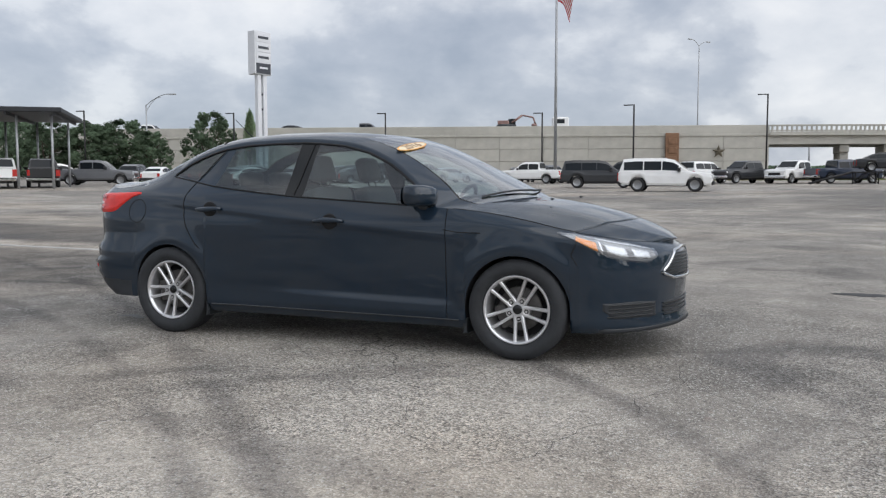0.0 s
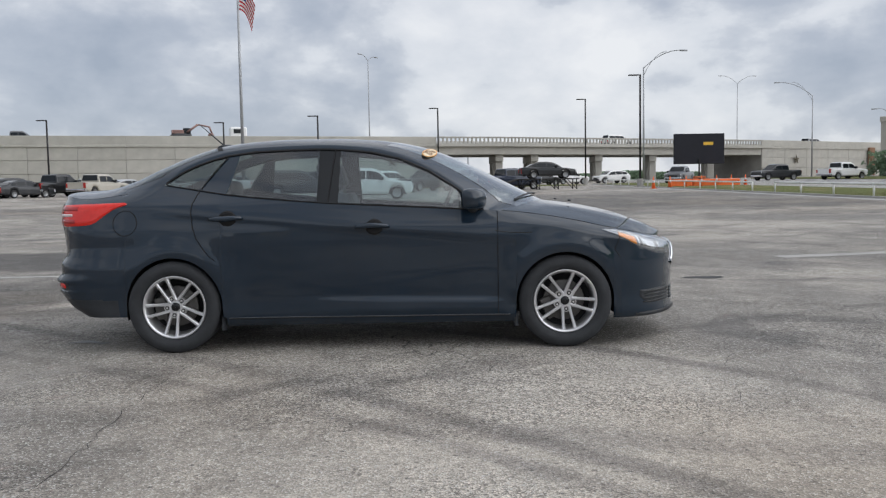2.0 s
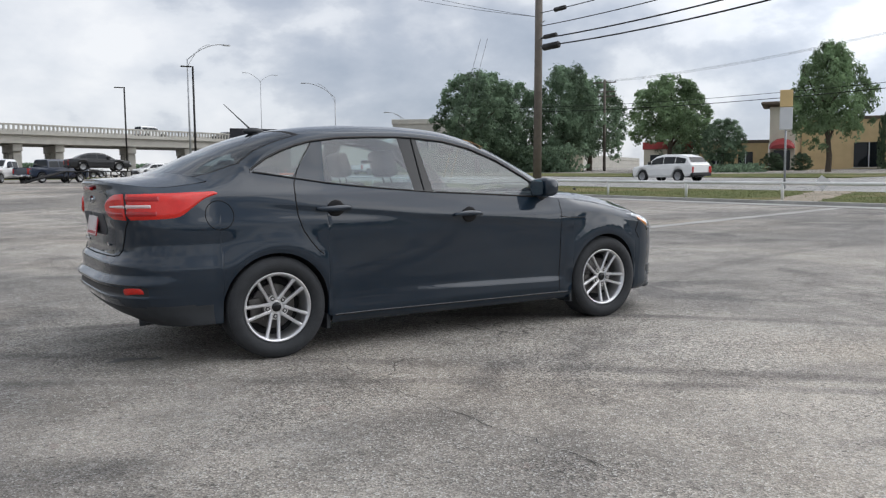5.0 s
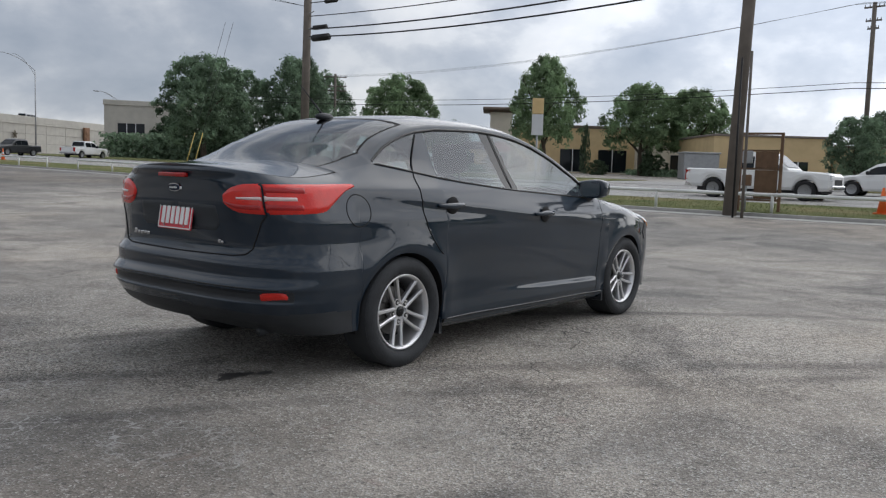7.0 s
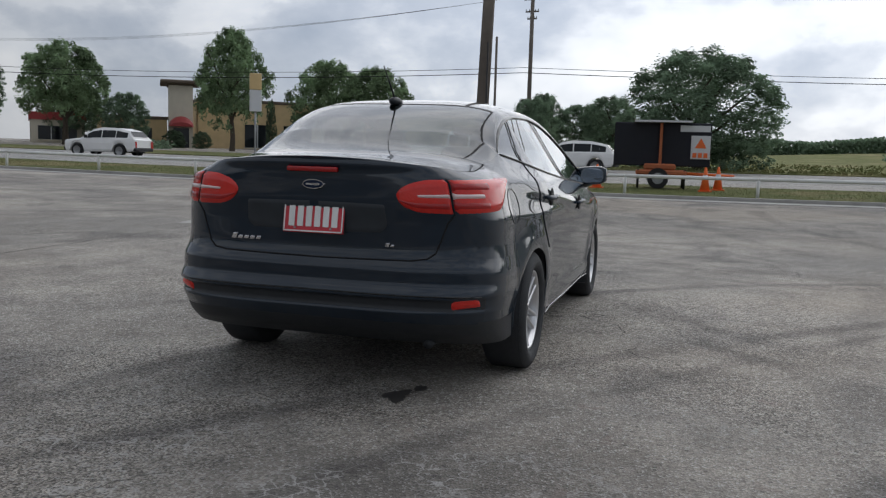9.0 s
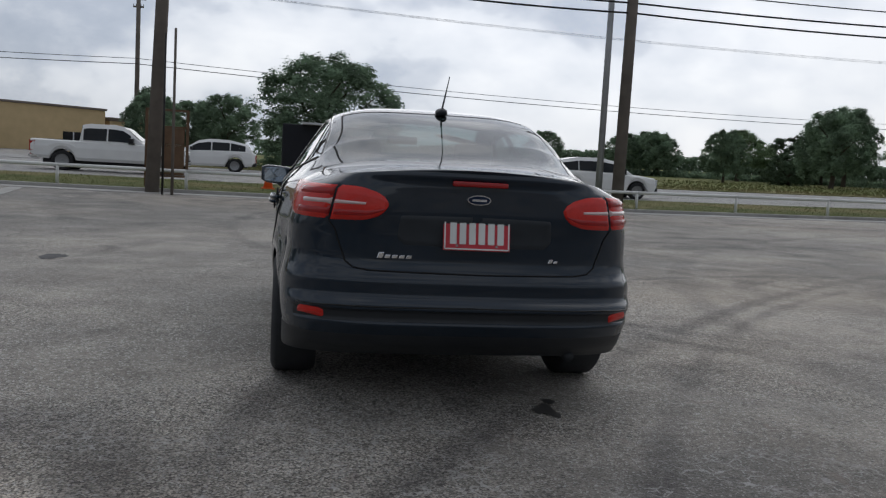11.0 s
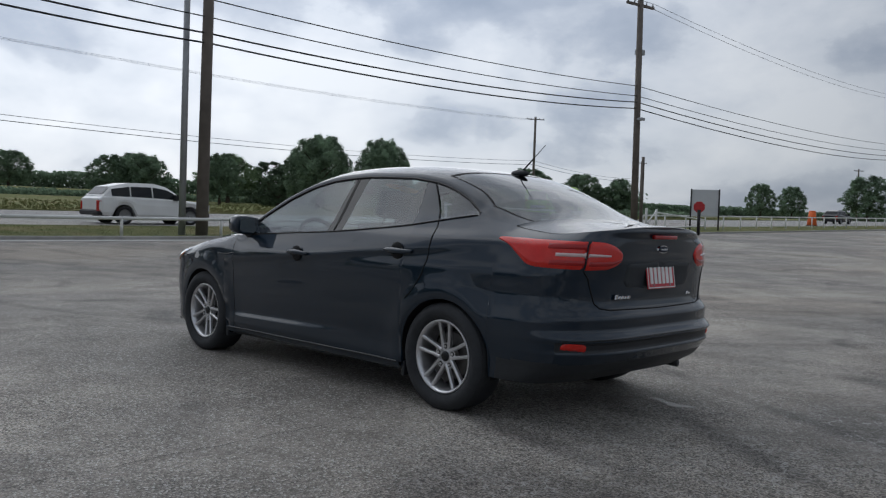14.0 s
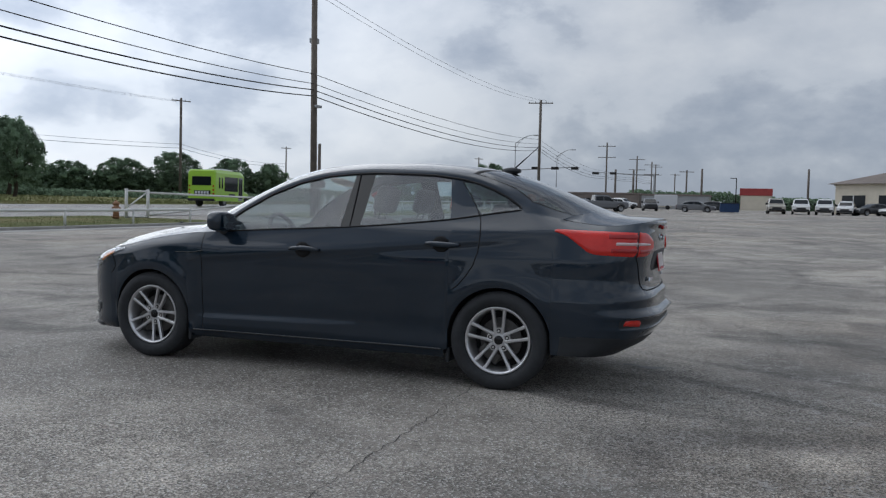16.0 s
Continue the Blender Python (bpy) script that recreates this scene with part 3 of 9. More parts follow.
# one long joint crack running past the wheels
def crack_line(name, pts, w, seed):
    rnd = random.Random(seed)
    v, f = [], []
    out = []
    for (x0, y0), (x1, y1) in zip(pts, pts[1:]):
        n = max(2, int(math.hypot(x1 - x0, y1 - y0) / 0.07))
        for k in range(n):
            out.append((x0 + (x1 - x0) * k / n + rnd.uniform(-0.018, 0.018), y0 + (y1 - y0) * k / n + rnd.uniform(-0.018, 0.018)))
    for i, (x, y) in enumerate(out):
        a, b = out[max(i - 1, 0)], out[min(i + 1, len(out) - 1)]
        d = Vector((b[0] - a[0], b[1] - a[1])).normalized()
        ww = w * rnd.uniform(0.35, 1.2)
        v += [(x - d.y * ww, y + d.x * ww, ground_z(x, y) + 0.0035), (x + d.y * ww, y - d.x * ww, ground_z(x, y) + 0.0035)]
    f = [(2 * i, 2 * i + 1, 2 * i + 3, 2 * i + 2) for i in range(len(out) - 1)]
    return tagged(mesh_ob(name, v, f, M_CRACK), "dark crack across the asphalt", "crack", "", "structure")


M_CRACK = mat("crack_dark", (0.045, 0.043, 0.041), 0.9, 0, 0.3, 20)
crack_line("crack_1", [(2.35, -0.35), (2.28, -0.75), (2.36, -1.15), (2.18, -1.55), (2.24, -1.85), (2.05, -2.1), (1.95, -2.6), (1.55, -3.0)], 0.0017, 1)
crack_line("crack_2", [(2.36, -1.15), (2.75, -1.5), (3.2, -1.62), (4.2, -1.9)], 0.002, 2)
crack_line("crack_3", [(-1.3, 8.0), (-1.24, 3.2), (-1.2, 1.4), (-1.1, 0.0), (-1.05, -0.7), (-1.11, -1.6), (-1.1, -2.4), (-1.03, -3.0), (-1.01, -4.4), (-0.95, -9.0)], 0.0026, 3)
crack_line("crack_4", [(-9, 4.7), (-4, 4.9), (1.68, 5.13), (3.83, 5.27), (5.29, 5.39), (8.75, 6.04), (12.0, 6.6), (17.1, 7.3)], 0.009, 4)
crack_line("crack_5", [(2.6, -4.6), (2.66, -5.6), (2.85, -8.0), (2.93, -10.2), (3.0, -16.0)], 0.0045, 5)
crack_line("crack_6", [(0.69, -1.82), (1.14, -1.97), (1.25, -2.4), (1.63, -2.75)], 0.0018, 6)


# ---- the black sedan, nose towards +x, standing at the origin ----
XR, XF = -1.68, 1.68            # where the side turns into the rear and front ends
HUB, AXLE, ARCH = 0.312, 1.3245, 0.332
NR, NF = 3.7, 1.88              # squareness of the rear and front ends in plan


def outline(n, a, b, k=400):
    """A quarter superellipse by arc length: fraction -> (along, across)."""
    pts = []
    for i in range(k + 1):
        f = math.pi / 2 * i / k
        pts.append((math.sin(f) ** (2 / n) if f > 0 else 0.0, max(math.cos(f), 0.0) ** (2 / n)))
    acc = [0.0]
    for p, q in zip(pts, pts[1:]):
        acc.append(acc[-1] + math.hypot((q[0] - p[0]) * a, (q[1] - p[1]) * b))
    tot = acc[-1]
    def at(t):
        s = max(0.0, min(1.0, t)) * tot
        lo, hi = 0, k
        while hi - lo > 1:
            mid = (lo + hi) // 2
            if acc[mid] <= s:
                lo = mid
            else:
                hi = mid
        u = (s - acc[lo]) / max(acc[hi] - acc[lo], 1e-9)
        return pts[lo][0] + (pts[hi][0] - pts[lo][0]) * u, pts[lo][1] + (pts[hi][1] - pts[lo][1]) * u
    return at, tot


REAR_AT, REAR_LEN = outline(NR, 0.57, 0.84)
FRONT_AT, FRONT_LEN = outline(NF, 0.55, 0.86)

SECTION = [(0.15, 0.79), (0.20, 0.845), (0.235, 0.862), (0.27, 0.866), (0.30, 0.866), (0.325, 0.866), (0.36, 0.868), (0.45, 0.880),
           (0.55, 0.890), (0.65, 0.897), (0.75, 0.902), (0.82, 0.900), (0.88, 0.885), (0.95, 0.866), (1.0, 0.850), (1.06, 0.810),
           (1.12, 0.770), (1.2, 0.718), (1.3, 0.652), (1.38, 0.598), (1.45, 0.54)]
WIDTH = [(-1.70, 0.945), (-1.3, 0.980), (-0.9, 0.996), (0.0, 1.0), (0.9, 0.995), (1.3, 0.985), (1.70, 0.948)]
NOSE = [(0.15, 2.10), (0.18, 2.19), (0.21, 2.236), (0.24, 2.228), (0.30, 2.215), (0.45, 2.225), (0.55, 2.228), (0.64, 2.215), (0.70, 2.175), (0.76, 2.12), (0.95, 2.0)]
TAIL = [(0.20, -1.98), (0.26, -2.08), (0.31, -2.17), (0.37, -2.225), (0.405, -2.252), (0.418, -2.262), (0.426, -2.258), (0.432, -2.248), (0.475, -2.256), (0.484, -2.274),
        (0.494, -2.278), (0.510, -2.268), (0.530, -2.245), (0.545, -2.236), (0.585, -2.240), (0.600, -2.243), (0.615, -2.238), (0.645, -2.212), (0.66, -2.204),
        (0.70, -2.198), (0.80, -2.202), (0.92, -2.222), (1.0, -2.222), (1.035, -2.224), (1.055, -2.238), (1.075, -2.262), (1.09, -2.266), (1.12, -2.26)]
TOP_EDGE = [(-2.26, 1.092), (-2.15, 1.068), (-2.0, 1.050), (-1.8, 1.068), (-1.6, 1.10), (-1.42, 1.135), (-1.24, 1.112), (-0.96, 1.066),
            (-0.76, 1.043), (-0.24, 0.998), (0.22, 0.972), (0.78, 0.938), (0.95, 0.925), (1.2, 0.892), (1.4, 0.855), (1.59, 0.812), (1.77, 0.782),
            (1.99, 0.738), (2.1, 0.718), (2.2, 0.70)]
DLO_TOP = [(-1.42, 1.145), (-1.3, 1.225), (-1.2, 1.272), (-0.99, 1.336), (-0.79, 1.362), (-0.34, 1.374), (-0.18, 1.366), (0.01, 1.346), (0.21, 1.298),
           (0.41, 1.212), (0.60, 1.09), (0.78, 0.945)]
CENTRE = [(-2.27, 1.104), (-2.15, 1.112), (-2.0, 1.118), (-1.92, 1.135), (-1.8, 1.172), (-1.6, 1.258), (-1.4, 1.338), (-1.2, 1.400), (-1.05, 1.430), (-0.9, 1.448),
          (-0.6, 1.466), (-0.3, 1.466), (0.07, 1.448), (0.24, 1.425), (0.4, 1.388), (0.57, 1.326), (0.77, 1.235), (0.97, 1.135), (1.14, 1.05),
          (1.27, 0.988), (1.37, 0.975), (1.57, 0.942), (1.77, 0.895), (1.96, 0.830), (2.1, 0.765), (2.16, 0.728), (2.22, 0.70)]
BOW = [(-2.26, 0.0), (-2.2, -0.03), (-2.05, -0.10), (-1.9, -0.18), (-1.7, -0.23), (-1.4, -0.20), (-1.0, -0.11), (-0.5, -0.02), (-0.2, 0.06), (0.05, 0.18),
       (0.4, 0.29), (0.92, 0.35), (1.3, 0.33), (1.6, 0.25), (1.9, 0.14), (2.1, 0.05), (2.22, 0.0)]


ROUND = [(-2.2, 2.6), (-1.9, 2.8), (-1.68, 5.0), (-1.4, 6.5), (-1.1, 6.0), (-0.7, 4.2), (0.0, 3.6), (0.6, 3.4), (0.92, 2.6), (1.2, 2.6)]   # squareness across the top


def side_y(x, z):
    """Half width of the flank at x and height z."""
    y = table(z, SECTION) * (1 + (table(x, WIDTH) - 1) * (1.0 if z < 1.0 else max(0.55, 1 - (z - 1.0))))
    if z > 0.58 and x < -1.0:                                 # the tail above the bumper draws in
        y *= 1 - 0.030 * min(1.0, (z - 0.58) / 0.14) * min(1.0, (-1.0 - x) / 0.68)
    if z > 1.0 and x < -0.5:                                  # the cabin narrows towards the tail
        y *= 1 - 0.075 * min(1.0, (z - 1.0) / 0.16) * min(1.0, (-0.5 - x) / 0.9) ** 1.5
    line = 0.838 - 0.088 * x                                  # the shoulder crease, rising to the tail lamp
    d = z - line
    if -0.25 < d < 0.3:
        y += 0.015 * math.exp(-(d / (0.032 if d < 0 else 0.085)) ** 2) * min(1.0, max(0.0, (1.10 - x) / 0.4)) * min(1.0, max(0.0, (x + 1.62) / 0.5))
    if z < 0.5 and -0.62 < x < 0.95:                          # narrow ledge low on the doors, fading towards the rear
        zl = 0.352 - 0.018 * x
        u = min(1.0, max(0.0, (zl + 0.022 - z) / 0.044))
        y += 0.016 * u * u * (3 - 2 * u) * min(1.0, max(0.0, (x + 0.60) / 0.7)) * min(1.0, max(0.0, (0.93 - x) / 0.12)) * min(1.0, max(0.0, (z - 0.225) / 0.05))
    for hx in (-AXLE, AXLE):                                  # swelling round the wheels
        r = math.hypot(x - hx, z - HUB)
        if r < 0.62:
            y += 0.019 * math.exp(-((r - 0.37) / (0.06 if r < 0.37 else 0.085)) ** 2)
    return y


def plan(q, z):
    """A place on the skin by q (x along the flank, arc length past its ends) and height."""
    if q < XR:
        ux, uy = REAR_AT((XR - q) / REAR_LEN)
        return XR + (table(z, TAIL) - XR) * ux, side_y(XR, z) * uy
    if q > XF:
        ux, uy = FRONT_AT((q - XF) / FRONT_LEN)
        return XF + (table(z, NOSE) - XF) * ux, side_y(XF, z) * uy
    return q, side_y(q, z)


Q_REAR, Q_FRONT = XR - REAR_LEN, XF + FRONT_LEN


def q_of_y(y, z, rear=True):
    """q past an end for a given half width."""
    lo, hi = (Q_REAR, XR) if rear else (XF, Q_FRONT)
    for _ in range(40):
        mid = (lo + hi) / 2
        big = plan(mid, z)[1] > y
        if rear:
            lo, hi = (lo, mid) if big else (mid, hi)
        else:
            lo, hi = (mid, hi) if big else (lo, mid)
    return (lo + hi) / 2


def q_of_x(x, z):
    if XR <= x <= XF:
        return x
    lo, hi = (Q_REAR, XR) if x < XR else (XF, Q_FRONT)
    for _ in range(40):
        mid = (lo + hi) / 2
        if plan(mid, z)[0] < x:
            lo = mid
        else:
            hi = mid
    return (lo + hi) / 2


def top_z(q):
    x = q if XR <= q <= XF else plan(q, table(max(-2.2, min(2.15, q)), TOP_EDGE))[0]
    return table(x, TOP_EDGE)


def skin(q, z, out=0.0):
    """A point of the right half's skin (y positive), pushed outwards."""
    x, y = plan(q, z)
    zt = top_z(q)
    if q < -1.43 or q > 0.8:                                  # rounded shoulder below the bonnet and boot edges
        w = min(1.0, (abs(q + 0.31) - 1.11) / 0.3)
        d = max(0.0, 0.075 - (zt - z)) / 0.075
        y -= w * 0.045 * d * d * min(1.0, y / 0.2)
        x -= w * 0.03 * d * d * (1 if x > 0 else -1) * (1 if abs(q) > 1.7 else 0)
    p = Vector((x, y, z))
    if out:
        e = 0.004
        a = Vector((*plan(q + e, z), z)) - Vector((*plan(q - e, z), z))
        b = Vector((*plan(q, z + e), z + e)) - Vector((*plan(q, z - e), z - e))
        n = b.cross(a)
        if n.length > 1e-9:
            n.normalize()
            if n.y < -1e-6 or (abs(n.y) < 0.3 and n.x * x < 0):
                n = -n
            p += n * out
    return p


def low_z(x):
    """Lower edge of the skin: sill, bumpers and the wheel arches."""
    for hx in (-AXLE, AXLE):
        d = abs(x - hx)
        if d < ARCH:
            return max(0.30, HUB + 0.004 + math.sqrt(max(ARCH * ARCH - d * d, 0)))
    if x < -AXLE:
        return 0.245
    return 0.185 if x > AXLE else 0.175


# columns of the skin, from the middle of the tail to the middle of the nose
SEAMS = (-0.27, 0.87)
REAR_CUT = ((0.60, -1.0), (0.64, -1.05), (0.71, -1.11), (0.86, -1.18), (0.96, -1.19), (1.06, -1.17))   # trailing edge of the rear door
RAKE = ((-1.42, 0.0), (-1.17, 0.19), (-0.965, 0.065), (-0.80, 0.0))                             # lean of the rear door frame
cols = set()
for hx in (-AXLE, AXLE):
    for k in range(0, 37):
        cols.add(round(hx + ARCH * math.cos(math.pi * k / 36), 4))
    cols.update((round(hx - ARCH - 0.002, 4), round(hx + ARCH + 0.002, 4)))
for s in SEAMS:
    cols.update((round(s - 0.0028, 4), round(s + 0.0028, 4)))
for k in range(26):
    cols.add(round(-0.90 + 1.74 * k / 25, 4))
cols.update((-0.345, -0.20, -0.965, -1.17, -1.42, 0.78, 0.90, 0.92, 0.05, -1.02, XR, XF))
cols = sorted(cols)
cols = [c for i, c in enumerate(cols) if i == 0 or c - cols[i - 1] > 0.0015]
cols = [XR - REAR_LEN * k / 34 for k in range(34, 0, -1)] + cols + [XF + FRONT_LEN * k / 34 for k in range(1, 35)]
LOWER = [k / 92 for k in range(93)]
GLASSROWS = [0.2, 0.4, 0.6, 0.8, 1.0]
RAILROWS = [0.35, 0.7, 1.0]
ACROSS = [0.985, 0.965, 0.94, 0.915, 0.89, 0.86, 0.83, 0.816, 0.79, 0.74, 0.64, 0.53, 0.42, 0.31, 0.2, 0.1, 0.0]
REAR_EDGE = [(-1.75, 0.86), (-1.68, 0.875), (-1.35, 0.905), (-1.02, 0.930), (-0.85, 0.88), (-0.6, 0.83), (0.0, 0.83)]   # how far out the rear glass reaches
NL, NG, NRL = len(LOWER), len(GLASSROWS), len(RAILROWS)
grid = []
for q in cols:
    x = q if XR <= q <= XF else plan(q, 0.4)[0]
    zl, zt = low_z(x), top_z(q)
    col = [skin(q, zl + (zt - zl) * t) for t in LOWER]
    inside = -1.42 < q < 0.78
    zu = table(q, DLO_TOP) if inside else zt
    zr = zu + (0.028 * min(1.0, (q + 1.42) / 0.1, (0.78 - q) / 0.1) if inside else 0)
    for t in GLASSROWS:
        qr = q + table(q, RAKE) * t
        z = top_z(qr) + (table(qr, DLO_TOP) - top_z(qr)) * t if inside else zt
        p = skin(qr, z) if inside else col[NL - 1].copy()
        if inside:
            p.y -= 0.006
        col.append(p)
    for t in RAILROWS:
        qr = q + table(q, RAKE) * (1 - t)
        z = (table(qr, DLO_TOP) if inside else zu) + (zr - zu) * t
        col.append(skin(qr, z) if inside else col[NL - 1].copy())
    E = col[-1]
    k = table(E.x, BOW)
    zc = table(E.x + k, CENTRE)
    pw = table(E.x, ROUND)
    edge = table(E.x, REAR_EDGE)
    for b0 in ACROSS:
        b = b0 * edge / 0.83 if b0 <= 0.83 else edge + (b0 - 0.83) / 0.17 * (1 - edge)
        z = E.z + (zc - E.z) * (1 - b ** pw)
        if E.x > 0.95:                                        # raised bonnet with two soft ridges
            z += 0.010 * math.exp(-((b - 0.62) / 0.10) ** 2) * min(1, (E.x - 0.95) / 0.2) * min(1.0, E.y / 0.3)
        col.append(Vector((E.x + k * (1 - b * b), E.y * b, z)))
    grid.append(col)
NROW = len(grid[0])

sedan = thing("sedan", pose(0, 0, 0), "glossy black four-door sedan car parked on worn asphalt", "car", "")


def sheet(name, test, material, sides, parent=sedan, label="", push=0.0, smooth=True):
    """Faces of the skin that pass the test, on the given sides, as one part."""
    bm = bmesh.new()
    for s in sides:
        made = {}
        def v(j, i):
            if (j, i) not in made:
                p = grid[j][i]
                made[(j, i)] = bm.verts.new((p.x, s * p.y, p.z))
            return made[(j, i)]
        for j in range(len(cols) - 1):
            for i in range(NROW - 1):
                if not test(j, i):
                    continue
                quad = [grid[j][i], grid[j + 1][i], grid[j + 1][i + 1], grid[j][i + 1]]
                if (quad[0] - quad[2]).length < 1e-5 and (quad[1] - quad[3]).length < 1e-5:
                    continue
                vs = []
                for a, b in ((j, i), (j + 1, i), (j + 1, i + 1), (j, i + 1)):
                    w = v(a, b)
                    if w not in vs:
                        vs.append(w)
                if len(vs) > 2:
                    try:
                        bm.faces.new(vs)
                    except ValueError:
                        pass
    bmesh.ops.remove_doubles(bm, verts=bm.verts[:], dist=2e-5)
    bmesh.ops.dissolve_degenerate(bm, dist=1e-6, edges=bm.edges[:])
    for f in bm.faces:
        f.normal_update()
    bmesh.ops.recalc_face_normals(bm, faces=bm.faces[:])
    for s in (1, -1):                                         # open sheets face outwards
        fs = [f for f in bm.faces if f.calc_center_median().y * s > 0]
        if sum(f.normal.dot(f.calc_center_median() - Vector((0, 0, 0.55))) * f.calc_area() for f in fs) < 0:
            bmesh.ops.reverse_faces(bm, faces=fs)
    if push:
        for w in bm.verts:
            w.normal_update()
        for w in bm.verts:
            n = w.normal.copy()
            w.co += n * push
    me = bpy.data.meshes.new(name)
    bm.to_mesh(me)
    bm.free()
    me.materials.append(material)
    me.polygons.foreach_set("use_smooth", [smooth] * len(me.polygons))
    ob = new(name, me)
    ob.parent = parent
    if label:
        ob["label"] = label
    return ob


def mid(j):
    return (cols[j] + cols[j + 1]) / 2


def is_seam(j):
    return cols[j + 1] - cols[j] < 0.0060 and any(abs(mid(j) - s) < 0.002 for s in SEAMS)


LOW = lambda i: i < NL - 1
GLASS = lambda i: NL - 1 <= i < NL - 1 + NG
RAIL = lambda i: NL - 1 + NG <= i < NL - 1 + NG + NRL
TOP = lambda i: i >= NL - 1 + NG + NRL
B0 = NL - 1 + NG + NRL
BR = B0 + 1 + ACROSS.index(0.83)
BW = B0 + 1 + ACROSS.index(0.83)       # rows past this lie inside the screens


def in_screen(j):
    return 0.05 - 1e-6 < cols[j] and cols[j + 1] < 0.90 + 1e-6


def in_back(j):
    return XR - 1e-6 < cols[j] and cols[j + 1] < -1.02 + 1e-6


def row_z(j, i):
    return (grid[j][i].z + grid[j][min(i + 1, NROW - 1)].z) / 2


def front_door(j):
    return SEAMS[0] < mid(j) < SEAMS[1] and not is_seam(j)


def rear_door(j, i):
    return mid(j) < SEAMS[0] and mid(j) > table(row_z(j, i), REAR_CUT) and not is_seam(j)


def sill_row(j, i):
    return row_z(j, i) < 0.232


def bumper_rear(j, i):
    return mid(j) < XR - 0.05 and row_z(j, i) < 0.655


def bumper_front(j, i):
    return mid(j) > XF + 0.02 and row_z(j, i) < 0.60


for s, side in ((1, "left"), (-1, "right")):
    fd = sheet("front_door", lambda j, i: LOW(i) and front_door(j) and not sill_row(j, i), M_PAINT, (s,))
    rd = sheet("rear_door", lambda j, i: LOW(i) and rear_door(j, i) and not sill_row(j, i), M_PAINT, (s,))
    sheet("side_window", lambda j, i: GLASS(i) and -0.20 < mid(j) < 0.66, M_WINDOW, (s,), fd, "clear front side window glass")
    sheet("side_window", lambda j, i: GLASS(i) and -0.965 < mid(j) < -0.345, M_WINDOW, (s,), rd, "clear rear side window glass")
    sheet("quarter_window", lambda j, i: GLASS(i) and -1.42 < mid(j) < -1.17, M_QUARTER, (s,), sedan, "small dark rear quarter window")
    sheet("pillar_trim", lambda j, i: GLASS(i) and (-0.345 <= mid(j) <= -0.20), M_GLOSSTRIM, (s,), sedan, "gloss black centre pillar cover")
    sheet("pillar_trim", lambda j, i: GLASS(i) and (-1.17 <= mid(j) <= -0.965), M_PAINT, (s,), rd, "painted rear door window frame")
    sheet("mirror_base", lambda j, i: GLASS(i) and 0.66 <= mid(j) < 0.785, M_TRIM, (s,), sedan, "black mirror base triangle")
    sheet("sill", lambda j, i: LOW(i) and sill_row(j, i) and -0.97 < mid(j) < 0.97, M_PAINT, (s,))
    for g in SEAMS:
        sheet("door_gap", lambda j, i, g=g: LOW(i) and is_seam(j) and abs(mid(j) - g) < 0.002, M_SEAM, (s,), push=-0.004)
    sheet("front_fender", lambda j, i: LOW(i) and SEAMS[1] + 0.002 < mid(j) and not bumper_front(j, i) and not (sill_row(j, i) and mid(j) < 0.97) and not is_seam(j), M_PAINT, (s,))
    sheet("rear_quarter_panel", lambda j, i: LOW(i) and mid(j) < SEAMS[0] and not rear_door(j, i) and not bumper_rear(j, i) and not (sill_row(j, i) and mid(j) > -0.97) and not is_seam(j), M_PAINT, (s,))

Q_STRIP = q_of_y(0.80, 0.45)          # the dark strip ends at the reflectors
sheet("rear_bumper", lambda j, i: LOW(i) and bumper_rear(j, i) and (row_z(j, i) > 0.480 or (0.365 < row_z(j, i) and mid(j) > Q_STRIP)), M_PAINT, (1, -1))
sheet("bumper_strip", lambda j, i: LOW(i) and bumper_rear(j, i) and 0.430 < row_z(j, i) <= 0.480 and mid(j) <= Q_STRIP, M_TRIM, (1, -1), label="matt black bumper strip")
sheet("bumper_lip", lambda j, i: LOW(i) and bumper_rear(j, i) and 0.365 < row_z(j, i) <= 0.430 and mid(j) <= Q_STRIP, M_PAINT, (1, -1))
sheet("lower_rear_valance", lambda j, i: LOW(i) and bumper_rear(j, i) and row_z(j, i) <= 0.365, M_TRIM, (1, -1), label="matt black plastic lower bumper")
sheet("front_bumper", lambda j, i: LOW(i) and bumper_front(j, i), M_PAINT, (1, -1))
sheet("roof", lambda j, i: (RAIL(i)) or (TOP(i) and cols[j] >= XR - 1e-6 and cols[j + 1] <= 0.90 + 1e-6 and not (i >= BW and in_screen(j)) and not (i >= BR and in_back(j))), M_PAINT, (1, -1))
sheet("windscreen", lambda j, i: TOP(i) and i > BW and in_screen(j), M_SCREEN, (1, -1), label="clear windscreen glass")
for s in (1, -1):
    sheet("screen_border", lambda j, i: TOP(i) and i == BW and in_screen(j), M_GLOSSTRIM, (s,), label="black printed windscreen border")
sheet("screen_border", lambda j, i: TOP(i) and i >= BR and in_back(j) and (i == BR or cols[j + 1] > -1.045), M_SEAM, (1, -1), label="black rubber rear screen border")
sheet("rear_screen", lambda j, i: TOP(i) and i > BR and in_back(j) and cols[j + 1] <= -1.045, M_BACKLIGHT, (1, -1), label="tinted heated rear screen glass")
bonnet = sheet("bonnet", lambda j, i: TOP(i) and i > B0 and cols[j] >= 0.90 - 1e-6, M_PAINT, (1, -1))
sheet("bonnet_gap", lambda j, i: TOP(i) and i == B0 and cols[j] >= 0.90 - 1e-6, M_SEAM, (1, -1), push=-0.003)
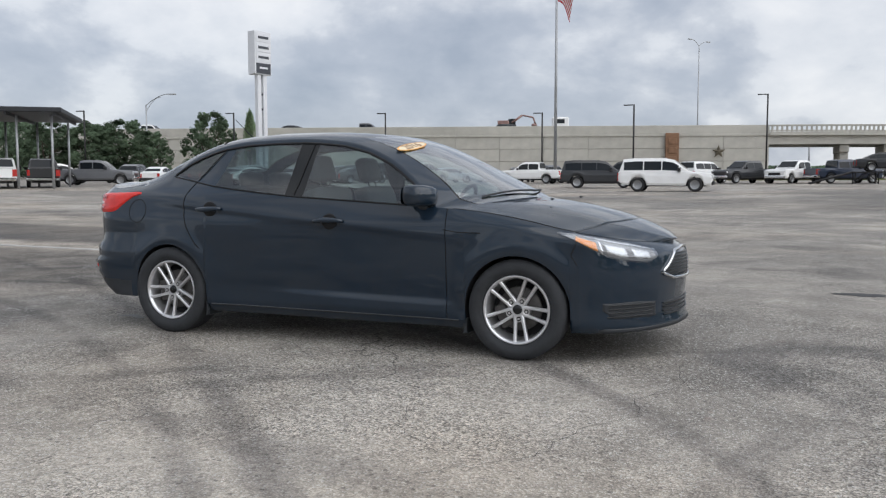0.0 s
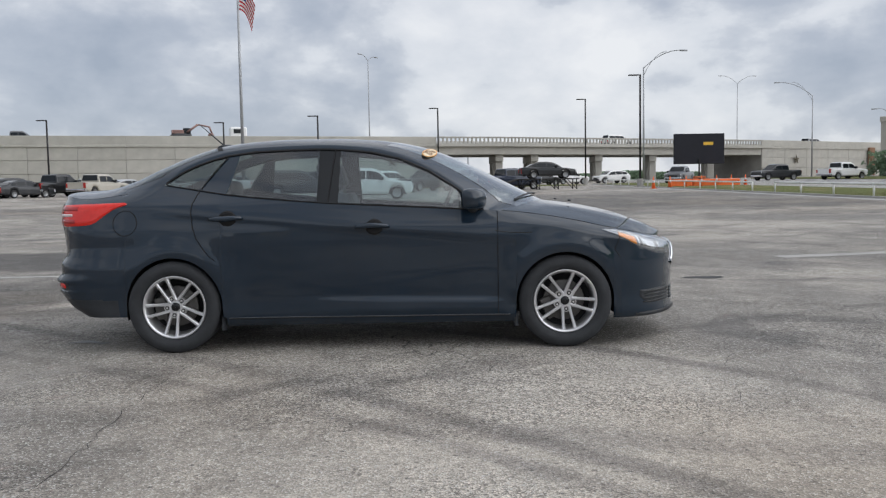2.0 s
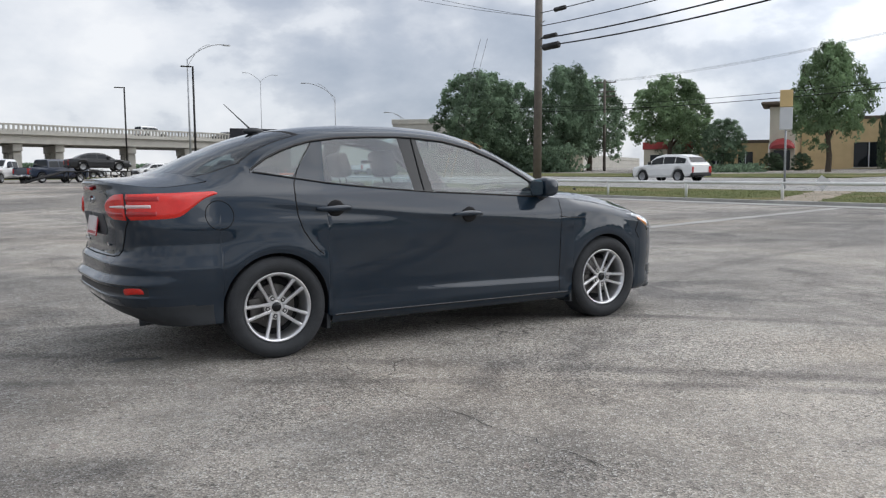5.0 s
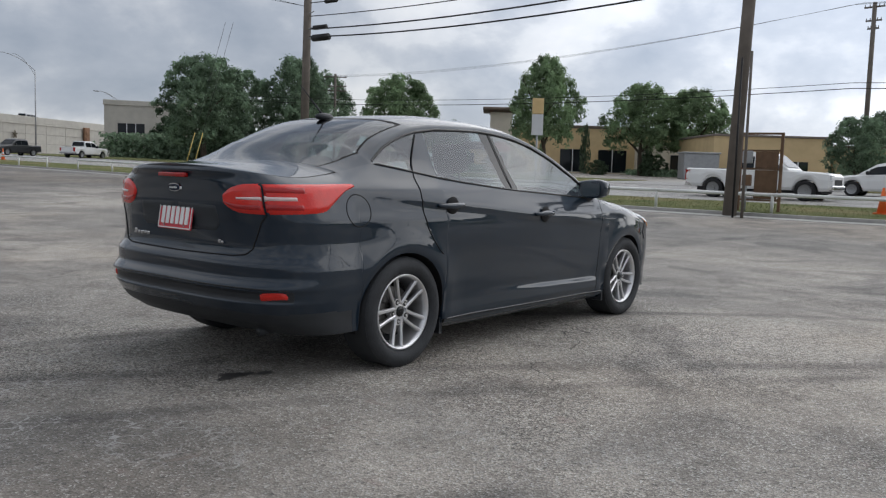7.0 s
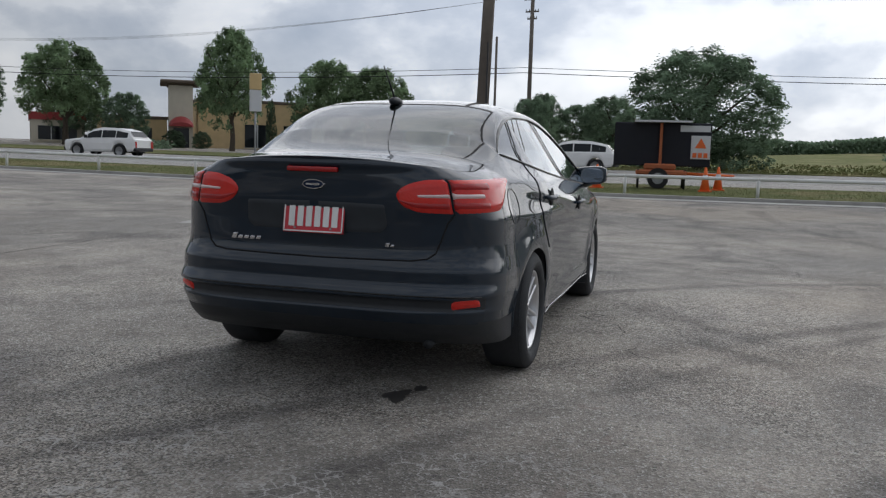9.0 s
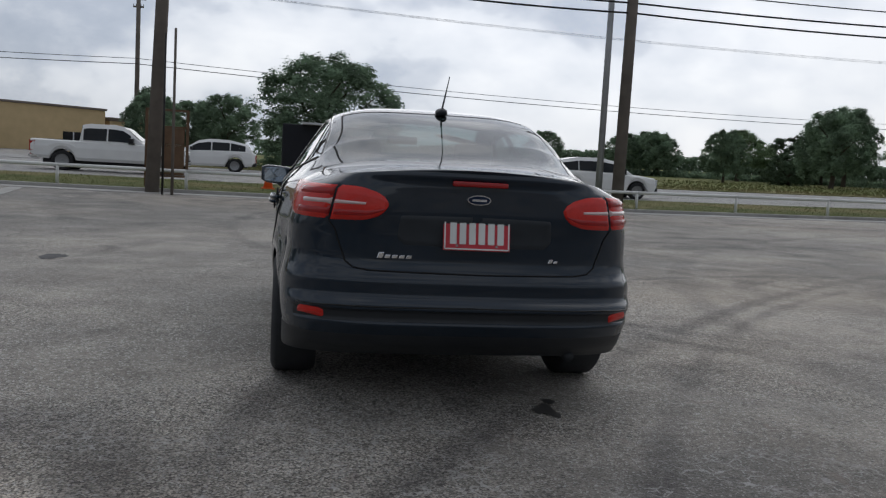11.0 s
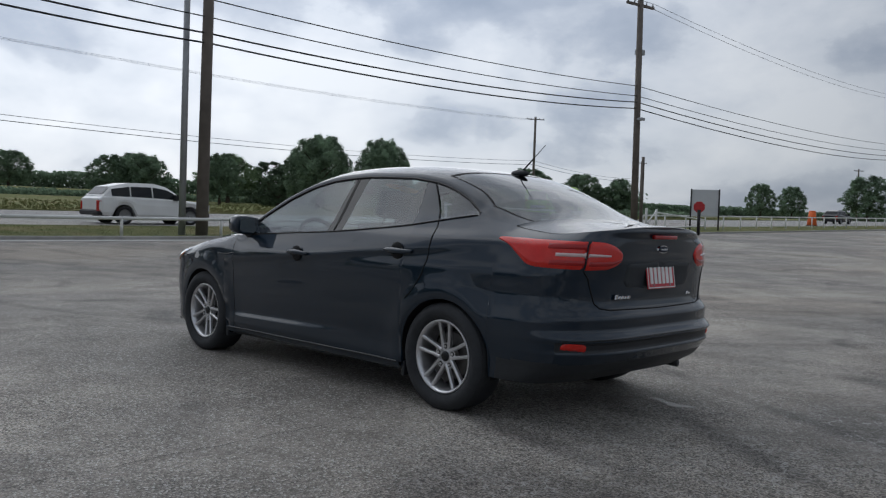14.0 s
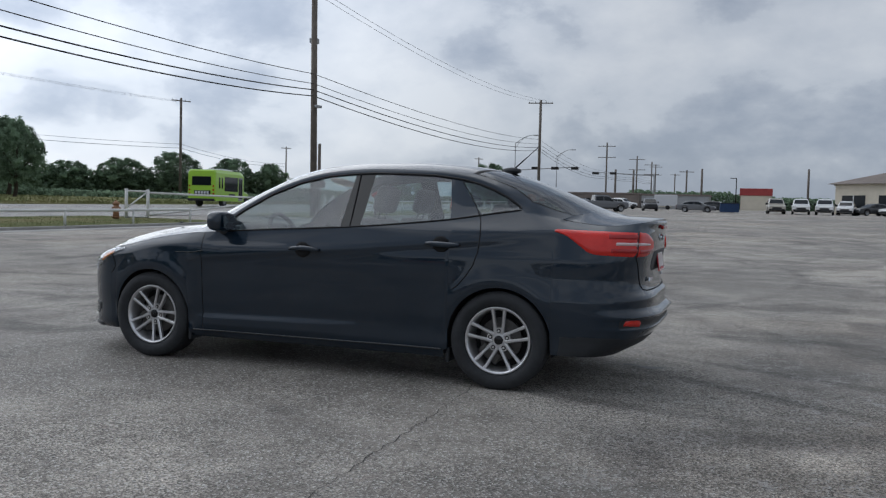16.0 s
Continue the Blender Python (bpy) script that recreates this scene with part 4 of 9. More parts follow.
boot = sheet("boot_lid", lambda j, i: TOP(i) and i > B0 and cols[j + 1] <= XR + 1e-6, M_PAINT, (1, -1))
sheet("boot_gap", lambda j, i: TOP(i) and i == B0 and cols[j + 1] <= XR + 1e-6, M_SEAM, (1, -1), push=-0.003)


def patch(name, qa, qb, bottom, upper, material, sides=(1,), out=0.006, parent=sedan, label="", nu=26, nv=8, skirt=0.012):
    """A shaped piece laid on the skin between two height curves, proud of it, with turned-in edges."""
    obs = []
    for s in sides:
        bm = bmesh.new()
        g = []
        for a in range(nu + 1):
            q = qa + (qb - qa) * a / nu
            z0, z1 = bottom(a / nu), upper(a / nu)
            row = []
            for b in range(nv + 1):
                edge = a in (0, nu) or b in (0, nv)
                p = skin(q, z0 + (z1 - z0) * b / nv, out - (skirt if edge else 0))
                row.append(bm.verts.new((p.x, s * p.y, p.z)))
            g.append(row)
        for a in range(nu):
            for b in range(nv):
                bm.faces.new((g[a][b], g[a + 1][b], g[a + 1][b + 1], g[a][b + 1]))
        bmesh.ops.remove_doubles(bm, verts=bm.verts[:], dist=1e-5)
        bmesh.ops.recalc_face_normals(bm, faces=bm.faces[:])
        if sum(f.normal.dot(f.calc_center_median() - Vector((0, 0, 0.55))) for f in bm.faces) < 0:
            bmesh.ops.reverse_faces(bm, faces=bm.faces[:])
        me = bpy.data.meshes.new(name)
        bm.to_mesh(me)
        bm.free()
        me.materials.append(material)
        me.polygons.foreach_set("use_smooth", [True] * len(me.polygons))
        ob = new(name, me)
        ob.parent = parent
        if label:
            ob["label"] = label
        obs.append(ob)
    return obs


def lerp_table(rows):
    return lambda t: table(t, rows)


def line_on(name, pts, material, sides=(1,), r=0.0028, out=0.0005, parent=sedan, label="", seg=8):
    """A thin joint drawn along (q, z) points of the skin."""
    for s in sides:
        path = []
        for (q0, z0), (q1, z1) in zip(pts, pts[1:]):
            for k in range(seg):
                p = skin(q0 + (q1 - q0) * k / seg, z0 + (z1 - z0) * k / seg, out)
                path.append((p.x, s * p.y, p.z))
        p = skin(*pts[-1], out)
        path.append((p.x, s * p.y, p.z))
        ob = wire_part(name, path, r, material, parent, 5)
        if label:
            ob["label"] = label


# tail lamps: a lens on the quarter panel and one on the boot lid
qt0, qt1, qt2 = -1.645, q_of_y(0.635, 0.95), q_of_y(0.395, 0.95)
q_dark = qt1 + 0.36 * (qt0 - qt1)          # front end of the dark rear half of the lens
for s in (1, -1):
    patch("tail_lamp", qt0, qt1, lerp_table([(0, 1.012), (0.14, 0.985), (0.30, 0.925), (0.42, 0.880), (0.52, 0.870), (1, 0.860)]),
          lerp_table([(0, 1.02), (0.3, 1.026), (1, 1.020)]), M_REDLIT, (s,), 0.009, label="red wraparound tail lamp lens")
    patch("tail_lamp", qt1 - 0.006, qt2, lerp_table([(0, 0.860), (0.55, 0.864), (0.82, 0.882), (0.94, 0.906), (1, 0.935)]),
          lerp_table([(0, 1.020), (0.35, 1.016), (0.7, 0.998), (0.92, 0.970), (1, 0.944)]), M_REDLIT, (s,), 0.010, label="red tail lamp lens on the boot lid")
    patch("lamp_band", q_dark, qt1 + 0.004, lambda t: 0.876, lambda t: 0.925, M_RED, (s,), 0.0125, label="dark red lower lamp band", nv=3)
    patch("lamp_band", q_dark + 0.02, qt1 + 0.004, lambda t: 0.960, lambda t: 1.012, M_RED, (s,), 0.0125, label="dark red upper lamp band", nv=3)
    patch("lamp_band", qt1 - 0.012, qt2 - 0.03 * (qt2 - qt1), lerp_table([(0, 0.872), (0.6, 0.876), (1, 0.915)]), lerp_table([(0, 0.922), (0.7, 0.922), (1, 0.926)]), M_RED, (s,), 0.0125, label="dark red lower lamp band", nv=3)
    patch("lamp_bar", q_dark - 0.03, qt1 + 0.003, lambda t: 0.928, lambda t: 0.957, M_CLEARBAR, (s,), 0.014, label="pale reversing light bar", nv=3)
    patch("lamp_bar", qt1 - 0.010, qt1 + 0.62 * (qt2 - qt1), lambda t: 0.929 + 0.003 * t, lambda t: 0.956 - 0.008 * t, M_CLEARBAR, (s,), 0.015, label="pale reversing light bar", nv=3)
    patch("rear_reflector", q_of_y(0.775, 0.45), q_of_y(0.655, 0.45), lerp_table([(0, 0.440), (1, 0.432)]), lerp_table([(0, 0.470), (0.2, 0.480), (0.85, 0.478), (1, 0.466)]), M_REDLIT, (s,), 0.007, label="red bumper reflector", nu=12, nv=3)
    # head lamp: clear cover over a bright bowl with an amber turn signal
    qa, qb = q_of_x(1.575, 0.79), q_of_y(0.47, 0.68, False)
    up = lerp_table([(0, 0.797), (0.25, 0.782), (0.6, 0.742), (0.85, 0.708), (1, 0.682)])
    dn = lerp_table([(0, 0.790), (0.2, 0.730), (0.4, 0.658), (0.6, 0.618), (0.85, 0.606), (1, 0.642)])
    at = lambda f: qa + (qb - qa) * f
    inner = lambda f0, f1, lo, hi: (lambda t: dn(f0 + (f1 - f0) * t) + (up(f0 + (f1 - f0) * t) - dn(f0 + (f1 - f0) * t)) * lo, lambda t: dn(f0 + (f1 - f0) * t) + (up(f0 + (f1 - f0) * t) - dn(f0 + (f1 - f0) * t)) * hi)
    housing = patch("headlamp", qa, qb, dn, up, M_LAMPSHELL, (s,), 0.003, label="clear head lamp with amber turn signal")[0]
    patch("lamp_bezel", at(0.36), at(0.95), *inner(0.36, 0.95, 0.10, 0.80), M_LAMPDARK, (s,), 0.005, housing, "grey lamp bezel", nv=5)
    patch("reflector_bowl", at(0.42), at(0.64), *inner(0.42, 0.64, 0.14, 0.76), M_LAMP, (s,), 0.007, housing, "faceted dipped beam bowl", nu=12, nv=6)
    patch("reflector_bowl", at(0.68), at(0.90), *inner(0.68, 0.90, 0.16, 0.76), M_LAMP, (s,), 0.007, housing, "faceted main beam bowl", nu=12, nv=6)
    patch("turn_signal", at(0.15), at(0.36), *inner(0.15, 0.36, 0.08, 0.70), M_AMBER, (s,), 0.008, housing, "amber turn signal lens")
    patch("lamp_strip", at(0.05), at(0.97), *inner(0.05, 0.97, 0.83, 0.95), M_CHROME, (s,), 0.007, housing, "bright upper light strip", nv=3)
    patch("lamp_strip", at(0.375), at(0.405), *inner(0.375, 0.405, 0.06, 0.88), M_CHROME, (s,), 0.008, housing, "bright divider strip", nu=4)
    patch("lamp_cover", qa, qb, dn, up, M_LAMPGLASS, (s,), 0.014, housing, "clear plastic lamp cover")
    # front bumper side grille with slats
    ga, gb = q_of_y(0.80, 0.36, False), q_of_y(0.47, 0.36, False)
    patch("bumper_grille", ga, gb, lerp_table([(0, 0.33), (0.25, 0.262), (1, 0.262)]), lerp_table([(0, 0.375), (0.5, 0.385), (1, 0.372)]), M_TRIM, (s,), 0.003, label="black slatted lower grille")
    for k in range(4):
        z = 0.282 + 0.024 * k
        patch("grille_slat", ga + (gb - ga) * 0.1, gb - (gb - ga) * 0.06, lambda t, z=z: z, lambda t, z=z: z + 0.008, M_GLOSSTRIM, (s,), 0.011, nv=2, nu=14, skirt=0.010)
    patch("chin_spoiler", q_of_y(0.80, 0.22, False), Q_FRONT, lambda t: 0.186, lambda t: 0.214, M_TRIM, (s,), 0.012, label="black chin spoiler lip", nv=3)

# main grille: trapezoid with chrome edge and honeycomb bars
gq = lambda y: q_of_y(y, 0.58, False)
for s in (1, -1):
    patch("grille", gq(0.44), Q_FRONT, lerp_table([(0, 0.530), (0.3, 0.498), (1, 0.488)]), lerp_table([(0, 0.538), (0.42, 0.652), (1, 0.668)]), M_TRIM, (s,), 0.003, label="black honeycomb radiator grille")
    line_on("grille_frame", [(Q_FRONT - 0.001, 0.672), (gq(0.255), 0.658), (gq(0.45), 0.534), (gq(0.31), 0.496), (Q_FRONT, 0.484)], M_CHROME, (s,), 0.011, 0.006, label="chrome grille frame")
    for k in range(8):
        z = 0.503 + 0.020 * k
        y = 0.44 - 0.185 * (z - 0.535) / 0.12 if z > 0.535 else 0.44 - 0.13 * (0.535 - z) / 0.035
        line_on("grille_bar", [(gq(y - 0.01), z), (Q_FRONT - 0.001, z)], M_GLOSSTRIM, (s,), 0.004, 0.006)
    patch("lower_intake", q_of_y(0.43, 0.30, False), Q_FRONT, lerp_table([(0, 0.285), (0.2, 0.252), (1, 0.250)]), lerp_table([(0, 0.345), (0.2, 0.362), (1, 0.366)]), M_TRIM, (s,), 0.003, label="black slatted lower intake", nu=14)
    for k in range(4):
        z = 0.270 + 0.024 * k
        line_on("intake_slat", [(q_of_y(0.41, 0.30, False), z), (Q_FRONT - 0.001, z)], M_GLOSSTRIM, (s,), 0.0045, 0.006)
    line_on("bumper_joint", [(q_of_x(1.70, 0.66), 0.745), (q_of_x(1.66, 0.62), 0.66), (XF + 0.02, 0.60)], M_SEAM, (s,))
    # boot lid outline on the tail
    line_on("lid_joint", [(qt1 - 0.002, 0.860), (q_of_y(0.622, 0.82), 0.82), (q_of_y(0.595, 0.74), 0.74), (q_of_y(0.575, 0.685), 0.685), (q_of_y(0.54, 0.658), 0.658), (q_of_y(0.47, 0.648), 0.648), (Q_REAR + 0.001, 0.642)], M_SEAM, (s,), 0.004)
    line_on("lid_joint", [(qt1 - 0.002, 0.860), (qt1 - 0.002, 1.020)], M_SEAM, (s,), 0.0022, 0.007)
    line_on("bumper_crease", [(q_of_y(0.78, 0.495), 0.49), (q_of_y(0.6, 0.5), 0.497), (Q_REAR + 0.001, 0.50)], M_GLOSSTRIM, (s,), 0.004, -0.001)
    line_on("belt_moulding", [(-1.40, 1.137)] + [(x, table(x, TOP_EDGE)) for x in (-1.24, -1.1, -0.96, -0.76, -0.5, -0.24, 0.0, 0.22, 0.5, 0.76)], M_GLOSSTRIM, (s,), 0.0065, 0.001, label="thin black window sill moulding")
    line_on("window_frame", [(x, table(x, DLO_TOP)) for x in (-1.41, -1.36, -1.3, -1.2, -1.1, -0.99, -0.79, -0.55, -0.34, -0.18, 0.01, 0.21, 0.41, 0.6, 0.77)], M_GLOSSTRIM, (s,), 0.010, -0.004, label="black window frame")
    line_on("door_gap", [(-0.27, 1.0), (-0.26, 1.1), (-0.248, 1.24), (-0.235, 1.366)], M_SEAM, (s,), 0.003)
    line_on("door_gap", [(-1.03, 0.628), (-1.065, 0.655), (-1.11, 0.71), (-1.155, 0.78), (-1.18, 0.86), (-1.19, 0.96), (-1.185, 1.01), (-1.168, 1.066), (-1.12, 1.15), (-1.055, 1.24), (-0.985, 1.325)], M_SEAM, (s,), 0.0036, 0.001)
    line_on("fender_crease", [(0.855, 0.80), (0.95, 0.785), (1.1, 0.782)], M_GLOSSTRIM, (s,), 0.0035, -0.001)
    line_on("sill_joint", [(-0.95, 0.229), (0.95, 0.225)], M_SEAM, (s,), 0.003, 0.0)
    # bead coloured as the light caught along the sill edge
    line_on("sill_highlight", [(-0.95, 0.236), (0.95, 0.232)], M_BEAD, (s,), 0.0032, 0.002, label="pale bead painted as the highlight on the sill edge")
    # door handles, each over a flat black ball for its cup's shade
    for hx, hz in ((-0.95, 0.908), (0.035, 0.838)):
        bm = bmesh.new()
        c = skin(hx, hz - 0.004, 0.001)
        add_ball(bm, (c.x + 0.012, s * c.y, c.z + 0.004), 1.0, 2, (0.060, 0.008, 0.054))
        part("handle_cup_shade", bm, M_SEAM, sedan, "black patch painted as the shaded handle recess", True)
        bm = bmesh.new()
        rows = []
        for k in range(13):
            u = k / 12
            p = skin(hx - 0.115 + 0.23 * u, hz + 0.001, 0.010 + 0.026 * math.sin(math.pi * u) ** 0.6)
            hgt = 0.011 + 0.007 * math.sin(math.pi * u)
            rows.append([bm.verts.new((p.x, s * (p.y + dy), p.z + dz)) for dy, dz in ((0, hgt), (0.008, hgt * 0.3), (0.007, -hgt * 0.5), (0, -hgt), (-0.012, -hgt * 0.6), (-0.012, hgt * 0.6))])
        for A, B in zip(rows, rows[1:]):
            for k in range(6):
                bm.faces.new((A[k], A[(k + 1) % 6], B[(k + 1) % 6], B[k]))
        bm.faces.new(rows[0]); bm.faces.new(rows[-1])
        part("door_handle", bm, M_PAINT, sedan, "black body-coloured door handle", True)
    # mirror: shell, glass, stalk
    bm = bmesh.new()
    rows = []
    for k in range(11):
        u = k / 10
        y = 0.81 + 0.215 * u
        w = (0.098 + 0.030 * math.sin(math.pi * min(1, u * 1.15))) * (1 - max(0, u - 0.86) * 1.6)
        h = (0.062 + 0.008 * math.sin(math.pi * u)) * (1 - max(0, u - 0.86) * 1.7)
        cz = 1.005 + 0.012 * u
        cx = 0.70 - 0.03 * u
        rows.append([bm.verts.new((cx + w * 0.88 * math.cos(a) ** 0.75 if math.cos(a) > 0 else cx - 0.45 * w * abs(math.cos(a)) ** 0.5, s * y, cz + h * math.copysign(abs(math.sin(a)) ** 0.48, math.sin(a)))) for a in [2 * math.pi * i / 16 for i in range(16)]])
    for A, B in zip(rows, rows[1:]):
        for k in range(16):
            bm.faces.new((A[k], A[(k + 1) % 16], B[(k + 1) % 16], B[k]))
    bm.faces.new(rows[0]); bm.faces.new(rows[-1])
    mir = part("wing_mirror", bm, M_PAINT, sedan, "black wing mirror shell", True)
    bm = bmesh.new()
    q = bmesh.ops.create_circle(bm, cap_ends=True, segments=20, radius=1)
    for v in q["verts"]:
        v.co = Vector((0.626 - 0.012 * (v.co.x * 0.5 + 0.5), s * (0.925 + 0.084 * math.copysign(abs(v.co.x) ** 0.55, v.co.x)), 1.010 + 0.056 * math.copysign(abs(v.co.y) ** 0.55, v.co.y)))
    part("mirror_glass", bm, M_MIRROR, mir, "mirror glass")
    bm = bmesh.new()
    add_tube(bm, (0.72, s * 0.80, 0.925), (0.70, s * 0.90, 0.968), 0.042, 0.032, 10)
    part("mirror_stalk", bm, M_TRIM, mir, "", True)

# fuel flap on the right quarter
fl = [(-1.655 + 0.085 * math.cos(a), 0.885 + 0.085 * math.sin(a)) for a in [2 * math.pi * k / 24 for k in range(25)]]
line_on("fuel_flap", fl, M_SEAM, (-1,), 0.0028, 0.0, label="round fuel filler flap joint", seg=2)

# boot lid face: plate recess, plate, badge and name bars
for s in (1, -1):
    patch("plate_recess", q_of_y(0.372, 0.83), Q_REAR, lerp_table([(0, 0.835), (0.13, 0.750), (1, 0.744)]), lerp_table([(0, 0.845), (0.09, 0.914), (1, 0.920)]), M_RECESS, (s,), 0.002, label="grey-black plate recess", nu=14)
rear_x = lambda z: table(z, TAIL)
TILT_R = math.atan2(rear_x(0.76) - rear_x(0.89), 0.13)
plate = box_part("number_plate", (-0.004, -0.152, -0.076), (0.004, 0.152, 0.076), M_PLATE, sedan, "red dealer plate with white border and lettering bars", 0.003)
PM = Matrix.Translation((rear_x(0.825) - 0.014, 0.0, 0.828)) @ pose(0, 0, 0, 0, math.degrees(TILT_R), 0)
plate.matrix_local = PM
bm = bmesh.new()
for a, b in (((-0.0065, -0.148, 0.066), (-0.004, 0.148, 0.072)), ((-0.0065, -0.148, -0.072), (-0.004, 0.148, -0.066)),
             ((-0.0065, -0.148, -0.072), (-0.004, -0.142, 0.072)), ((-0.0065, 0.142, -0.072), (-0.004, 0.148, 0.072))):
    add_box(bm, a, b)
part("plate_border", bm, M_WHITE, plate)
for k in range(6):
    y = 0.1075 - 0.043 * k
    box_part("plate_bar", (-0.007, y - 0.015, -0.048), (-0.004, y + 0.015, 0.048), M_WHITE, plate, "white lettering bar", 0.003)
for s in (1, -1):
    bm = bmesh.new()
    add_tube(bm, (-0.008, s * 0.09, -0.055), (-0.003, s * 0.09, -0.055), 0.006, n=8)
    part("plate_screw", bm, M_STEEL, plate)


def oval(name, material, a, b, d, m, parent, label=""):
    bm = bmesh.new()
    q = bmesh.ops.create_cone(bm, cap_ends=True, segments=32, radius1=1, radius2=0.92, depth=1)
    for v in q["verts"]:
        v.co = Vector((-v.co.z * d, v.co.x * a, v.co.y * b))
    ob = part(name, bm, material, parent, label, False)
    ob.matrix_local = m
    return ob


BM = Matrix.Translation((rear_x(0.975) - 0.006, 0.0, 0.978)) @ pose(0, 0, 0, 0, -3, 0)
bdg = oval("badge", M_CHROME, 0.058, 0.024, 0.010, BM, sedan, "chrome-rimmed dark oval badge")
oval("badge_face", M_BADGE, 0.052, 0.0195, 0.010, Matrix.Translation((-0.004, 0, 0)), bdg)
bm = bmesh.new()
add_box(bm, (-0.0115, -0.034, -0.0045), (-0.009, 0.034, 0.0045), 0.002)
part("badge_bar", bm, M_CHROME, bdg)
def name_bars(y0, y1, z, h, n):
    for k in range(n):
        a = y0 + (y1 - y0) * k / n
        b = y0 + (y1 - y0) * (k + 0.78) / n
        x = rear_x(z) - 0.004 + 0.03 * ((abs(y0) + abs(y1)) / 2) ** 2
        bm = bmesh.new()
        tall = h * (1.15 if k == 0 else 0.72)
        add_box(bm, (x - 0.004, min(a, b), z - h / 2), (x + 0.004, max(a, b), z - h / 2 + tall), 0.0025)
        for v in bm.verts:
            v.co.y -= 0.35 * (v.co.z - z)
        part("name_bar", bm, M_CHROME, sedan, "chrome model name bar")
name_bars(0.435, 0.275, 0.715, 0.024, 5)
name_bars(-0.345, -0.395, 0.712, 0.017, 2)
bm = bmesh.new()
add_box(bm, (rear_x(1.055) - 0.012, -0.125, 1.035), (rear_x(1.055) + 0.01, 0.125, 1.058), 0.006, 2)
part("brake_light", bm, M_RED, sedan, "dark red high brake light under the boot lip", True)
# aerial, wipers, exhaust, underside
bm = bmesh.new()
add_ball(bm, (-1.15, 0, 1.425), 1, 2, (0.075, 0.034, 0.026))
aer = part("aerial_base", bm, M_TRIM, sedan, "black aerial base", True)
bm = bmesh.new()
add_tube(bm, (-1.165, 0, 1.437), (-1.27, 0, 1.53), 0.006, 0.004, 8)
add_tube(bm, (-1.265, 0, 1.526), (-1.352, 0, 1.604), 0.0035, 0.0025, 6)
part("aerial_mast", bm, M_TRIM, aer, "", True)
bm = bmesh.new()
add_box(bm, (1.08, -0.34, 0.935), (1.26, 0.34, 0.962), 0.005)
part("cowl_panel", bm, M_TRIM, sedan, "black scuttle panel")
for s in (1, -1):
    bm = bmesh.new()
    add_ball(bm, (1.42, s * 0.40, 0.985), 1, 1, (0.014, 0.020, 0.008))
    part("washer_jet", bm, M_TRIM, sedan)
bm = bmesh.new()
add_tube(bm, (-1.9, -0.52, 0.255), (-2.07, -0.52, 0.245), 0.026, 0.024, 12)
part("exhaust_pipe", bm, M_TRIM, sedan, "dull dark exhaust tip", True)
bm = bmesh.new()
add_box(bm, (-1.75, -0.62, 0.21), (1.95, 0.62, 0.25), 0.01)
add_box(bm, (-0.95, -0.80, 0.185), (0.95, 0.80, 0.235), 0.01)
add_box(bm, (-1.98, -0.35, 0.255), (-1.6, 0.30, 0.32), 0.04)
part("underbody", bm, M_TRIM, sedan, "black underbody tray")
for hx in (-AXLE, AXLE):
    for s in (1, -1):
        bm = bmesh.new()
        prof = []
        for k in range(25):
            a = math.pi * k / 24
            prof.append((hx + (ARCH + 0.004) * math.cos(a), HUB + 0.004 + (ARCH + 0.004) * math.sin(a)))
        prof = [(prof[0][0], 0.22)] + prof + [(prof[-1][0], 0.22)]
        A = [bm.verts.new((x, s * min(side_y(x, z) - 0.012, 0.9), z)) for x, z in prof]
        B = [bm.verts.new((x, s * 0.56, z)) for x, z in prof]
        for k in range(len(prof) - 1):
            bm.faces.new((A[k], A[k + 1], B[k + 1], B[k]))
        bm.faces.new(B)
        part("wheel_arch_liner", bm, M_SEAM, sedan, "black wheel arch liner")
        bm = bmesh.new()
        x0 = hx + (ARCH + 0.012) * (-1 if hx > 0 else 1)
        add_box(bm, (hx - ARCH - 0.012 if hx > 0 else hx + ARCH - 0.012, s * 0.72, 0.15), (hx - ARCH + 0.012 if hx > 0 else hx + ARCH + 0.012, s * 0.86, 0.24), 0.005)
        part("mud_flap", bm, M_TRIM, sedan)

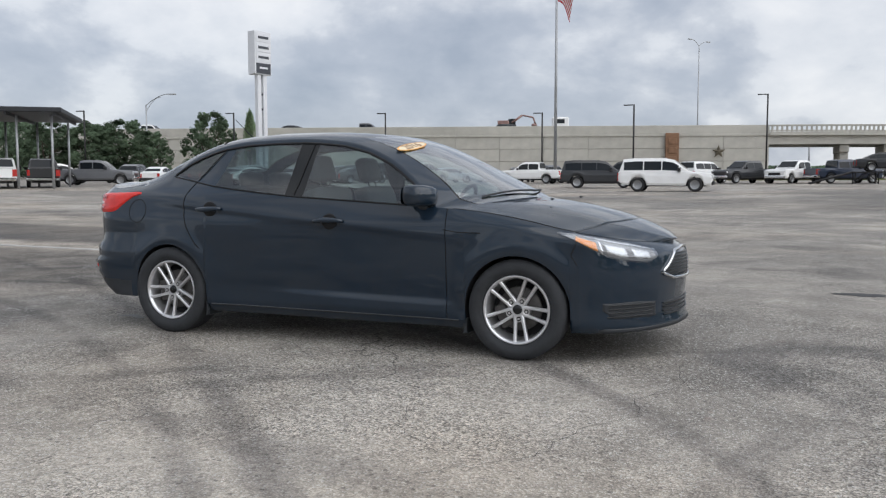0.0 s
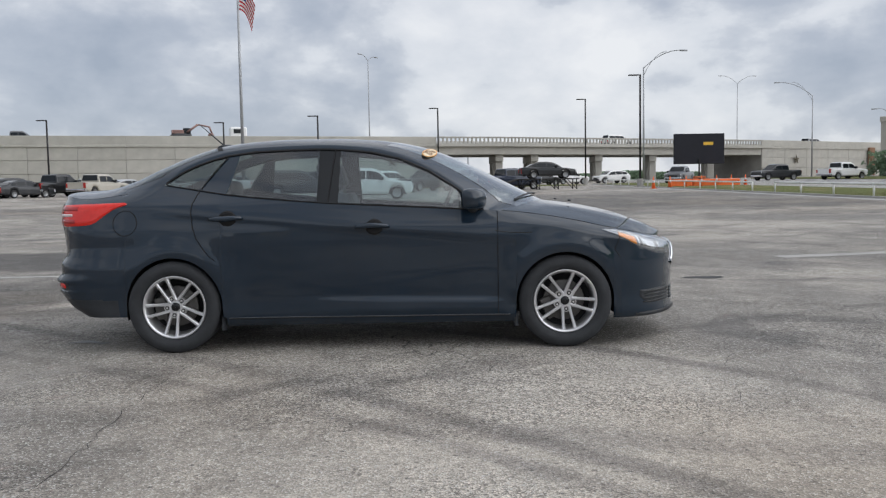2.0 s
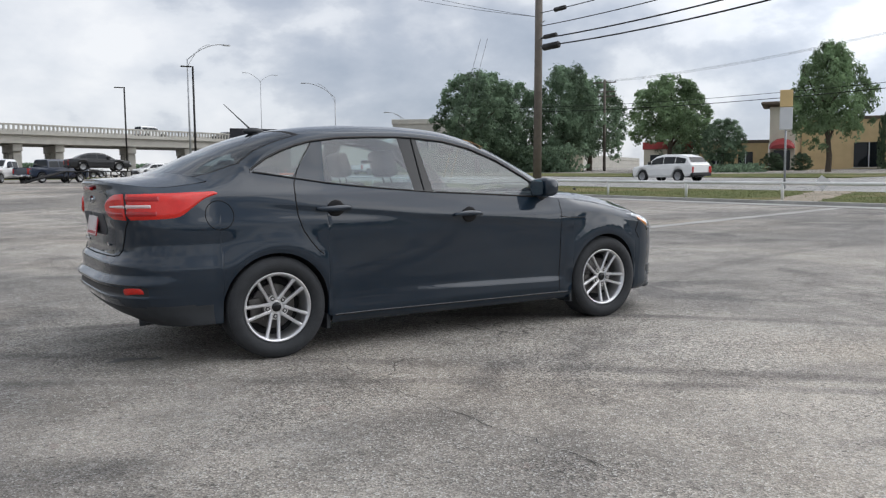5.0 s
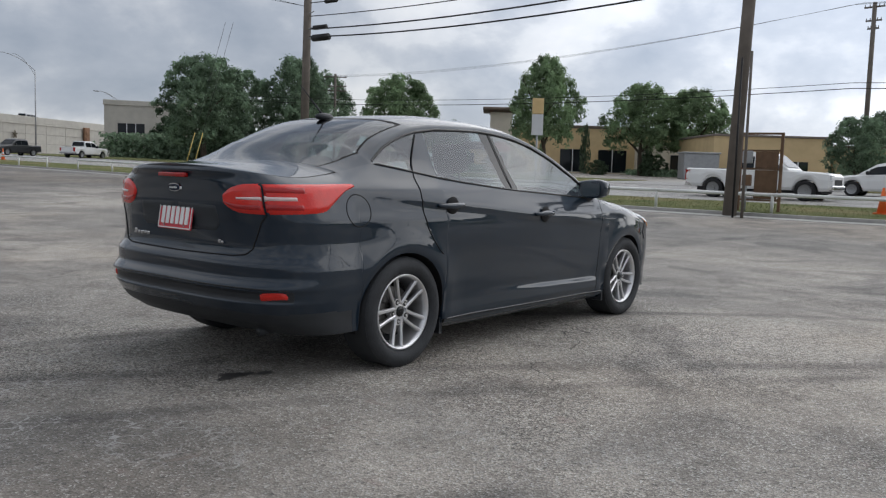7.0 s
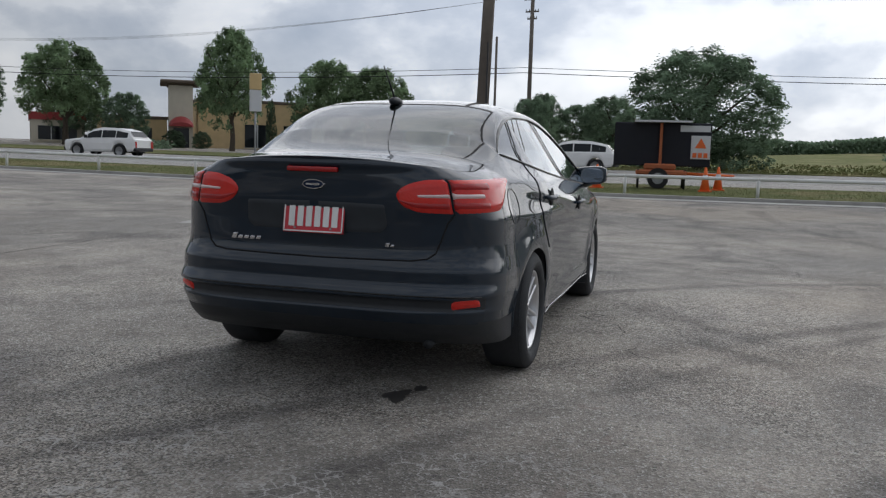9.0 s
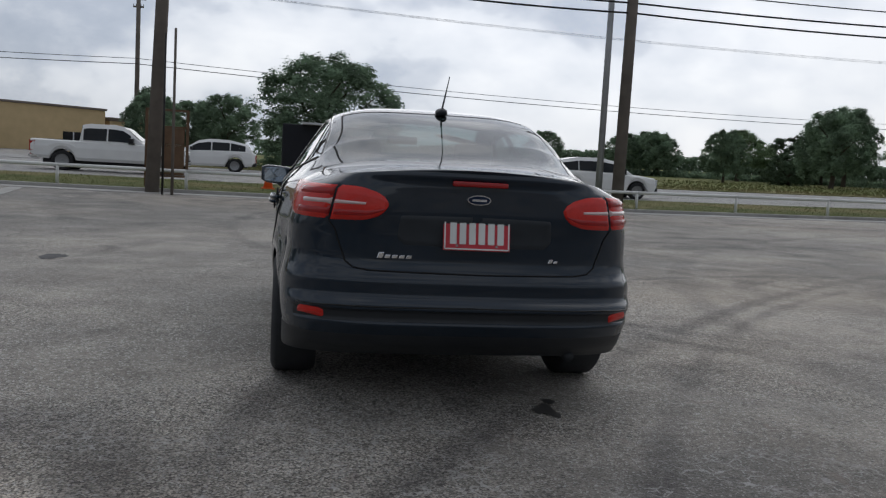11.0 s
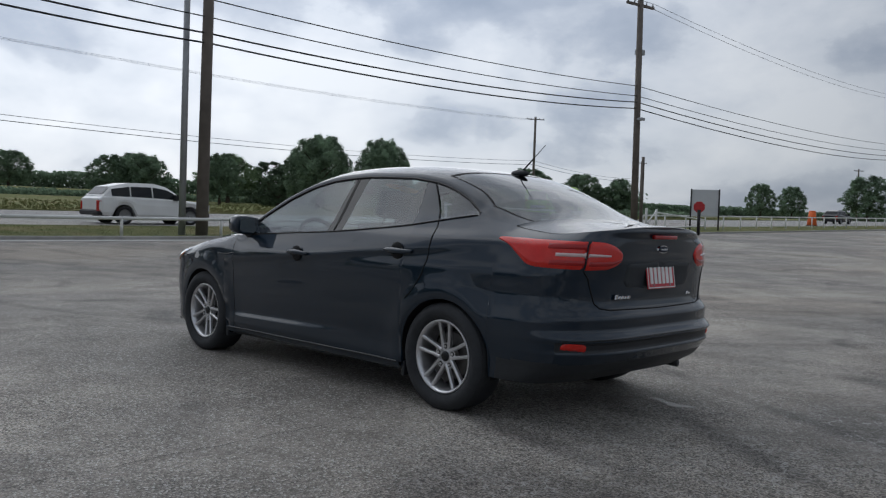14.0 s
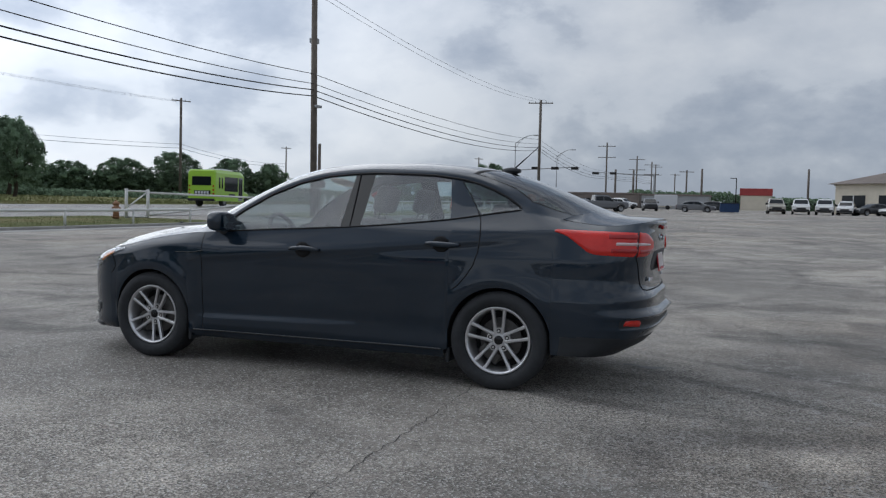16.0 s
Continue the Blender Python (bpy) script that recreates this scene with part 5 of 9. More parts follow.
# wheel: tyre, rim, ten paired spokes, hub, nuts, brake disc
def build_wheel(m):
    w = new("wheel")
    w.parent = sedan
    w.matrix_local = m
    w["label"] = "silver alloy wheel with five paired spokes"
    bm = bmesh.new()                                          # outer face towards +y
    T = 0.314
    prof = [(0.212, 0.020), (0.218, 0.040), (0.232, 0.056), (0.255, 0.066), (0.278, 0.064), (0.296, 0.054), (0.307, 0.044), (T - 0.002, 0.030), (T, 0.0), (T - 0.002, -0.07), (T, -0.105),
            (T - 0.002, -0.135), (0.305, -0.15), (0.285, -0.165), (0.25, -0.168), (0.212, -0.14)]
    prof = [(r, h - 0.01) for r, h in prof]
    revolve(bm, prof, "y", 72)
    part("tyre", bm, M_RUBBER, w, "worn black tyre", True)
    bm = bmesh.new()
    for k in range(72):                                       # shoulder tread blocks
        a = 2 * math.pi * (k + 0.5) / 72
        mm = pose(0, 0, 0, 0, -math.degrees(a), 0) @ Matrix.Translation((0.3125, 0.017, 0))
        add_box(bm, (-0.009, -0.022, -0.0085), (-0.0015, 0.012, 0.0085), m=mm)
    part("tread_block", bm, M_RUBBER, w)
    bm = bmesh.new()
    revolve(bm, [(0.186, -0.14), (0.190, 0.0), (0.196, 0.020), (0.205, 0.032), (0.213, 0.034), (0.216, 0.028), (0.214, 0.014)], "y", 64)
    part("rim", bm, M_ALLOY, w, "silver rim", True)
    for k in range(5):
        for sgn in (1, -1):
            bm = bmesh.new()
            rows = []
            for i in range(8):
                u = i / 7
                r = 0.040 + 0.163 * u
                off = sgn * (0.0215 + 0.0185 * u)
                hw = 0.0120 - 0.0022 * math.sin(math.pi * u)
                y = 0.004 + 0.020 * u ** 1.5
                rows.append([bm.verts.new((r, yy, off + zz)) for yy, zz in ((y - 0.022, -hw), (y - 0.003, -hw), (y + 0.003, -hw * 0.45), (y + 0.003, hw * 0.45), (y - 0.003, hw), (y - 0.022, hw))])
            for A, B in zip(rows, rows[1:]):
                for j in range(6):
                    bm.faces.new((A[j], A[(j + 1) % 6], B[(j + 1) % 6], B[j]))
            bm.faces.new(rows[0]); bm.faces.new(rows[-1])
            bmesh.ops.transform(bm, matrix=pose(0, 0, 0, 0, 72 * k, 0), verts=bm.verts[:])
            part("spoke", bm, M_ALLOY, w, "", False)
    bm = bmesh.new()
    revolve(bm, [(0.001, 0.0), (0.030, 0.0), (0.046, -0.001), (0.052, -0.008), (0.054, -0.03)], "y", 40)
    part("hub", bm, M_ALLOY, w, "", True)
    bm = bmesh.new()
    revolve(bm, [(0.001, 0.010), (0.022, 0.010), (0.029, 0.006), (0.030, -0.002)], "y", 32)
    part("centre_cap", bm, M_GLOSSTRIM, w, "dark centre cap", True)
    for k in range(5):
        a = math.radians(-72 * k)
        bm = bmesh.new()
        c = (0.058 * math.cos(a), 0, 0.058 * math.sin(a))
        add_tube(bm, (c[0], -0.03, c[2]), (c[0], 0.0015, c[2]), 0.0235, 0.0215, 16)
        part("nut_boss", bm, M_ALLOY, w)
        # black disc proud of the boss: the nut pocket's shade put in colour
        bm = bmesh.new()
        add_tube(bm, (c[0], -0.012, c[2]), (c[0], 0.0025, c[2]), 0.0150, 0.0145, 14)
        part("nut_well_shade", bm, M_SEAM, w, "black disc painted as the shaded wheel nut recess")
        bm = bmesh.new()
        add_tube(bm, (c[0], -0.012, c[2]), (c[0], 0.007, c[2]), 0.0095, 0.008, 6)
        part("wheel_nut", bm, M_ALLOY, w)
    bm = bmesh.new()
    revolve(bm, [(0.001, -0.055), (0.135, -0.055), (0.139, -0.058), (0.139, -0.078), (0.06, -0.08)], "y", 40)
    part("brake_disc", bm, M_DISC, w, "rusty brake disc", True)
    bm = bmesh.new()
    add_box(bm, (0.075, -0.085, -0.075), (0.155, -0.035, 0.075), 0.012, 2)
    part("brake_caliper", bm, M_DISC, w, "grey brake caliper", True)
    bm = bmesh.new()
    revolve(bm, [(0.001, -0.10), (0.185, -0.10)], "y", 24)
    part("wheel_back", bm, M_SEAM, w)
    return w


for hx, s, turn in ((AXLE, 1, 30), (AXLE, -1, 26), (-AXLE, 1, 54), (-AXLE, -1, 8)):
    build_wheel(Matrix.Translation((hx, s * 0.833, HUB)) @ pose(0, 0, 0, 0, turn, 0 if s > 0 else 180))

# interior
def seat(x, y, w, parent=sedan, name="car_seat"):
    bm = bmesh.new()
    add_box(bm, (x - 0.25, y - w / 2, 0.40), (x + 0.27, y + w / 2, 0.56), 0.05, 3)
    back = pose(x - 0.22, y, 0.50, 0, -17, 0)
    add_box(bm, (-0.07, -w / 2, 0), (0.07, w / 2, 0.58), 0.055, 3, back)
    o = part(name, bm, M_SEAT, parent, "dark grey cloth seat", True)
    return back


for y in (0.37, -0.37):
    m = seat(0.10, y, 0.50)
    bm = bmesh.new()
    add_box(bm, (-0.05, -0.13, 0.63), (0.05, 0.13, 0.82), 0.045, 3, m)
    for yy in (0.06, -0.06):
        add_tube(bm, m @ Vector((0, yy, 0.56)), m @ Vector((0, yy, 0.66)), 0.007)
    part("headrest", bm, M_SEAT, sedan, "dark grey headrest", True)
m = seat(-0.80, 0, 1.26)
for y in (0.42, -0.42, 0):
    bm = bmesh.new()
    add_box(bm, (-0.05, y - 0.12, 0.58), (0.05, y + 0.12, 0.70), 0.04, 3, m)
    part("headrest", bm, M_SEAT, sedan, "dark grey rear headrest", True)
bm = bmesh.new()
add_box(bm, (0.62, -0.72, 0.62), (1.18, 0.72, 0.93), 0.06, 3)
add_box(bm, (0.58, 0.18, 0.80), (0.80, 0.56, 1.0), 0.05, 3)
part("dashboard", bm, M_DASH, sedan, "black dashboard", True)
bm = bmesh.new()
rings = []
ms = pose(0.50, 0.37, 0.90, 0, -66, 0)
for k in range(32):
    a = 2 * math.pi * k / 32
    rings.append([bm.verts.new(ms @ Vector(((0.185 + 0.016 * math.cos(b)) * math.cos(a), (0.185 + 0.016 * math.cos(b)) * math.sin(a), 0.016 * math.sin(b)))) for b in [2 * math.pi * i / 8 for i in range(8)]])
for k in range(32):
    A, B = rings[k], rings[(k + 1) % 32]
    for i in range(8):
        bm.faces.new((A[i], A[(i + 1) % 8], B[(i + 1) % 8], B[i]))
add_box(bm, (-0.07, -0.17, -0.02), (0.04, 0.17, 0.01), 0.01, 1, ms)
part("steering_wheel", bm, M_DASH, sedan, "black steering wheel", True)
bm = bmesh.new()
add_box(bm, (-1.95, -0.55, 1.045), (-1.18, 0.55, 1.065), 0.005)
add_box(bm, (-1.2, -0.72, 0.24), (1.1, 0.72, 0.30), 0.01)
add_box(bm, (-1.25, -0.68, 0.3), (-1.1, 0.68, 1.05), 0.02)
part("parcel_shelf", bm, M_DASH, sedan, "dark parcel shelf and cabin floor")
for s in (1, -1):
    bm = bmesh.new()
    add_box(bm, (-0.93, s * 0.74, 0.30), (0.84, s * 0.80, 0.93), 0.02)
    part("door_lining", bm, M_DASH, sedan, "black door lining")
bm = bmesh.new()
add_box(bm, (0.42, -0.11, 1.285), (0.45, 0.11, 1.345), 0.02, 2)
part("rear_view_mirror", bm, M_DASH, sedan, "", True)

# orange year sticker at the top of the windscreen, on the passenger side
def screen_pt(xe, b):
    """A place on the windscreen by its edge x and the fraction across."""
    zt = table(xe, DLO_TOP) + 0.028
    y = skin(xe, zt).y
    k = table(xe, BOW)
    return Vector((xe + k * (1 - b * b), y * b, zt + (table(xe + k, CENTRE) - zt) * (1 - b ** table(xe, ROUND))))


def flip(p):
    return Vector((p.x, -p.y, p.z))


XS, BS = 0.262, 0.63
pp = flip(screen_pt(XS, BS))
down = (flip(screen_pt(XS + 0.04, BS)) - flip(screen_pt(XS - 0.04, BS))).normalized()
out_n = down.cross(flip(screen_pt(XS, BS + 0.06)) - flip(screen_pt(XS, BS - 0.06))).normalized()
if out_n.z < 0:
    out_n = -out_n
side = (-down).cross(out_n).normalized()
SM = Matrix((side, -down, out_n)).transposed().to_4x4()
SM.translation = pp + out_n * 0.004
for y0, y1 in ((-0.60, 0.02), (-0.08, 0.55)):                 # wipers lie along the foot of the screen
    pts = []
    for k in range(13):
        y = y0 + (y1 - y0) * k / 12
        p = screen_pt(0.765 - 0.05 * (k / 12) * (1 - k / 12), min(0.95, abs(y) / 0.80))
        pts.append((p.x + 0.095, y, p.z - 0.030))
    wire_part("wiper", pts, 0.007, M_TRIM, sedan)
bm = bmesh.new()
q = bmesh.ops.create_cone(bm, cap_ends=True, segments=32, radius1=1, radius2=1, depth=0.002)
for v in q["verts"]:
    v.co = Vector((v.co.x * 0.165, v.co.y * 0.046, v.co.z))
stick = part("year_sticker", bm, M_ORANGE, sedan, "cream oval year sticker with an orange rim")
stick.matrix_local = SM
bm = bmesh.new()
q = bmesh.ops.create_cone(bm, cap_ends=True, segments=32, radius1=1, radius2=1, depth=0.001)
for v in q["verts"]:
    v.co = Vector((v.co.x * 0.148, v.co.y * 0.037, v.co.z + 0.0015))
part("sticker_face", bm, M_CREAM, stick, "cream sticker face")
tc = bpy.data.curves.new("sticker_text", "FONT")
tc.body, tc.size, tc.align_x, tc.align_y, tc.extrude = "2016", 0.092, "CENTER", "CENTER", 0.0008
tc.materials.append(M_DIGIT)
tx = new("sticker_text", tc)
tx.parent = stick
tx.matrix_local = Matrix.Translation((0, 0, 0.003))


# ---- the rail fence, poles and wires along the road ----
M_PIPE = mat("white_pipe", (0.70, 0.70, 0.68), 0.5, 0, 0.12, 4, bump=0.1)
M_WOOD = mat("pole_wood", (0.150, 0.130, 0.112), 0.9, 0, 0.3, 3, bump=0.5, bump_scale=30)
M_GALV = mat("galvanised_steel", (0.36, 0.37, 0.38), 0.5, 0.5, 0.15, 5)
M_DKMETAL = mat("dark_bronze_metal", (0.022, 0.021, 0.021), 0.5, 0.3, 0.2, 5)
M_CABLE = mat("black_cable", (0.012, 0.012, 0.013), 0.7)
M_RUST = mat("rusty_panel", (0.17, 0.105, 0.065), 0.9, 0.1, 0.35, 4, bump=0.3, bump_scale=30)
M_CONC = mat("weathered_concrete", (0.40, 0.385, 0.345), 0.9, 0, 0.16, 0.9, bump=0.2, bump_scale=8, rnd=0.25)
# darker copy of the concrete: shade behind the panels put into the colour
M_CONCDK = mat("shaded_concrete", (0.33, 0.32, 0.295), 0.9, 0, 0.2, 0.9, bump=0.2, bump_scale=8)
M_BROWN = mat("brown_relief", (0.22, 0.125, 0.075), 0.9, 0, 0.3, 2, bump=0.5, bump_scale=6)


def gpos(x, y, lift=0.0):
    return Vector((x, y, ground_z(x, y) + lift))


def rail_fence(name, x, ys, label, z_rail=0.50):
    t = thing(name, pose(x, ys[0], ground_z(x, ys[0])), label, "fence")
    inv = t.matrix_world.inverted()
    for y in ys:
        p = gpos(x, y)
        tube_part("post", inv @ p, inv @ (p + Vector((0, 0, z_rail + 0.07))), 0.045, M_PIPE, t, n=10)
    for a, b in zip(ys, ys[1:]):
        p, q = gpos(x, a, z_rail + 0.07), gpos(x, b, z_rail + 0.07)
        tube_part("rail", inv @ p, inv @ q, 0.05, M_PIPE, t, n=10)
    return t


rail_fence("rail_fence", 18.9, [41.0, 37.5, 33.8, 30.0, 26.0, 22.0, 18.1, 14.29, 10.54, 7.0, 3.6, 0.3, -3.27, -6.62, -9.85, -13.2, -16.45, -19.8, -23.2], "low white pipe rail fence along the grass verge")
rail_fence("rail_fence", 18.9, [91, 87, 83, 79, 75, 71, 67, 63, 59, 55, 51.5, 48, 44.5], "low white pipe rail fence further along the verge")
rail_fence("rail_fence", 22.0, [-40 - 2.6 * k for k in range(26)], "low white rail fence past the entrance", 0.85)

# entrance gate of white pipe
gate = thing("pipe_gate", pose(22.9, -24.6, ground_z(22.9, -24.6)), "white pipe gate frame with long open gate arms", "gate")
for dx, dy in ((0.0, 0.5), (-0.25, -0.6)):
    tube_part("post", (dx, dy, 0), (dx, dy, 1.35), 0.07, M_PIPE, gate)
tube_part("brace", (0, 0.5, 0.5), (-0.25, -0.6, 1.25), 0.035, M_PIPE, gate)
for z in (0.12, 1.25):
    tube_part("bar", (0, 0.5, z), (-0.25, -0.6, z), 0.04, M_PIPE, gate)
tube_part("gate_arm", (-0.25, -0.6, 1.2), (-2.2, -7.4, 1.15), 0.045, M_PIPE, gate)
tube_part("gate_arm", (-0.25, -0.6, 0.2), (-2.0, -5.2, 0.75), 0.045, M_PIPE, gate)
gate2 = thing("pipe_gate", pose(20.7, -38.2, ground_z(20.7, -38.2)), "white pipe gate frame at the far side of the entrance", "gate")
for dx, dy in ((0.0, 0.0), (0.3, -1.6)):
    tube_part("post", (dx, dy, 0), (dx, dy, 1.35), 0.07, M_PIPE, gate2)
tube_part("brace", (0, 0, 0.4), (0.3, -1.6, 1.25), 0.035, M_PIPE, gate2)
tube_part("gate_arm", (0.3, -1.6, 1.15), (1.0, -9.0, 0.85), 0.045, M_PIPE, gate2)
tube_part("gate_arm", (0.3, -1.6, 0.25), (1.0, -9.0, 0.45), 0.045, M_PIPE, gate2)


def utility_pole(x, y, h, r, lean=(0, 0), material=M_WOOD, arms=(), label="tall weathered wooden utility pole", extra=None):
    t = thing("utility_pole", pose(x, y, ground_z(x, y)), label, "utility pole", "poles along the road")
    tube_part("pole_shaft", (0, 0, -0.2), (lean[0] * h, lean[1] * h, h), r, material, t, r * 0.80, 14)
    for z, half, ang in arms:
        c = Vector((lean[0] * z, lean[1] * z, z))
        d = Vector((math.cos(radians(ang)), math.sin(radians(ang)), 0))
        bm = bmesh.new()
        add_box(bm, (-half, -0.06, -0.07), (half, 0.06, 0.07), 0.01, m=Matrix.Translation(c) @ pose(0, 0, 0, 0, 0, ang))
        arm = part("crossarm", bm, material, t)
        for u in (-0.92, -0.45, 0.45, 0.92):
            p = c + d * half * u
            tube_part("insulator", p + Vector((0, 0, 0.07)), p + Vector((0, 0, 0.26)), 0.05, M_GALV, arm, 0.03, 8)
    return t


def fitting(t, z, dx, dy, r, length, label):
    """A closure hanging on the cable near a pole."""
    bm = bmesh.new()
    add_tube(bm, (dx, dy - length / 2, z), (dx, dy + length / 2, z), r, n=12)
    return part("cable_closure", bm, M_DKMETAL, t, label, True)


P1 = utility_pole(20.7, 24.7, 10.8, 0.195, (0.004, -0.012))
for z, dy, r, ln in ((8.22, -1.6, 0.10, 0.65), (7.16, -0.95, 0.10, 0.75), (6.72, -1.0, 0.15, 0.95)):
    fitting(P1, z - 0.37, 0.0, dy, r, ln, "black cable splice closure")
for z in (6.45, 6.85, 7.5):
    tube_part("bracket", (0, 0, z - 0.15), (0, -0.55, z), 0.025, M_GALV, P1, n=6)
utility_pole(17.75, 4.35, 9.6, 0.185, (0.006, -0.030), label="thick leaning wooden utility pole")
utility_pole(19.09, -9.28, 10.4, 0.19, (0.004, -0.010), label="dark wooden utility pole")
utility_pole(19.35, -8.75, 10.0, 0.11, (0.002, -0.002), M_GALV, label="grey steel pole beside a wooden pole")
P4 = utility_pole(20.9, -37.26, 13.0, 0.20, (0.004, 0.016), arms=((12.6, 1.1, 80),), label="wooden utility pole with crossarm and floodlight")
bm = bmesh.new()
add_box(bm, (0.2, -0.75, 10.0), (0.6, -0.25, 10.3), 0.05, 2)
part("floodlight", bm, M_GALV, P4, "grey floodlight")
tube_part("bracket", (0.15, 0, 10.25), (0.35, -0.5, 10.25), 0.03, M_GALV, P4)
bm = bmesh.new()
add_box(bm, (-0.5, 0.1, 6.2), (-0.2, 0.45, 6.35), 0.04, 2)
part("camera_box", bm, M_GALV, P4)
utility_pole(21.35, -38.7, 4.3, 0.11, label="short wooden service pole")
utility_pole(25.5, -110.3, 15.0, 0.22, arms=((14.6, 1.7, 10),), label="wooden utility pole with crossarm")
for x, y, h in ((30.9, -201.3, 16.2), (26.3, -222.2, 14.4), (24.7, -242.5, 14.2), (28.9, -292.4, 16.5), (20.8, -273.1, 12.4), (11.5, -193.5, 9.2)):
    utility_pole(x, y, h, 0.22, arms=((h - 0.9, 2.1, 10), (h - 3.6, 2.1, 10)) if h > 13 else ((h - 0.4, 1.6, 10),), label="distant wooden utility pole with crossarms")
for x, y, h in ((21.2, -152.2, 7.0), (18.0, -152.7, 6.9), (6.0, -153.8, 7.3), (-11.7, -153.8, 7.3)):
    utility_pole(x, y, h, 0.22, label="distant bare wooden pole")
utility_pole(79.0, -101.5, 15.0, 0.22, arms=((14.6, 1.5, 60),), label="wooden utility pole in the meadow")
utility_pole(79.6, 15.1, 16.2, 0.24, arms=((15.8, 0.9, 80), (14.6, 0.7, 80), (13.9, 0.5, 80)), label="wooden utility pole beside the shops")
utility_pole(17.0, 3.98, 4.1, 0.03, material=M_DKMETAL, label="thin dark service conduit beside the leaning pole")
utility_pole(17.0, 3.74, 4.25, 0.04, label="thin wooden service mast beside the leaning pole")
utility_pole(74.5, 79.0, 12.0, 0.2, arms=((11.6, 1.5, 130), (10.4, 1.5, 130), (9.8, 1.5, 130)), label="wooden utility pole with three crossarms")
utility_pole(100, -168, 12.5, 0.18, arms=((12.1, 1.3, 60),), label="distant wooden utility pole")
utility_pole(63, -200, 12.5, 0.18, arms=((12.1, 1.3, 60),), label="distant wooden utility pole")


def cable(name, p, q, sag, r, label, n=14):
    p, q = Vector(p), Vector(q)
    pts = []
    for k in range(n + 1):
        u = k / n
        c = p.lerp(q, u)
        c.z -= sag * 4 * u * (1 - u)
        pts.append(c)
    ob = wire_part(name, pts, r, M_CABLE, None)
    return tagged(ob, label, "cable", "cables along the road")


LINE = [((20.7, 24.4), (6.77, 7.1, 7.65, 8.22)), ((17.8, 4.1), (6.35, 6.7, 7.2, 7.75)), ((19.1, -9.4), (6.25, 6.55, 7.05, 7.6)), ((20.9, -37.0), (7.55, 7.9, 8.25, 8.8)),
        ((25.5, -110.0), (10.1, 10.5, 11.0, 11.6)), ((30.9, -201.0), (10.4, 10.8, 11.3, 12.0)), ((26.3, -222), (10.6, 11.0, 11.5, 12.2)), ((24.7, -242.3), (10.8, 11.2, 11.7, 12.4))]
for (pa, za), (pb, zb) in zip(LINE, LINE[1:]):
    for k, (a, b) in enumerate(zip(za, zb)):
        L = math.hypot(pa[0] - pb[0], pa[1] - pb[1])
        cable("cable", (*pa, a), (*pb, b), (0.010 + 0.004 * (3 - k) / 3) * L, 0.030 if k < 2 else 0.020, "black overhead cable between utility poles")
for u in (-0.9, 0.9):
    cable("cable", (20.9 + u * 0.2, -37.2 + u, 13.5), (25.5 + u, -110.3, 17.0), 1.1, 0.012, "thin overhead power line")
    cable("cable", (20.9 + u * 0.2, -37.2 + u, 13.5), (19.0, 40, 13.5), 1.2, 0.010, "thin overhead power line")
for z, z2, r in ((8.4, 8.6, 0.022), (8.0, 8.0, 0.030)):
    cable("cable", (62.0, 12.2, z), (79.0, -101.5, z2 + 1.9), 1.3, r, "black overhead cable across the meadow", 20)
    cable("cable", (62.0, 12.2, z), (62.0, 95, z2 + 2), 1.2, r, "black overhead cable before the shops", 20)
    cable("cable", (79.0, -101.5, z2 + 1.9), (100, -168, z2 + 3), 0.8, r, "black overhead cable across the meadow")
for u in (-0.9, 0, 0.9):
    cable("cable", (62.0 + 0.2 * u, 12.2 + u * 0.5, 14.0), (79.0 + u, -101.5, 16.9), 1.2, 0.010, "thin overhead power line", 18)
    cable("cable", (62.0 + 0.2 * u, 12.2 + u * 0.5, 14.0), (74.5 + u, 79, 13.2), 1.2, 0.010, "thin overhead power line", 18)
for u in (0, 0.9):
    cable("guy_wire", (20.7, 24.7, 8.1), (24.5 + 2 * u, 52 + 3 * u, 16.0), 0.3, 0.010, "thin steel guy wire to the pole")

# rusty sign frame beside the leaning pole
fr = thing("sign_frame", pose(19.7, 4.25, ground_z(19.7, 4.25), 0, 0, 6), "rusty steel sign frame with brown panels", "sign frame")
for y in (-0.56, 0.56):
    box_part("upright", (-0.04, y - 0.04, 0), (0.04, y + 0.04, 2.30), M_RUST, fr)
box_part("top_bar", (-0.04, -0.52, 2.24), (0.04, 0.52, 2.30), M_RUST, fr)
for z0, z1, y0, y1 in ((0.42, 1.24, -0.48, 0.14), (1.30, 1.76, -0.48, 0.14)):
    box_part("panel", (-0.03, y0, z0), (0.03, y1, z1), M_RUST, fr, "", 0.01)
for z in (0.38, 1.27, 1.79):
    box_part("cross_bar", (-0.035, -0.52, z - 0.025), (0.035, 0.52, z + 0.025), M_RUST, fr)
box_part("meter_box", (-0.16, 0.20, 1.42), (-0.04, 0.48, 1.78), M_GALV, fr, "pale grey meter box", 0.02)
box_part("meter_box", (-0.16, 0.20, 0.78), (-0.04, 0.46, 1.10), M_RUST, fr, "dark switch box", 0.02)
tube_part("conduit", (-0.1, 0.34, 0.0), (-0.1, 0.34, 0.80), 0.03, M_GALV, fr)

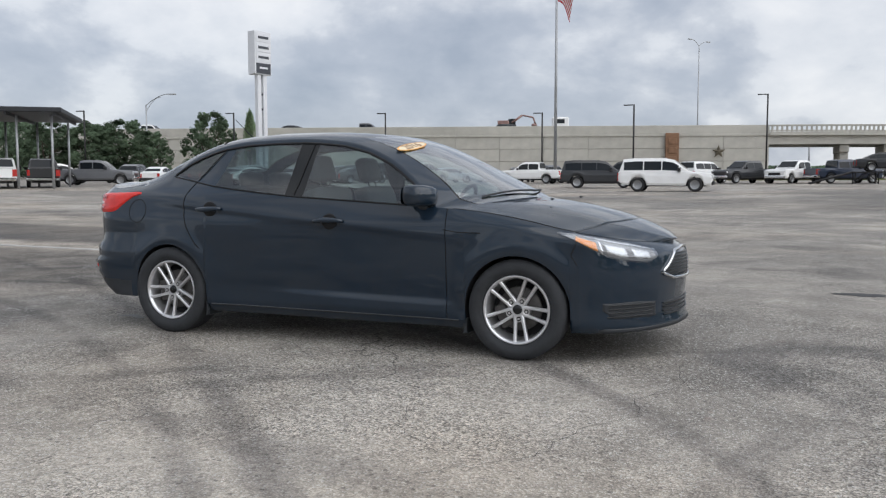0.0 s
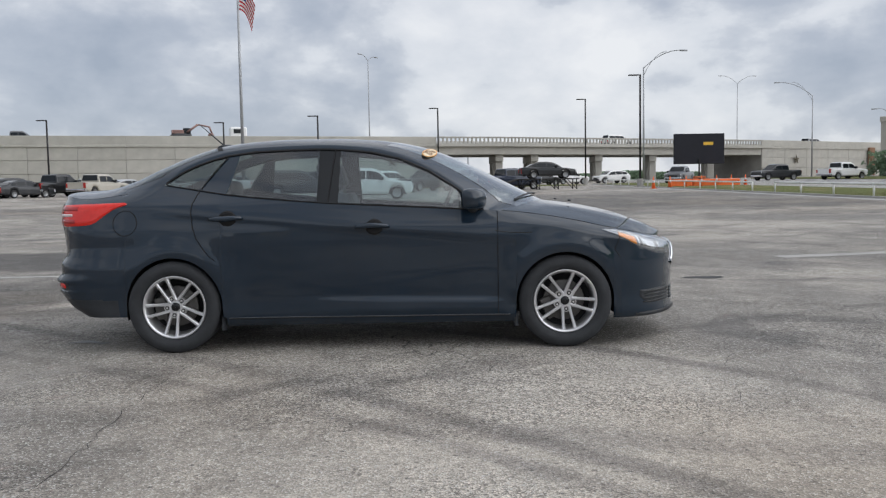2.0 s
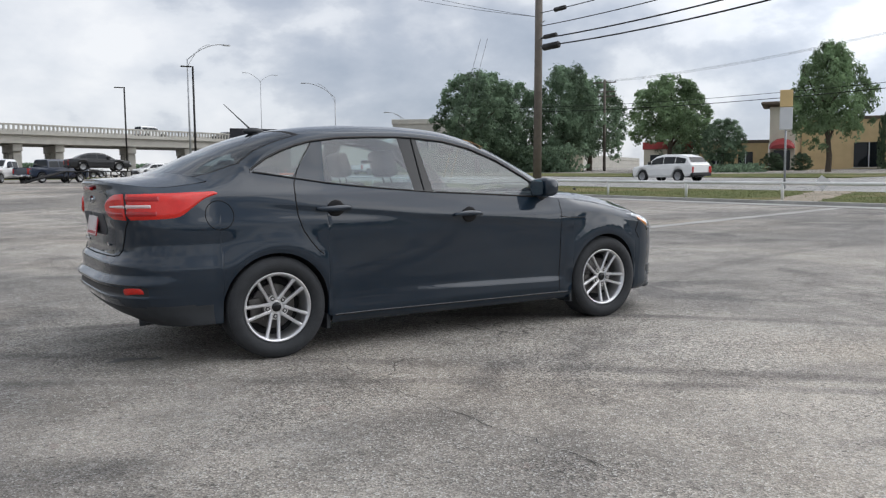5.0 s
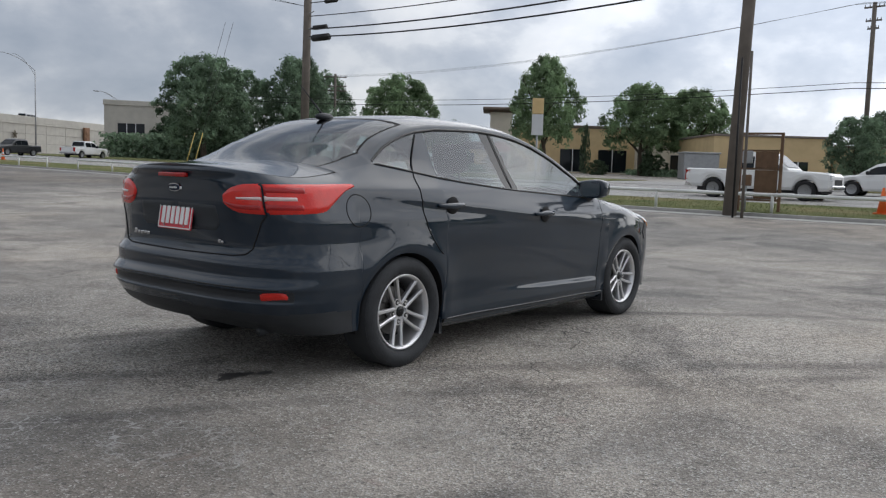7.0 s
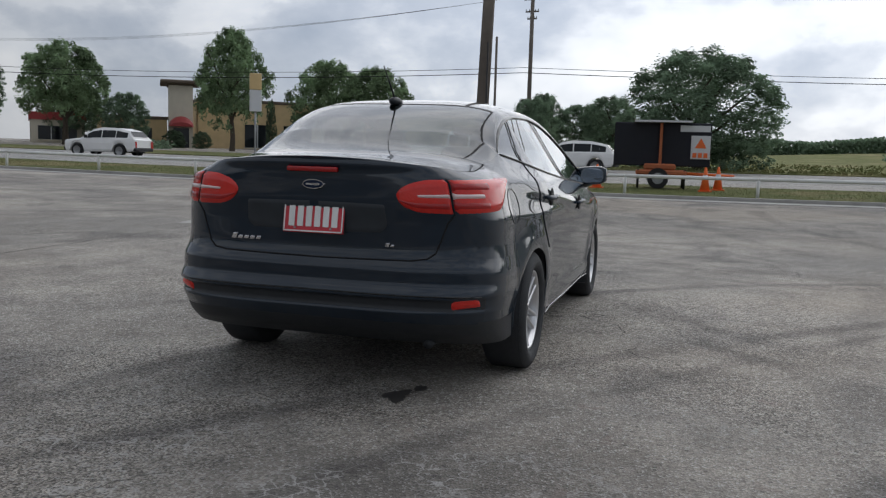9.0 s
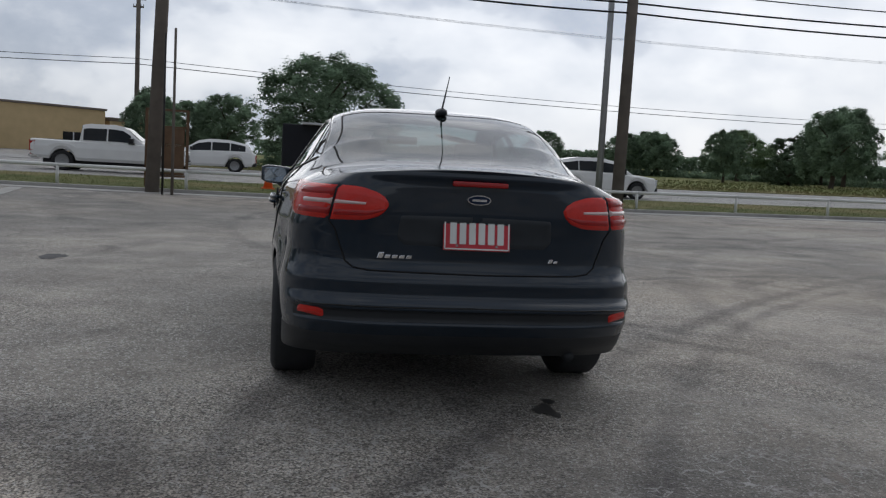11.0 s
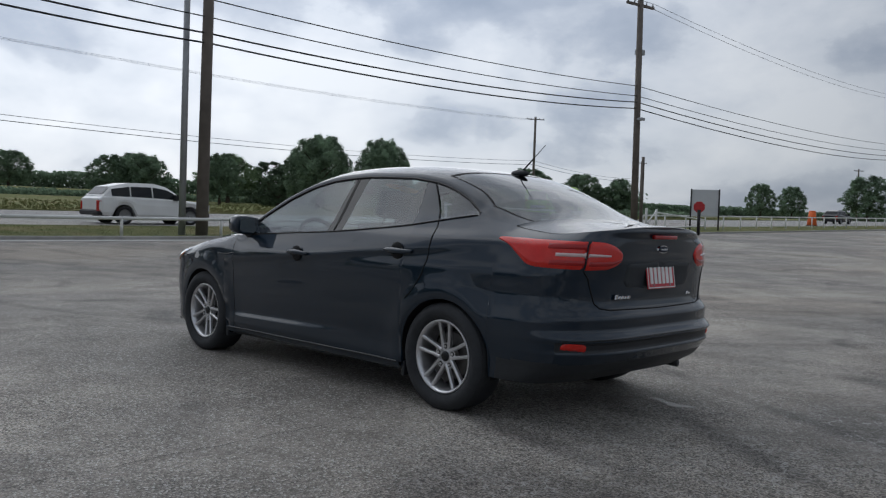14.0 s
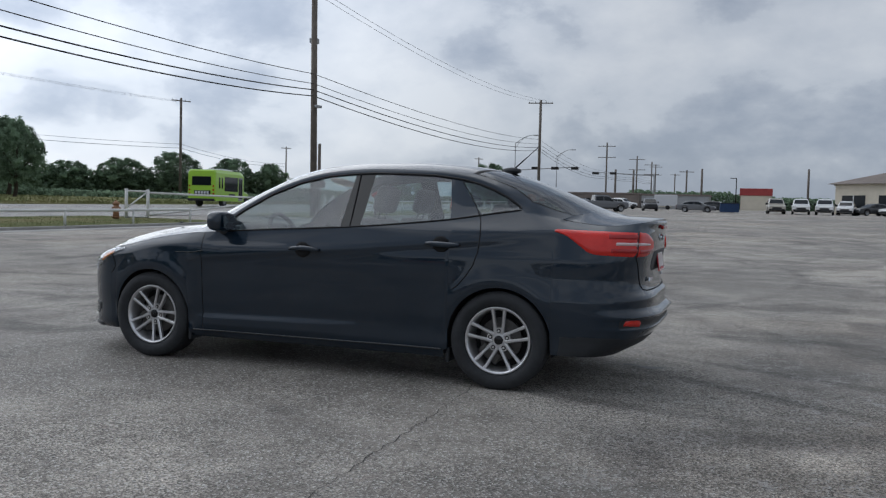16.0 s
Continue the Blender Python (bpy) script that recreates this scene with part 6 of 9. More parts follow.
# fire hydrant
hyd = thing("fire_hydrant", pose(22.4, -22.9, ground_z(22.4, -22.9) + 0.07), "small tan-brown fire hydrant on the verge", "hydrant")
M_HYD = mat("hydrant_paint", (0.30, 0.16, 0.085), 0.6, 0, 0.2, 10)
tube_part("barrel", (0, 0, 0), (0, 0, 0.62), 0.13, M_HYD, hyd, 0.11, 14)
bm = bmesh.new()
add_ball(bm, (0, 0, 0.64), 0.15, 2, (1, 1, 0.7))
part("bonnet_cap", bm, M_HYD, hyd, "", True)
tube_part("outlet", (0, -0.2, 0.45), (0, 0.2, 0.45), 0.065, M_HYD, hyd)
tube_part("flange", (0, 0, 0.06), (0, 0, 0.10), 0.19, M_HYD, hyd, n=14)
tube_part("top_nut", (0, 0, 0.72), (0, 0, 0.80), 0.04, M_HYD, hyd, n=6)


def street_lamp(x, y, h, arm, ang, label, double=False, lot=False):
    """A lamp post: flat head on a short arm for the lot, a curved truss arm for the road."""
    t = thing("street_lamp", pose(x, y, ground_z(x, y), 0, 0, ang), label, "street lamp", "lot lamps" if lot else "road lamps")
    tube_part("pole_shaft", (0, 0, 0), (0, 0, h), 0.10 if lot else 0.13, M_DKMETAL if lot else M_GALV, t, 0.085 if lot else 0.07, 10)
    if lot:
        bm = bmesh.new()
        add_tube(bm, (0, 0, 0), (0, 0, 0.75), 0.28, n=14)
        part("base", bm, M_KERB, t, "concrete base")
        box_part("lamp_head", (0.15, -0.17, h - 0.10), (1.05, 0.17, h + 0.0), M_DKMETAL, t, "flat dark lamp head", 0.03)
        tube_part("arm", (0, 0, h - 0.05), (0.2, 0, h - 0.05), 0.05, M_DKMETAL, t)
    else:
        for s in ((1, -1) if double else (1,)):
            pts = [(s * arm * u, 0, h - 0.1 + 1.6 * (1 - (1 - u) ** 2) * (arm / 3.5)) for u in [k / 10 for k in range(11)]]
            a = wire_part("arm", pts, 0.05, M_GALV, t)
            if not double:
                wire_part("strut", [(s * arm * 0.62 * u, 0, h - 0.9 + 2.1 * (1 - (1 - u) ** 2) * (arm / 3.5)) for u in [k / 8 for k in range(9)]], 0.035, M_GALV, t)
            bm = bmesh.new()
            z = h - 0.1 + 1.6 * arm / 3.5
            add_box(bm, (s * arm - 0.1, -0.13, z - 0.12), (s * arm + s * 0.75, 0.13, z + 0.05), 0.04, 2) if s > 0 else add_box(bm, (s * arm - 0.75, -0.13, z - 0.12), (s * arm + 0.1, 0.13, z + 0.05), 0.04, 2)
            part("lamp_head", bm, M_GALV, t, "grey cobra lamp head", True)
    return t


for x, y, top in ((18.0, 70.0, 10.9), (17.1, 94.4, 11.3), (-0.3, 92.7, 10.4), (-12.8, 82.8, 8.9), (-24.3, 89.0, 8.9), (-41.0, 82.3, 8.9), (-56.7, 75.1, 8.9), (-69.8, 65.9, 8.9)):
    street_lamp(x, y, top - ground_z(x, y), 1, 180, "dark bronze lot lamp with a flat head", lot=True)
for x, y, h, arm, ang, dbl in ((22.6, 88.5, 12.9, 4.4, 10, False), (71.6, 201.6, 23.2, 4.2, 10, True), (59.7, 131.3, 13.0, 5.2, 170, False), (70.2, 125.1, 9.0, 3.0, 160, False),
                               (-12.0, 134.8, 20.5, 2.0, 60, True), (-70.4, 76.3, 9.0, 3.0, 20, False), (33.0, -125, 10, 3.0, 180, False), (34, -160, 10, 3.0, 180, False)):
    street_lamp(x, y, h, arm, ang, "tall grey road lamp with curved arm", dbl)

street_lamp(0.1, -154.0, 5.7, 1, 0, "small dark lot lamp far off", lot=True)

# ---- the flag pole and the dealer sign ----
FX, FY = -18.4, 73.0
fp = thing("flagpole", pose(FX, FY, ground_z(FX, FY)), "tall grey flagpole flying a striped flag", "flagpole")
tube_part("pole_shaft", (0, 0, 0), (0, 0, 21.5), 0.17, M_GALV, fp, 0.09, 12)
tube_part("base_collar", (0, 0, 0), (0, 0, 0.5), 0.3, M_GALV, fp, n=14)
M_FLAGR = mat("flag_red", (0.42, 0.04, 0.05), 0.8, 0, 0.1, 3)
M_FLAGW = mat("flag_white", (0.62, 0.60, 0.60), 0.8, 0, 0.1, 3)
M_FLAGB = mat("flag_blue", (0.035, 0.045, 0.14), 0.8, 0, 0.1, 3)


def flag_pt(u, v):
    """Cloth hanging half furled from the pole: u outwards, v down."""
    w = 0.30 * math.sin(5.2 * u + 1.6 * v) * u
    return (0.12 + 1.55 * u * (1 - 0.35 * v * u), w + 0.25 * u * v, 19.2 - 2.3 * v - 1.7 * u * u - 0.3 * u)


for k in range(13):
    v0, v1 = k / 13, (k + 1) / 13
    verts, faces = [], []
    u0 = 0.42 if k < 7 else 0.0
    for i in range(13):
        u = u0 + (1 - u0) * i / 12
        verts += [flag_pt(u, v0), flag_pt(u, v1)]
    faces = [(2 * i, 2 * i + 2, 2 * i + 3, 2 * i + 1) for i in range(12)]
    mesh_ob("flag_stripe", verts, faces, M_FLAGR if k % 2 == 0 else M_FLAGW, fp, True)
verts = []
for i in range(9):
    for j in range(7):
        verts.append(flag_pt(0.42 * i / 8, 7 / 13 * j / 6))
mesh_ob("flag_canton", verts, [(i * 7 + j, (i + 1) * 7 + j, (i + 1) * 7 + j + 1, i * 7 + j + 1) for i in range(8) for j in range(6)], M_FLAGB, fp, True)

M_SIGNW = mat("sign_white", (0.62, 0.63, 0.65), 0.35, 0, 0.06, 2)
M_SIGND = mat("sign_dark", (0.035, 0.04, 0.05), 0.35, 0, 0.1, 2)
sg = thing("dealer_sign", pose(-51.0, 72.3, ground_z(-51.0, 72.3), 0, 0, 76), "tall white dealer pylon sign with dark panel", "pylon sign")
for x in (-0.40, 0.40):
    box_part("pylon_leg", (x - 0.26, -0.25, 0), (x + 0.26, 0.25, 11.6), M_SIGNW, sg, "", 0.03)
for z in (7.6, 9.2):
    box_part("leg_tie", (-0.16, -0.15, z), (0.16, 0.15, z + 0.25), M_SIGND, sg)
box_part("sign_cabinet", (-1.15, -0.45, 11.4), (1.15, 0.70, 16.0), M_SIGNW, sg, "white sign cabinet", 0.05)
for k in range(3):
    z = 12.75 + 1.05 * k
    box_part("sign_panel", (-0.98, -0.50, z), (0.98, -0.44, z + 0.92), M_SIGNW, sg, "white sign panel", 0.01)
    box_part("letter_bar", (-0.72, -0.53, z + 0.33), (0.72, -0.49, z + 0.60), M_SIGND, sg, "dark lettering bar")
box_part("sign_panel", (-1.0, -0.50, 11.5), (1.0, -0.44, 12.6), M_SIGND, sg, "dark lower sign panel", 0.01)
box_part("letter_bar", (-0.55, -0.53, 12.0), (0.55, -0.49, 12.2), M_SIGNW, sg, "pale lettering bar")

# ---- open canopy over trucks ----
M_CANOPY = mat("dark_canopy_roof", (0.028, 0.030, 0.034), 0.5, 0.3, 0.2, 1)
cn = thing("canopy", pose(-39.7, 33.6, ground_z(-44, 32), 0, 0, 38.8), "large dark flat canopy on thin steel posts", "canopy")
bm = bmesh.new()
add_box(bm, (-26, -1.0, 4.62), (0.7, 9.1, 4.92), 0.04)
part("canopy_roof", bm, M_CANOPY, cn, "dark metal canopy roof")
for k in range(10):
    bm = bmesh.new()
    add_box(bm, (0.2 - 2.7 * k, -0.8, 4.44), (0.32 - 2.7 * k, 8.9, 4.62))
    part("roof_beam", bm, M_CANOPY, cn)
for k in range(7):
    for y in (0.0, 7.07):
        tube_part("canopy_post", (-1.98 * k, y + 0.00 * k, -0.2), (-1.98 * k, y + 0.00 * k, 4.5), 0.075, M_GALV, cn, n=10)

# ---- the overpass: walls of panels, bridge on piers ----
AXIS = [(-190, 57.5), (-160, 66), (-102, 84), (-41, 104), (-0.8, 117.7), (9, 121), (56.4, 144.3), (110, 177), (180, 222), (300, 300)]
DECK, TOPZ = 7.45, 8.6


def axis_run(i):
    (x0, y0), (x1, y1) = AXIS[i], AXIS[i + 1]
    return Vector((x0, y0, 0)), Vector((x1, y1, 0))


PANEL_ME = {}


def overpass_wall(name, runs, label):
    t = thing(name, pose(*AXIS[runs[0]], 0), label, "retaining wall")
    t["kind"] = "structure"
    inv = t.matrix_world.inverted()
    for i in runs:
        a, b = axis_run(i)
        d = (b - a)
        L = d.length
        ang = math.degrees(math.atan2(d.y, d.x))
        n = max(1, round(L / 6.0))
        w = L / n
        m = Matrix.Translation(inv @ a) @ pose(0, 0, 0, 0, 0, ang)
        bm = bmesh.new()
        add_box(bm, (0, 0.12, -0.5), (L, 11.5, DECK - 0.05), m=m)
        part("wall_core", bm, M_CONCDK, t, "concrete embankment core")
        bm = bmesh.new()
        add_box(bm, (0, -0.22, DECK - 0.32), (L, 0.3, DECK + 0.02), 0.03, m=m)
        part("coping", bm, M_CONC, t, "projecting concrete coping")
        bm = bmesh.new()
        add_box(bm, (0, -0.05, DECK + 0.02), (L, 0.3, TOPZ), 0.04, m=m)
        part("barrier", bm, M_CONC, t, "solid concrete traffic barrier")
        bm = bmesh.new()
        add_box(bm, (0, 11.2, DECK - 0.05), (L, 11.5, TOPZ), m=m)
        part("barrier", bm, M_CONC, t, "far concrete traffic barrier")
        for c in range(4):
            key = (round(w, 3), c)
            if key not in PANEL_ME:
                bm = bmesh.new()
                add_box(bm, (0.02, -0.06, 0.02), (w - 0.02, 0.12, 1.70), 0.03)
                me = bpy.data.meshes.new("panel")
                bm.to_mesh(me)
                bm.free()
                me.materials.append(M_CONC)
                PANEL_ME[key] = me
            for k in range(n):
                ob = new("panel", PANEL_ME[key])
                ob.parent = t
                ob.matrix_local = m @ Matrix.Translation((w * k, 0, 0.30 + 1.72 * c))
    return t


W1 = overpass_wall("wall_overpass_1", [0, 1, 2, 3], "long pale concrete overpass retaining wall")
W2 = overpass_wall("wall_overpass_2", [6, 7, 8], "pale concrete overpass retaining wall past the bridge")


def star(t, x, y, z, ang, r, label):
    """A five-pointed relief star on a wall."""
    v = [(0, -0.25, 0)]
    for k in range(10):
        a = math.pi / 2 + math.pi * k / 5
        q = r if k % 2 == 0 else r * 0.4
        v.append((q * math.cos(a), 0.0, q * math.sin(a)))
    ob = mesh_ob("star_relief", v, [(0, 1 + k, 1 + (k + 1) % 10) for k in range(10)], M_BROWNDK, t, False, label)
    ob.matrix_local = t.matrix_world.inverted() @ pose(x, y, z, 0, 0, ang)


M_BROWNDK = mat("dark_relief", (0.10, 0.085, 0.06), 0.8, 0, 0.2, 3)
star(W1, -7.1, 115.2, 5.0, 18, 0.95, "dark relief star on the wall")
star(W2, 64.4, 148.8, 5.2, 32, 0.95, "dark relief star on the wall")
for t, x, y, ang in ((W1, -13.0, 113.2, 18), (W2, 83.8, 160.6, 32)):
    bm = bmesh.new()
    add_box(bm, (-0.9, -0.35, 0.3), (0.9, 0.1, DECK + 0.1), 0.06)
    for k in range(5):
        add_box(bm, (-0.6, -0.46, 1.0 + 1.25 * k), (0.6, -0.3, 1.9 + 1.25 * k), 0.1)
    ob = part("pilaster", bm, M_BROWN, t, "brown textured pilaster")
    ob.matrix_local = t.matrix_world.inverted() @ pose(x, y, 0, 0, 0, ang)

br = thing("bridge", pose(-0.8, 117.7, 0), "concrete highway bridge on square piers with open railing", "bridge")
br["kind"] = "structure"
inv = br.matrix_world.inverted()
bal = bmesh.new()
add_box(bal, (-0.12, -0.1, 0.0), (0.12, 0.1, 0.75), 0.02)
bal_me = bpy.data.meshes.new("baluster")
bal.to_mesh(bal_me)
bal.free()
bal_me.materials.append(M_CONC)
for i in (4, 5):
    a, b = axis_run(i)
    d = b - a
    L = d.length
    m = Matrix.Translation(inv @ a) @ pose(0, 0, 0, 0, 0, math.degrees(math.atan2(d.y, d.x)))
    for nm, p, q, mm in (("deck_slab", (0, -0.5, DECK - 0.3), (L, 12, DECK), M_CONC), ("kerb_beam", (0, -0.45, DECK), (L, -0.05, DECK + 0.2), M_CONC), ("top_rail", (0, -0.45, TOPZ - 0.22), (L, -0.1, TOPZ), M_CONC),
                         ("top_rail", (0, 11.6, TOPZ - 0.22), (L, 12, TOPZ), M_CONC)):
        bm = bmesh.new()
        add_box(bm, p, q, 0.02, m=m)
        part(nm, bm, mm, br)
    for k in range(6):
        bm = bmesh.new()
        y = 0.1 + 2.2 * k
        add_box(bm, (0, y, DECK - 1.45), (L, y + 0.55, DECK - 0.3), m=m)
        part("girder", bm, M_CONC, br, "long concrete girder")
    n = int(L / 0.62)
    for k in range(n):
        ob = new("baluster", bal_me)
        ob.parent = br
        ob.matrix_local = m @ Matrix.Translation((0.3 + L / n * k, -0.27, DECK + 0.2 - 0.02))
for px, py, skew in ((8.6, 121.8, 2), (14.2, 124.6, 1), (25.0, 129.8, -5), (34.8, 134.6, -8), (46.0, 139.8, -11)):
    m = inv @ pose(px, py, 0, 0, 0, skew)
    bm = bmesh.new()
    add_box(bm, (-0.6, -0.2, DECK - 2.5), (0.6, 11.5, DECK - 1.45), 0.05, m=m)
    part("pier_cap", bm, M_CONC, br, "concrete pier cap")
    for y in (0.9, 5.6, 10.3):
        bm = bmesh.new()
        add_box(bm, (-0.55, y - 0.55, 0.5), (0.55, y + 0.55, DECK - 2.5), 0.08, m=m)
        part("pier", bm, M_CONC, br, "square concrete pier")


# ---- trees: trunk, limbs and a crown of many small leaves ----
M_BARK = mat("tree_bark", (0.085, 0.068, 0.052), 0.95, 0, 0.3, 4, bump=0.6, bump_scale=12)


def leaf_mat(name, a, b):
    m, nt, bs, vec = nodes_mat(name)
    geo = nt.nodes.new("ShaderNodeNewGeometry")
    col = n_mix(nt, geo.outputs["Random Per Island"], a, b)
    col = n_mix(nt, 1.0, col, n_range(nt, n_noise(nt, vec, 5.0, 3), 0.35, 0.65, 0.6, 1.4), "MULTIPLY")
    nt.nodes.remove(bs)                                       # thin leaves: half reflect, half glow through
    df, tl = nt.nodes.new("ShaderNodeBsdfDiffuse"), nt.nodes.new("ShaderNodeBsdfTranslucent")
    mx = nt.nodes.new("ShaderNodeMixShader")
    mx.inputs[0].default_value = 0.46
    nt.links.new(col, df.inputs[0])
    nt.links.new(col, tl.inputs[0])
    nt.links.new(df.outputs[0], mx.inputs[1])
    nt.links.new(tl.outputs[0], mx.inputs[2])
    nt.links.new(mx.outputs[0], nt.nodes["Material Output"].inputs["Surface"])
    return m


M_LEAF = leaf_mat("oak_leaves", (0.172, 0.240, 0.162), (0.220, 0.298, 0.198))
M_LEAF3 = leaf_mat("cedar_leaves", (0.104, 0.146, 0.096), (0.134, 0.182, 0.114))
M_LEAF2 = leaf_mat("elm_leaves", (0.190, 0.268, 0.150), (0.240, 0.325, 0.182))


def crown_mesh(name, seed, lobes, leaves, size, material, tall=1.0, base=0.28):
    """A crown one unit wide and high: boughs on a tapering outline, each bearing clumps of leaves."""
    rnd = random.Random(seed)
    wide = base + 0.36 * (1 - base)                           # the height at which the crown is widest

    def reach(z):
        if z < wide:
            return 0.36 + 0.12 * (z - base) / (wide - base)
        u = (z - wide) / (1 - wide)
        return 0.48 * ((1 - u ** 2.2) ** 0.5 * (1 - tall * 0.42 * u))

    clumps = []
    for k in range(lobes):
        z = base + (0.97 - base) * ((k + rnd.random()) / lobes) ** 0.9
        a = 2.39996 * k + rnd.uniform(-0.5, 0.5)
        br = rnd.uniform(0.085, 0.135) * (1.12 - 0.45 * max(0.0, (z - 0.5) / 0.5))
        r = max(reach(z) * rnd.uniform(0.90, 1.06) - br, 0.0)
        z = min(z, 1.0 - br * 0.8)
        c = Vector((r * math.cos(a), r * math.sin(a), z))
        for _ in range(15):
            d = Vector((rnd.gauss(0, 1) + 0.7 * math.cos(a), rnd.gauss(0, 1) + 0.7 * math.sin(a), rnd.gauss(0.35, 1))).normalized()
            clumps.append((c + d * br * rnd.uniform(0.55, 1.0), d, rnd.uniform(0.026, 0.052)))
    for _ in range(lobes * 5):                                # leaves within, round the limbs
        z = base + 0.06 + (0.80 - base) * rnd.random()
        a, r = rnd.uniform(0, 6.28), reach(z) * 0.62 * rnd.random() ** 0.5
        d = Vector((math.cos(a), math.sin(a), 0.3)).normalized()
        clumps.append((Vector((r * math.cos(a), r * math.sin(a), z)), d, rnd.uniform(0.045, 0.075)))
    v, f = [], []
    for _ in range(leaves):
        c0, d0, br = clumps[rnd.randrange(len(clumps))]
        d = Vector((rnd.gauss(0, 1), rnd.gauss(0, 1), rnd.gauss(0, 0.8))).normalized()
        c = c0 + d * br * rnd.random() ** 0.45
        n = (d0 * 0.8 + d * 0.5 + Vector((rnd.gauss(0, 0.45), rnd.gauss(0, 0.45), rnd.gauss(0.40, 0.45)))).normalized()
        u = n.orthogonal().normalized()
        w = n.cross(u)
        a = rnd.uniform(0, 6.28)
        u, w = u * math.cos(a) + w * math.sin(a), w * math.cos(a) - u * math.sin(a)
        s = size * rnd.uniform(0.6, 1.4)
        i = len(v)
        v += [c - u * s, c + w * s * 0.55 + n * s * 0.12, c + u * s, c - w * s * 0.55 + n * s * 0.12]
        f += [(i, i + 1, i + 2, i + 3)]
    me = bpy.data.meshes.new(name)
    me.from_pydata([tuple(p) for p in v], [], f)
    me.materials.append(material)
    return me


def trunk_mesh(name, seed, top=0.5):
    rnd = random.Random(seed)
    bm = bmesh.new()
    p = Vector((0, 0, -0.02))
    r = 0.034
    joints = [p]
    for k in range(4):
        q = p + Vector((rnd.uniform(-0.02, 0.02), rnd.uniform(-0.02, 0.02), top / 4 + 0.01))
        add_tube(bm, p, q, r, r * 0.8, 8)
        p, r = q, r * 0.8
        joints.append(p)
    for k in range(7):
        s = joints[2 + k % 3]
        a = 2 * math.pi * k / 7 + rnd.uniform(-0.3, 0.3)
        m1 = s + Vector((0.14 * math.cos(a), 0.14 * math.sin(a), rnd.uniform(0.10, 0.18)))
        e = m1 + Vector((0.13 * math.cos(a + 0.4), 0.13 * math.sin(a + 0.4), rnd.uniform(0.08, 0.2)))
        add_tube(bm, s, m1, 0.014, 0.009, 6)
        add_tube(bm, m1, e, 0.009, 0.003, 5)
    me = bpy.data.meshes.new(name)
    bm.to_mesh(me)
    bm.free()
    me.materials.append(M_BARK)
    return me


KINDS = {"oak": [(crown_mesh("crown", 11 + k, 44, 24000, 0.0135, M_LEAF, 0.5, 0.17), trunk_mesh("trunk", 31 + k)) for k in range(3)],
         "elm": [(crown_mesh("crown", 21 + k, 44, 22000, 0.0135, M_LEAF2, 1.25, 0.28), trunk_mesh("trunk", 41 + k)) for k in range(2)],
         "bush": [(crown_mesh("crown", 51 + k, 30, 13000, 0.0185, M_LEAF3, 0.5, -0.04), trunk_mesh("trunk", 61 + k)) for k in range(2)]}
KINDS["street"] = [(crown_mesh("crown", 81 + k, 44, 21000, 0.0140, M_LEAF2, 0.7, 0.31), trunk_mesh("trunk", 81 + k)) for k in range(2)]
KINDS["dome"] = [(crown_mesh("crown", 71, 64, 42000, 0.0105, M_LEAF, 0.15, 0.02), trunk_mesh("trunk", 71))] * 3
tree_rnd = random.Random(5)


def tree(x, y, width, height, kind="oak", label="broad dark green oak tree"):
    crown, trunk = KINDS[kind][tree_rnd.randrange(len(KINDS[kind]))]
    t = thing("tree", Matrix.LocRotScale((x, y, ground_z(x, y)), Euler((0, 0, tree_rnd.uniform(0, 6.28))), (width * 1.12, width * 1.12, height * 1.02)), label, "tree", "trees round the lot")
    for nm, me in (("trunk", trunk), ("crown", crown)):
        ob = new(nm, me)
        ob.parent = t
    return t


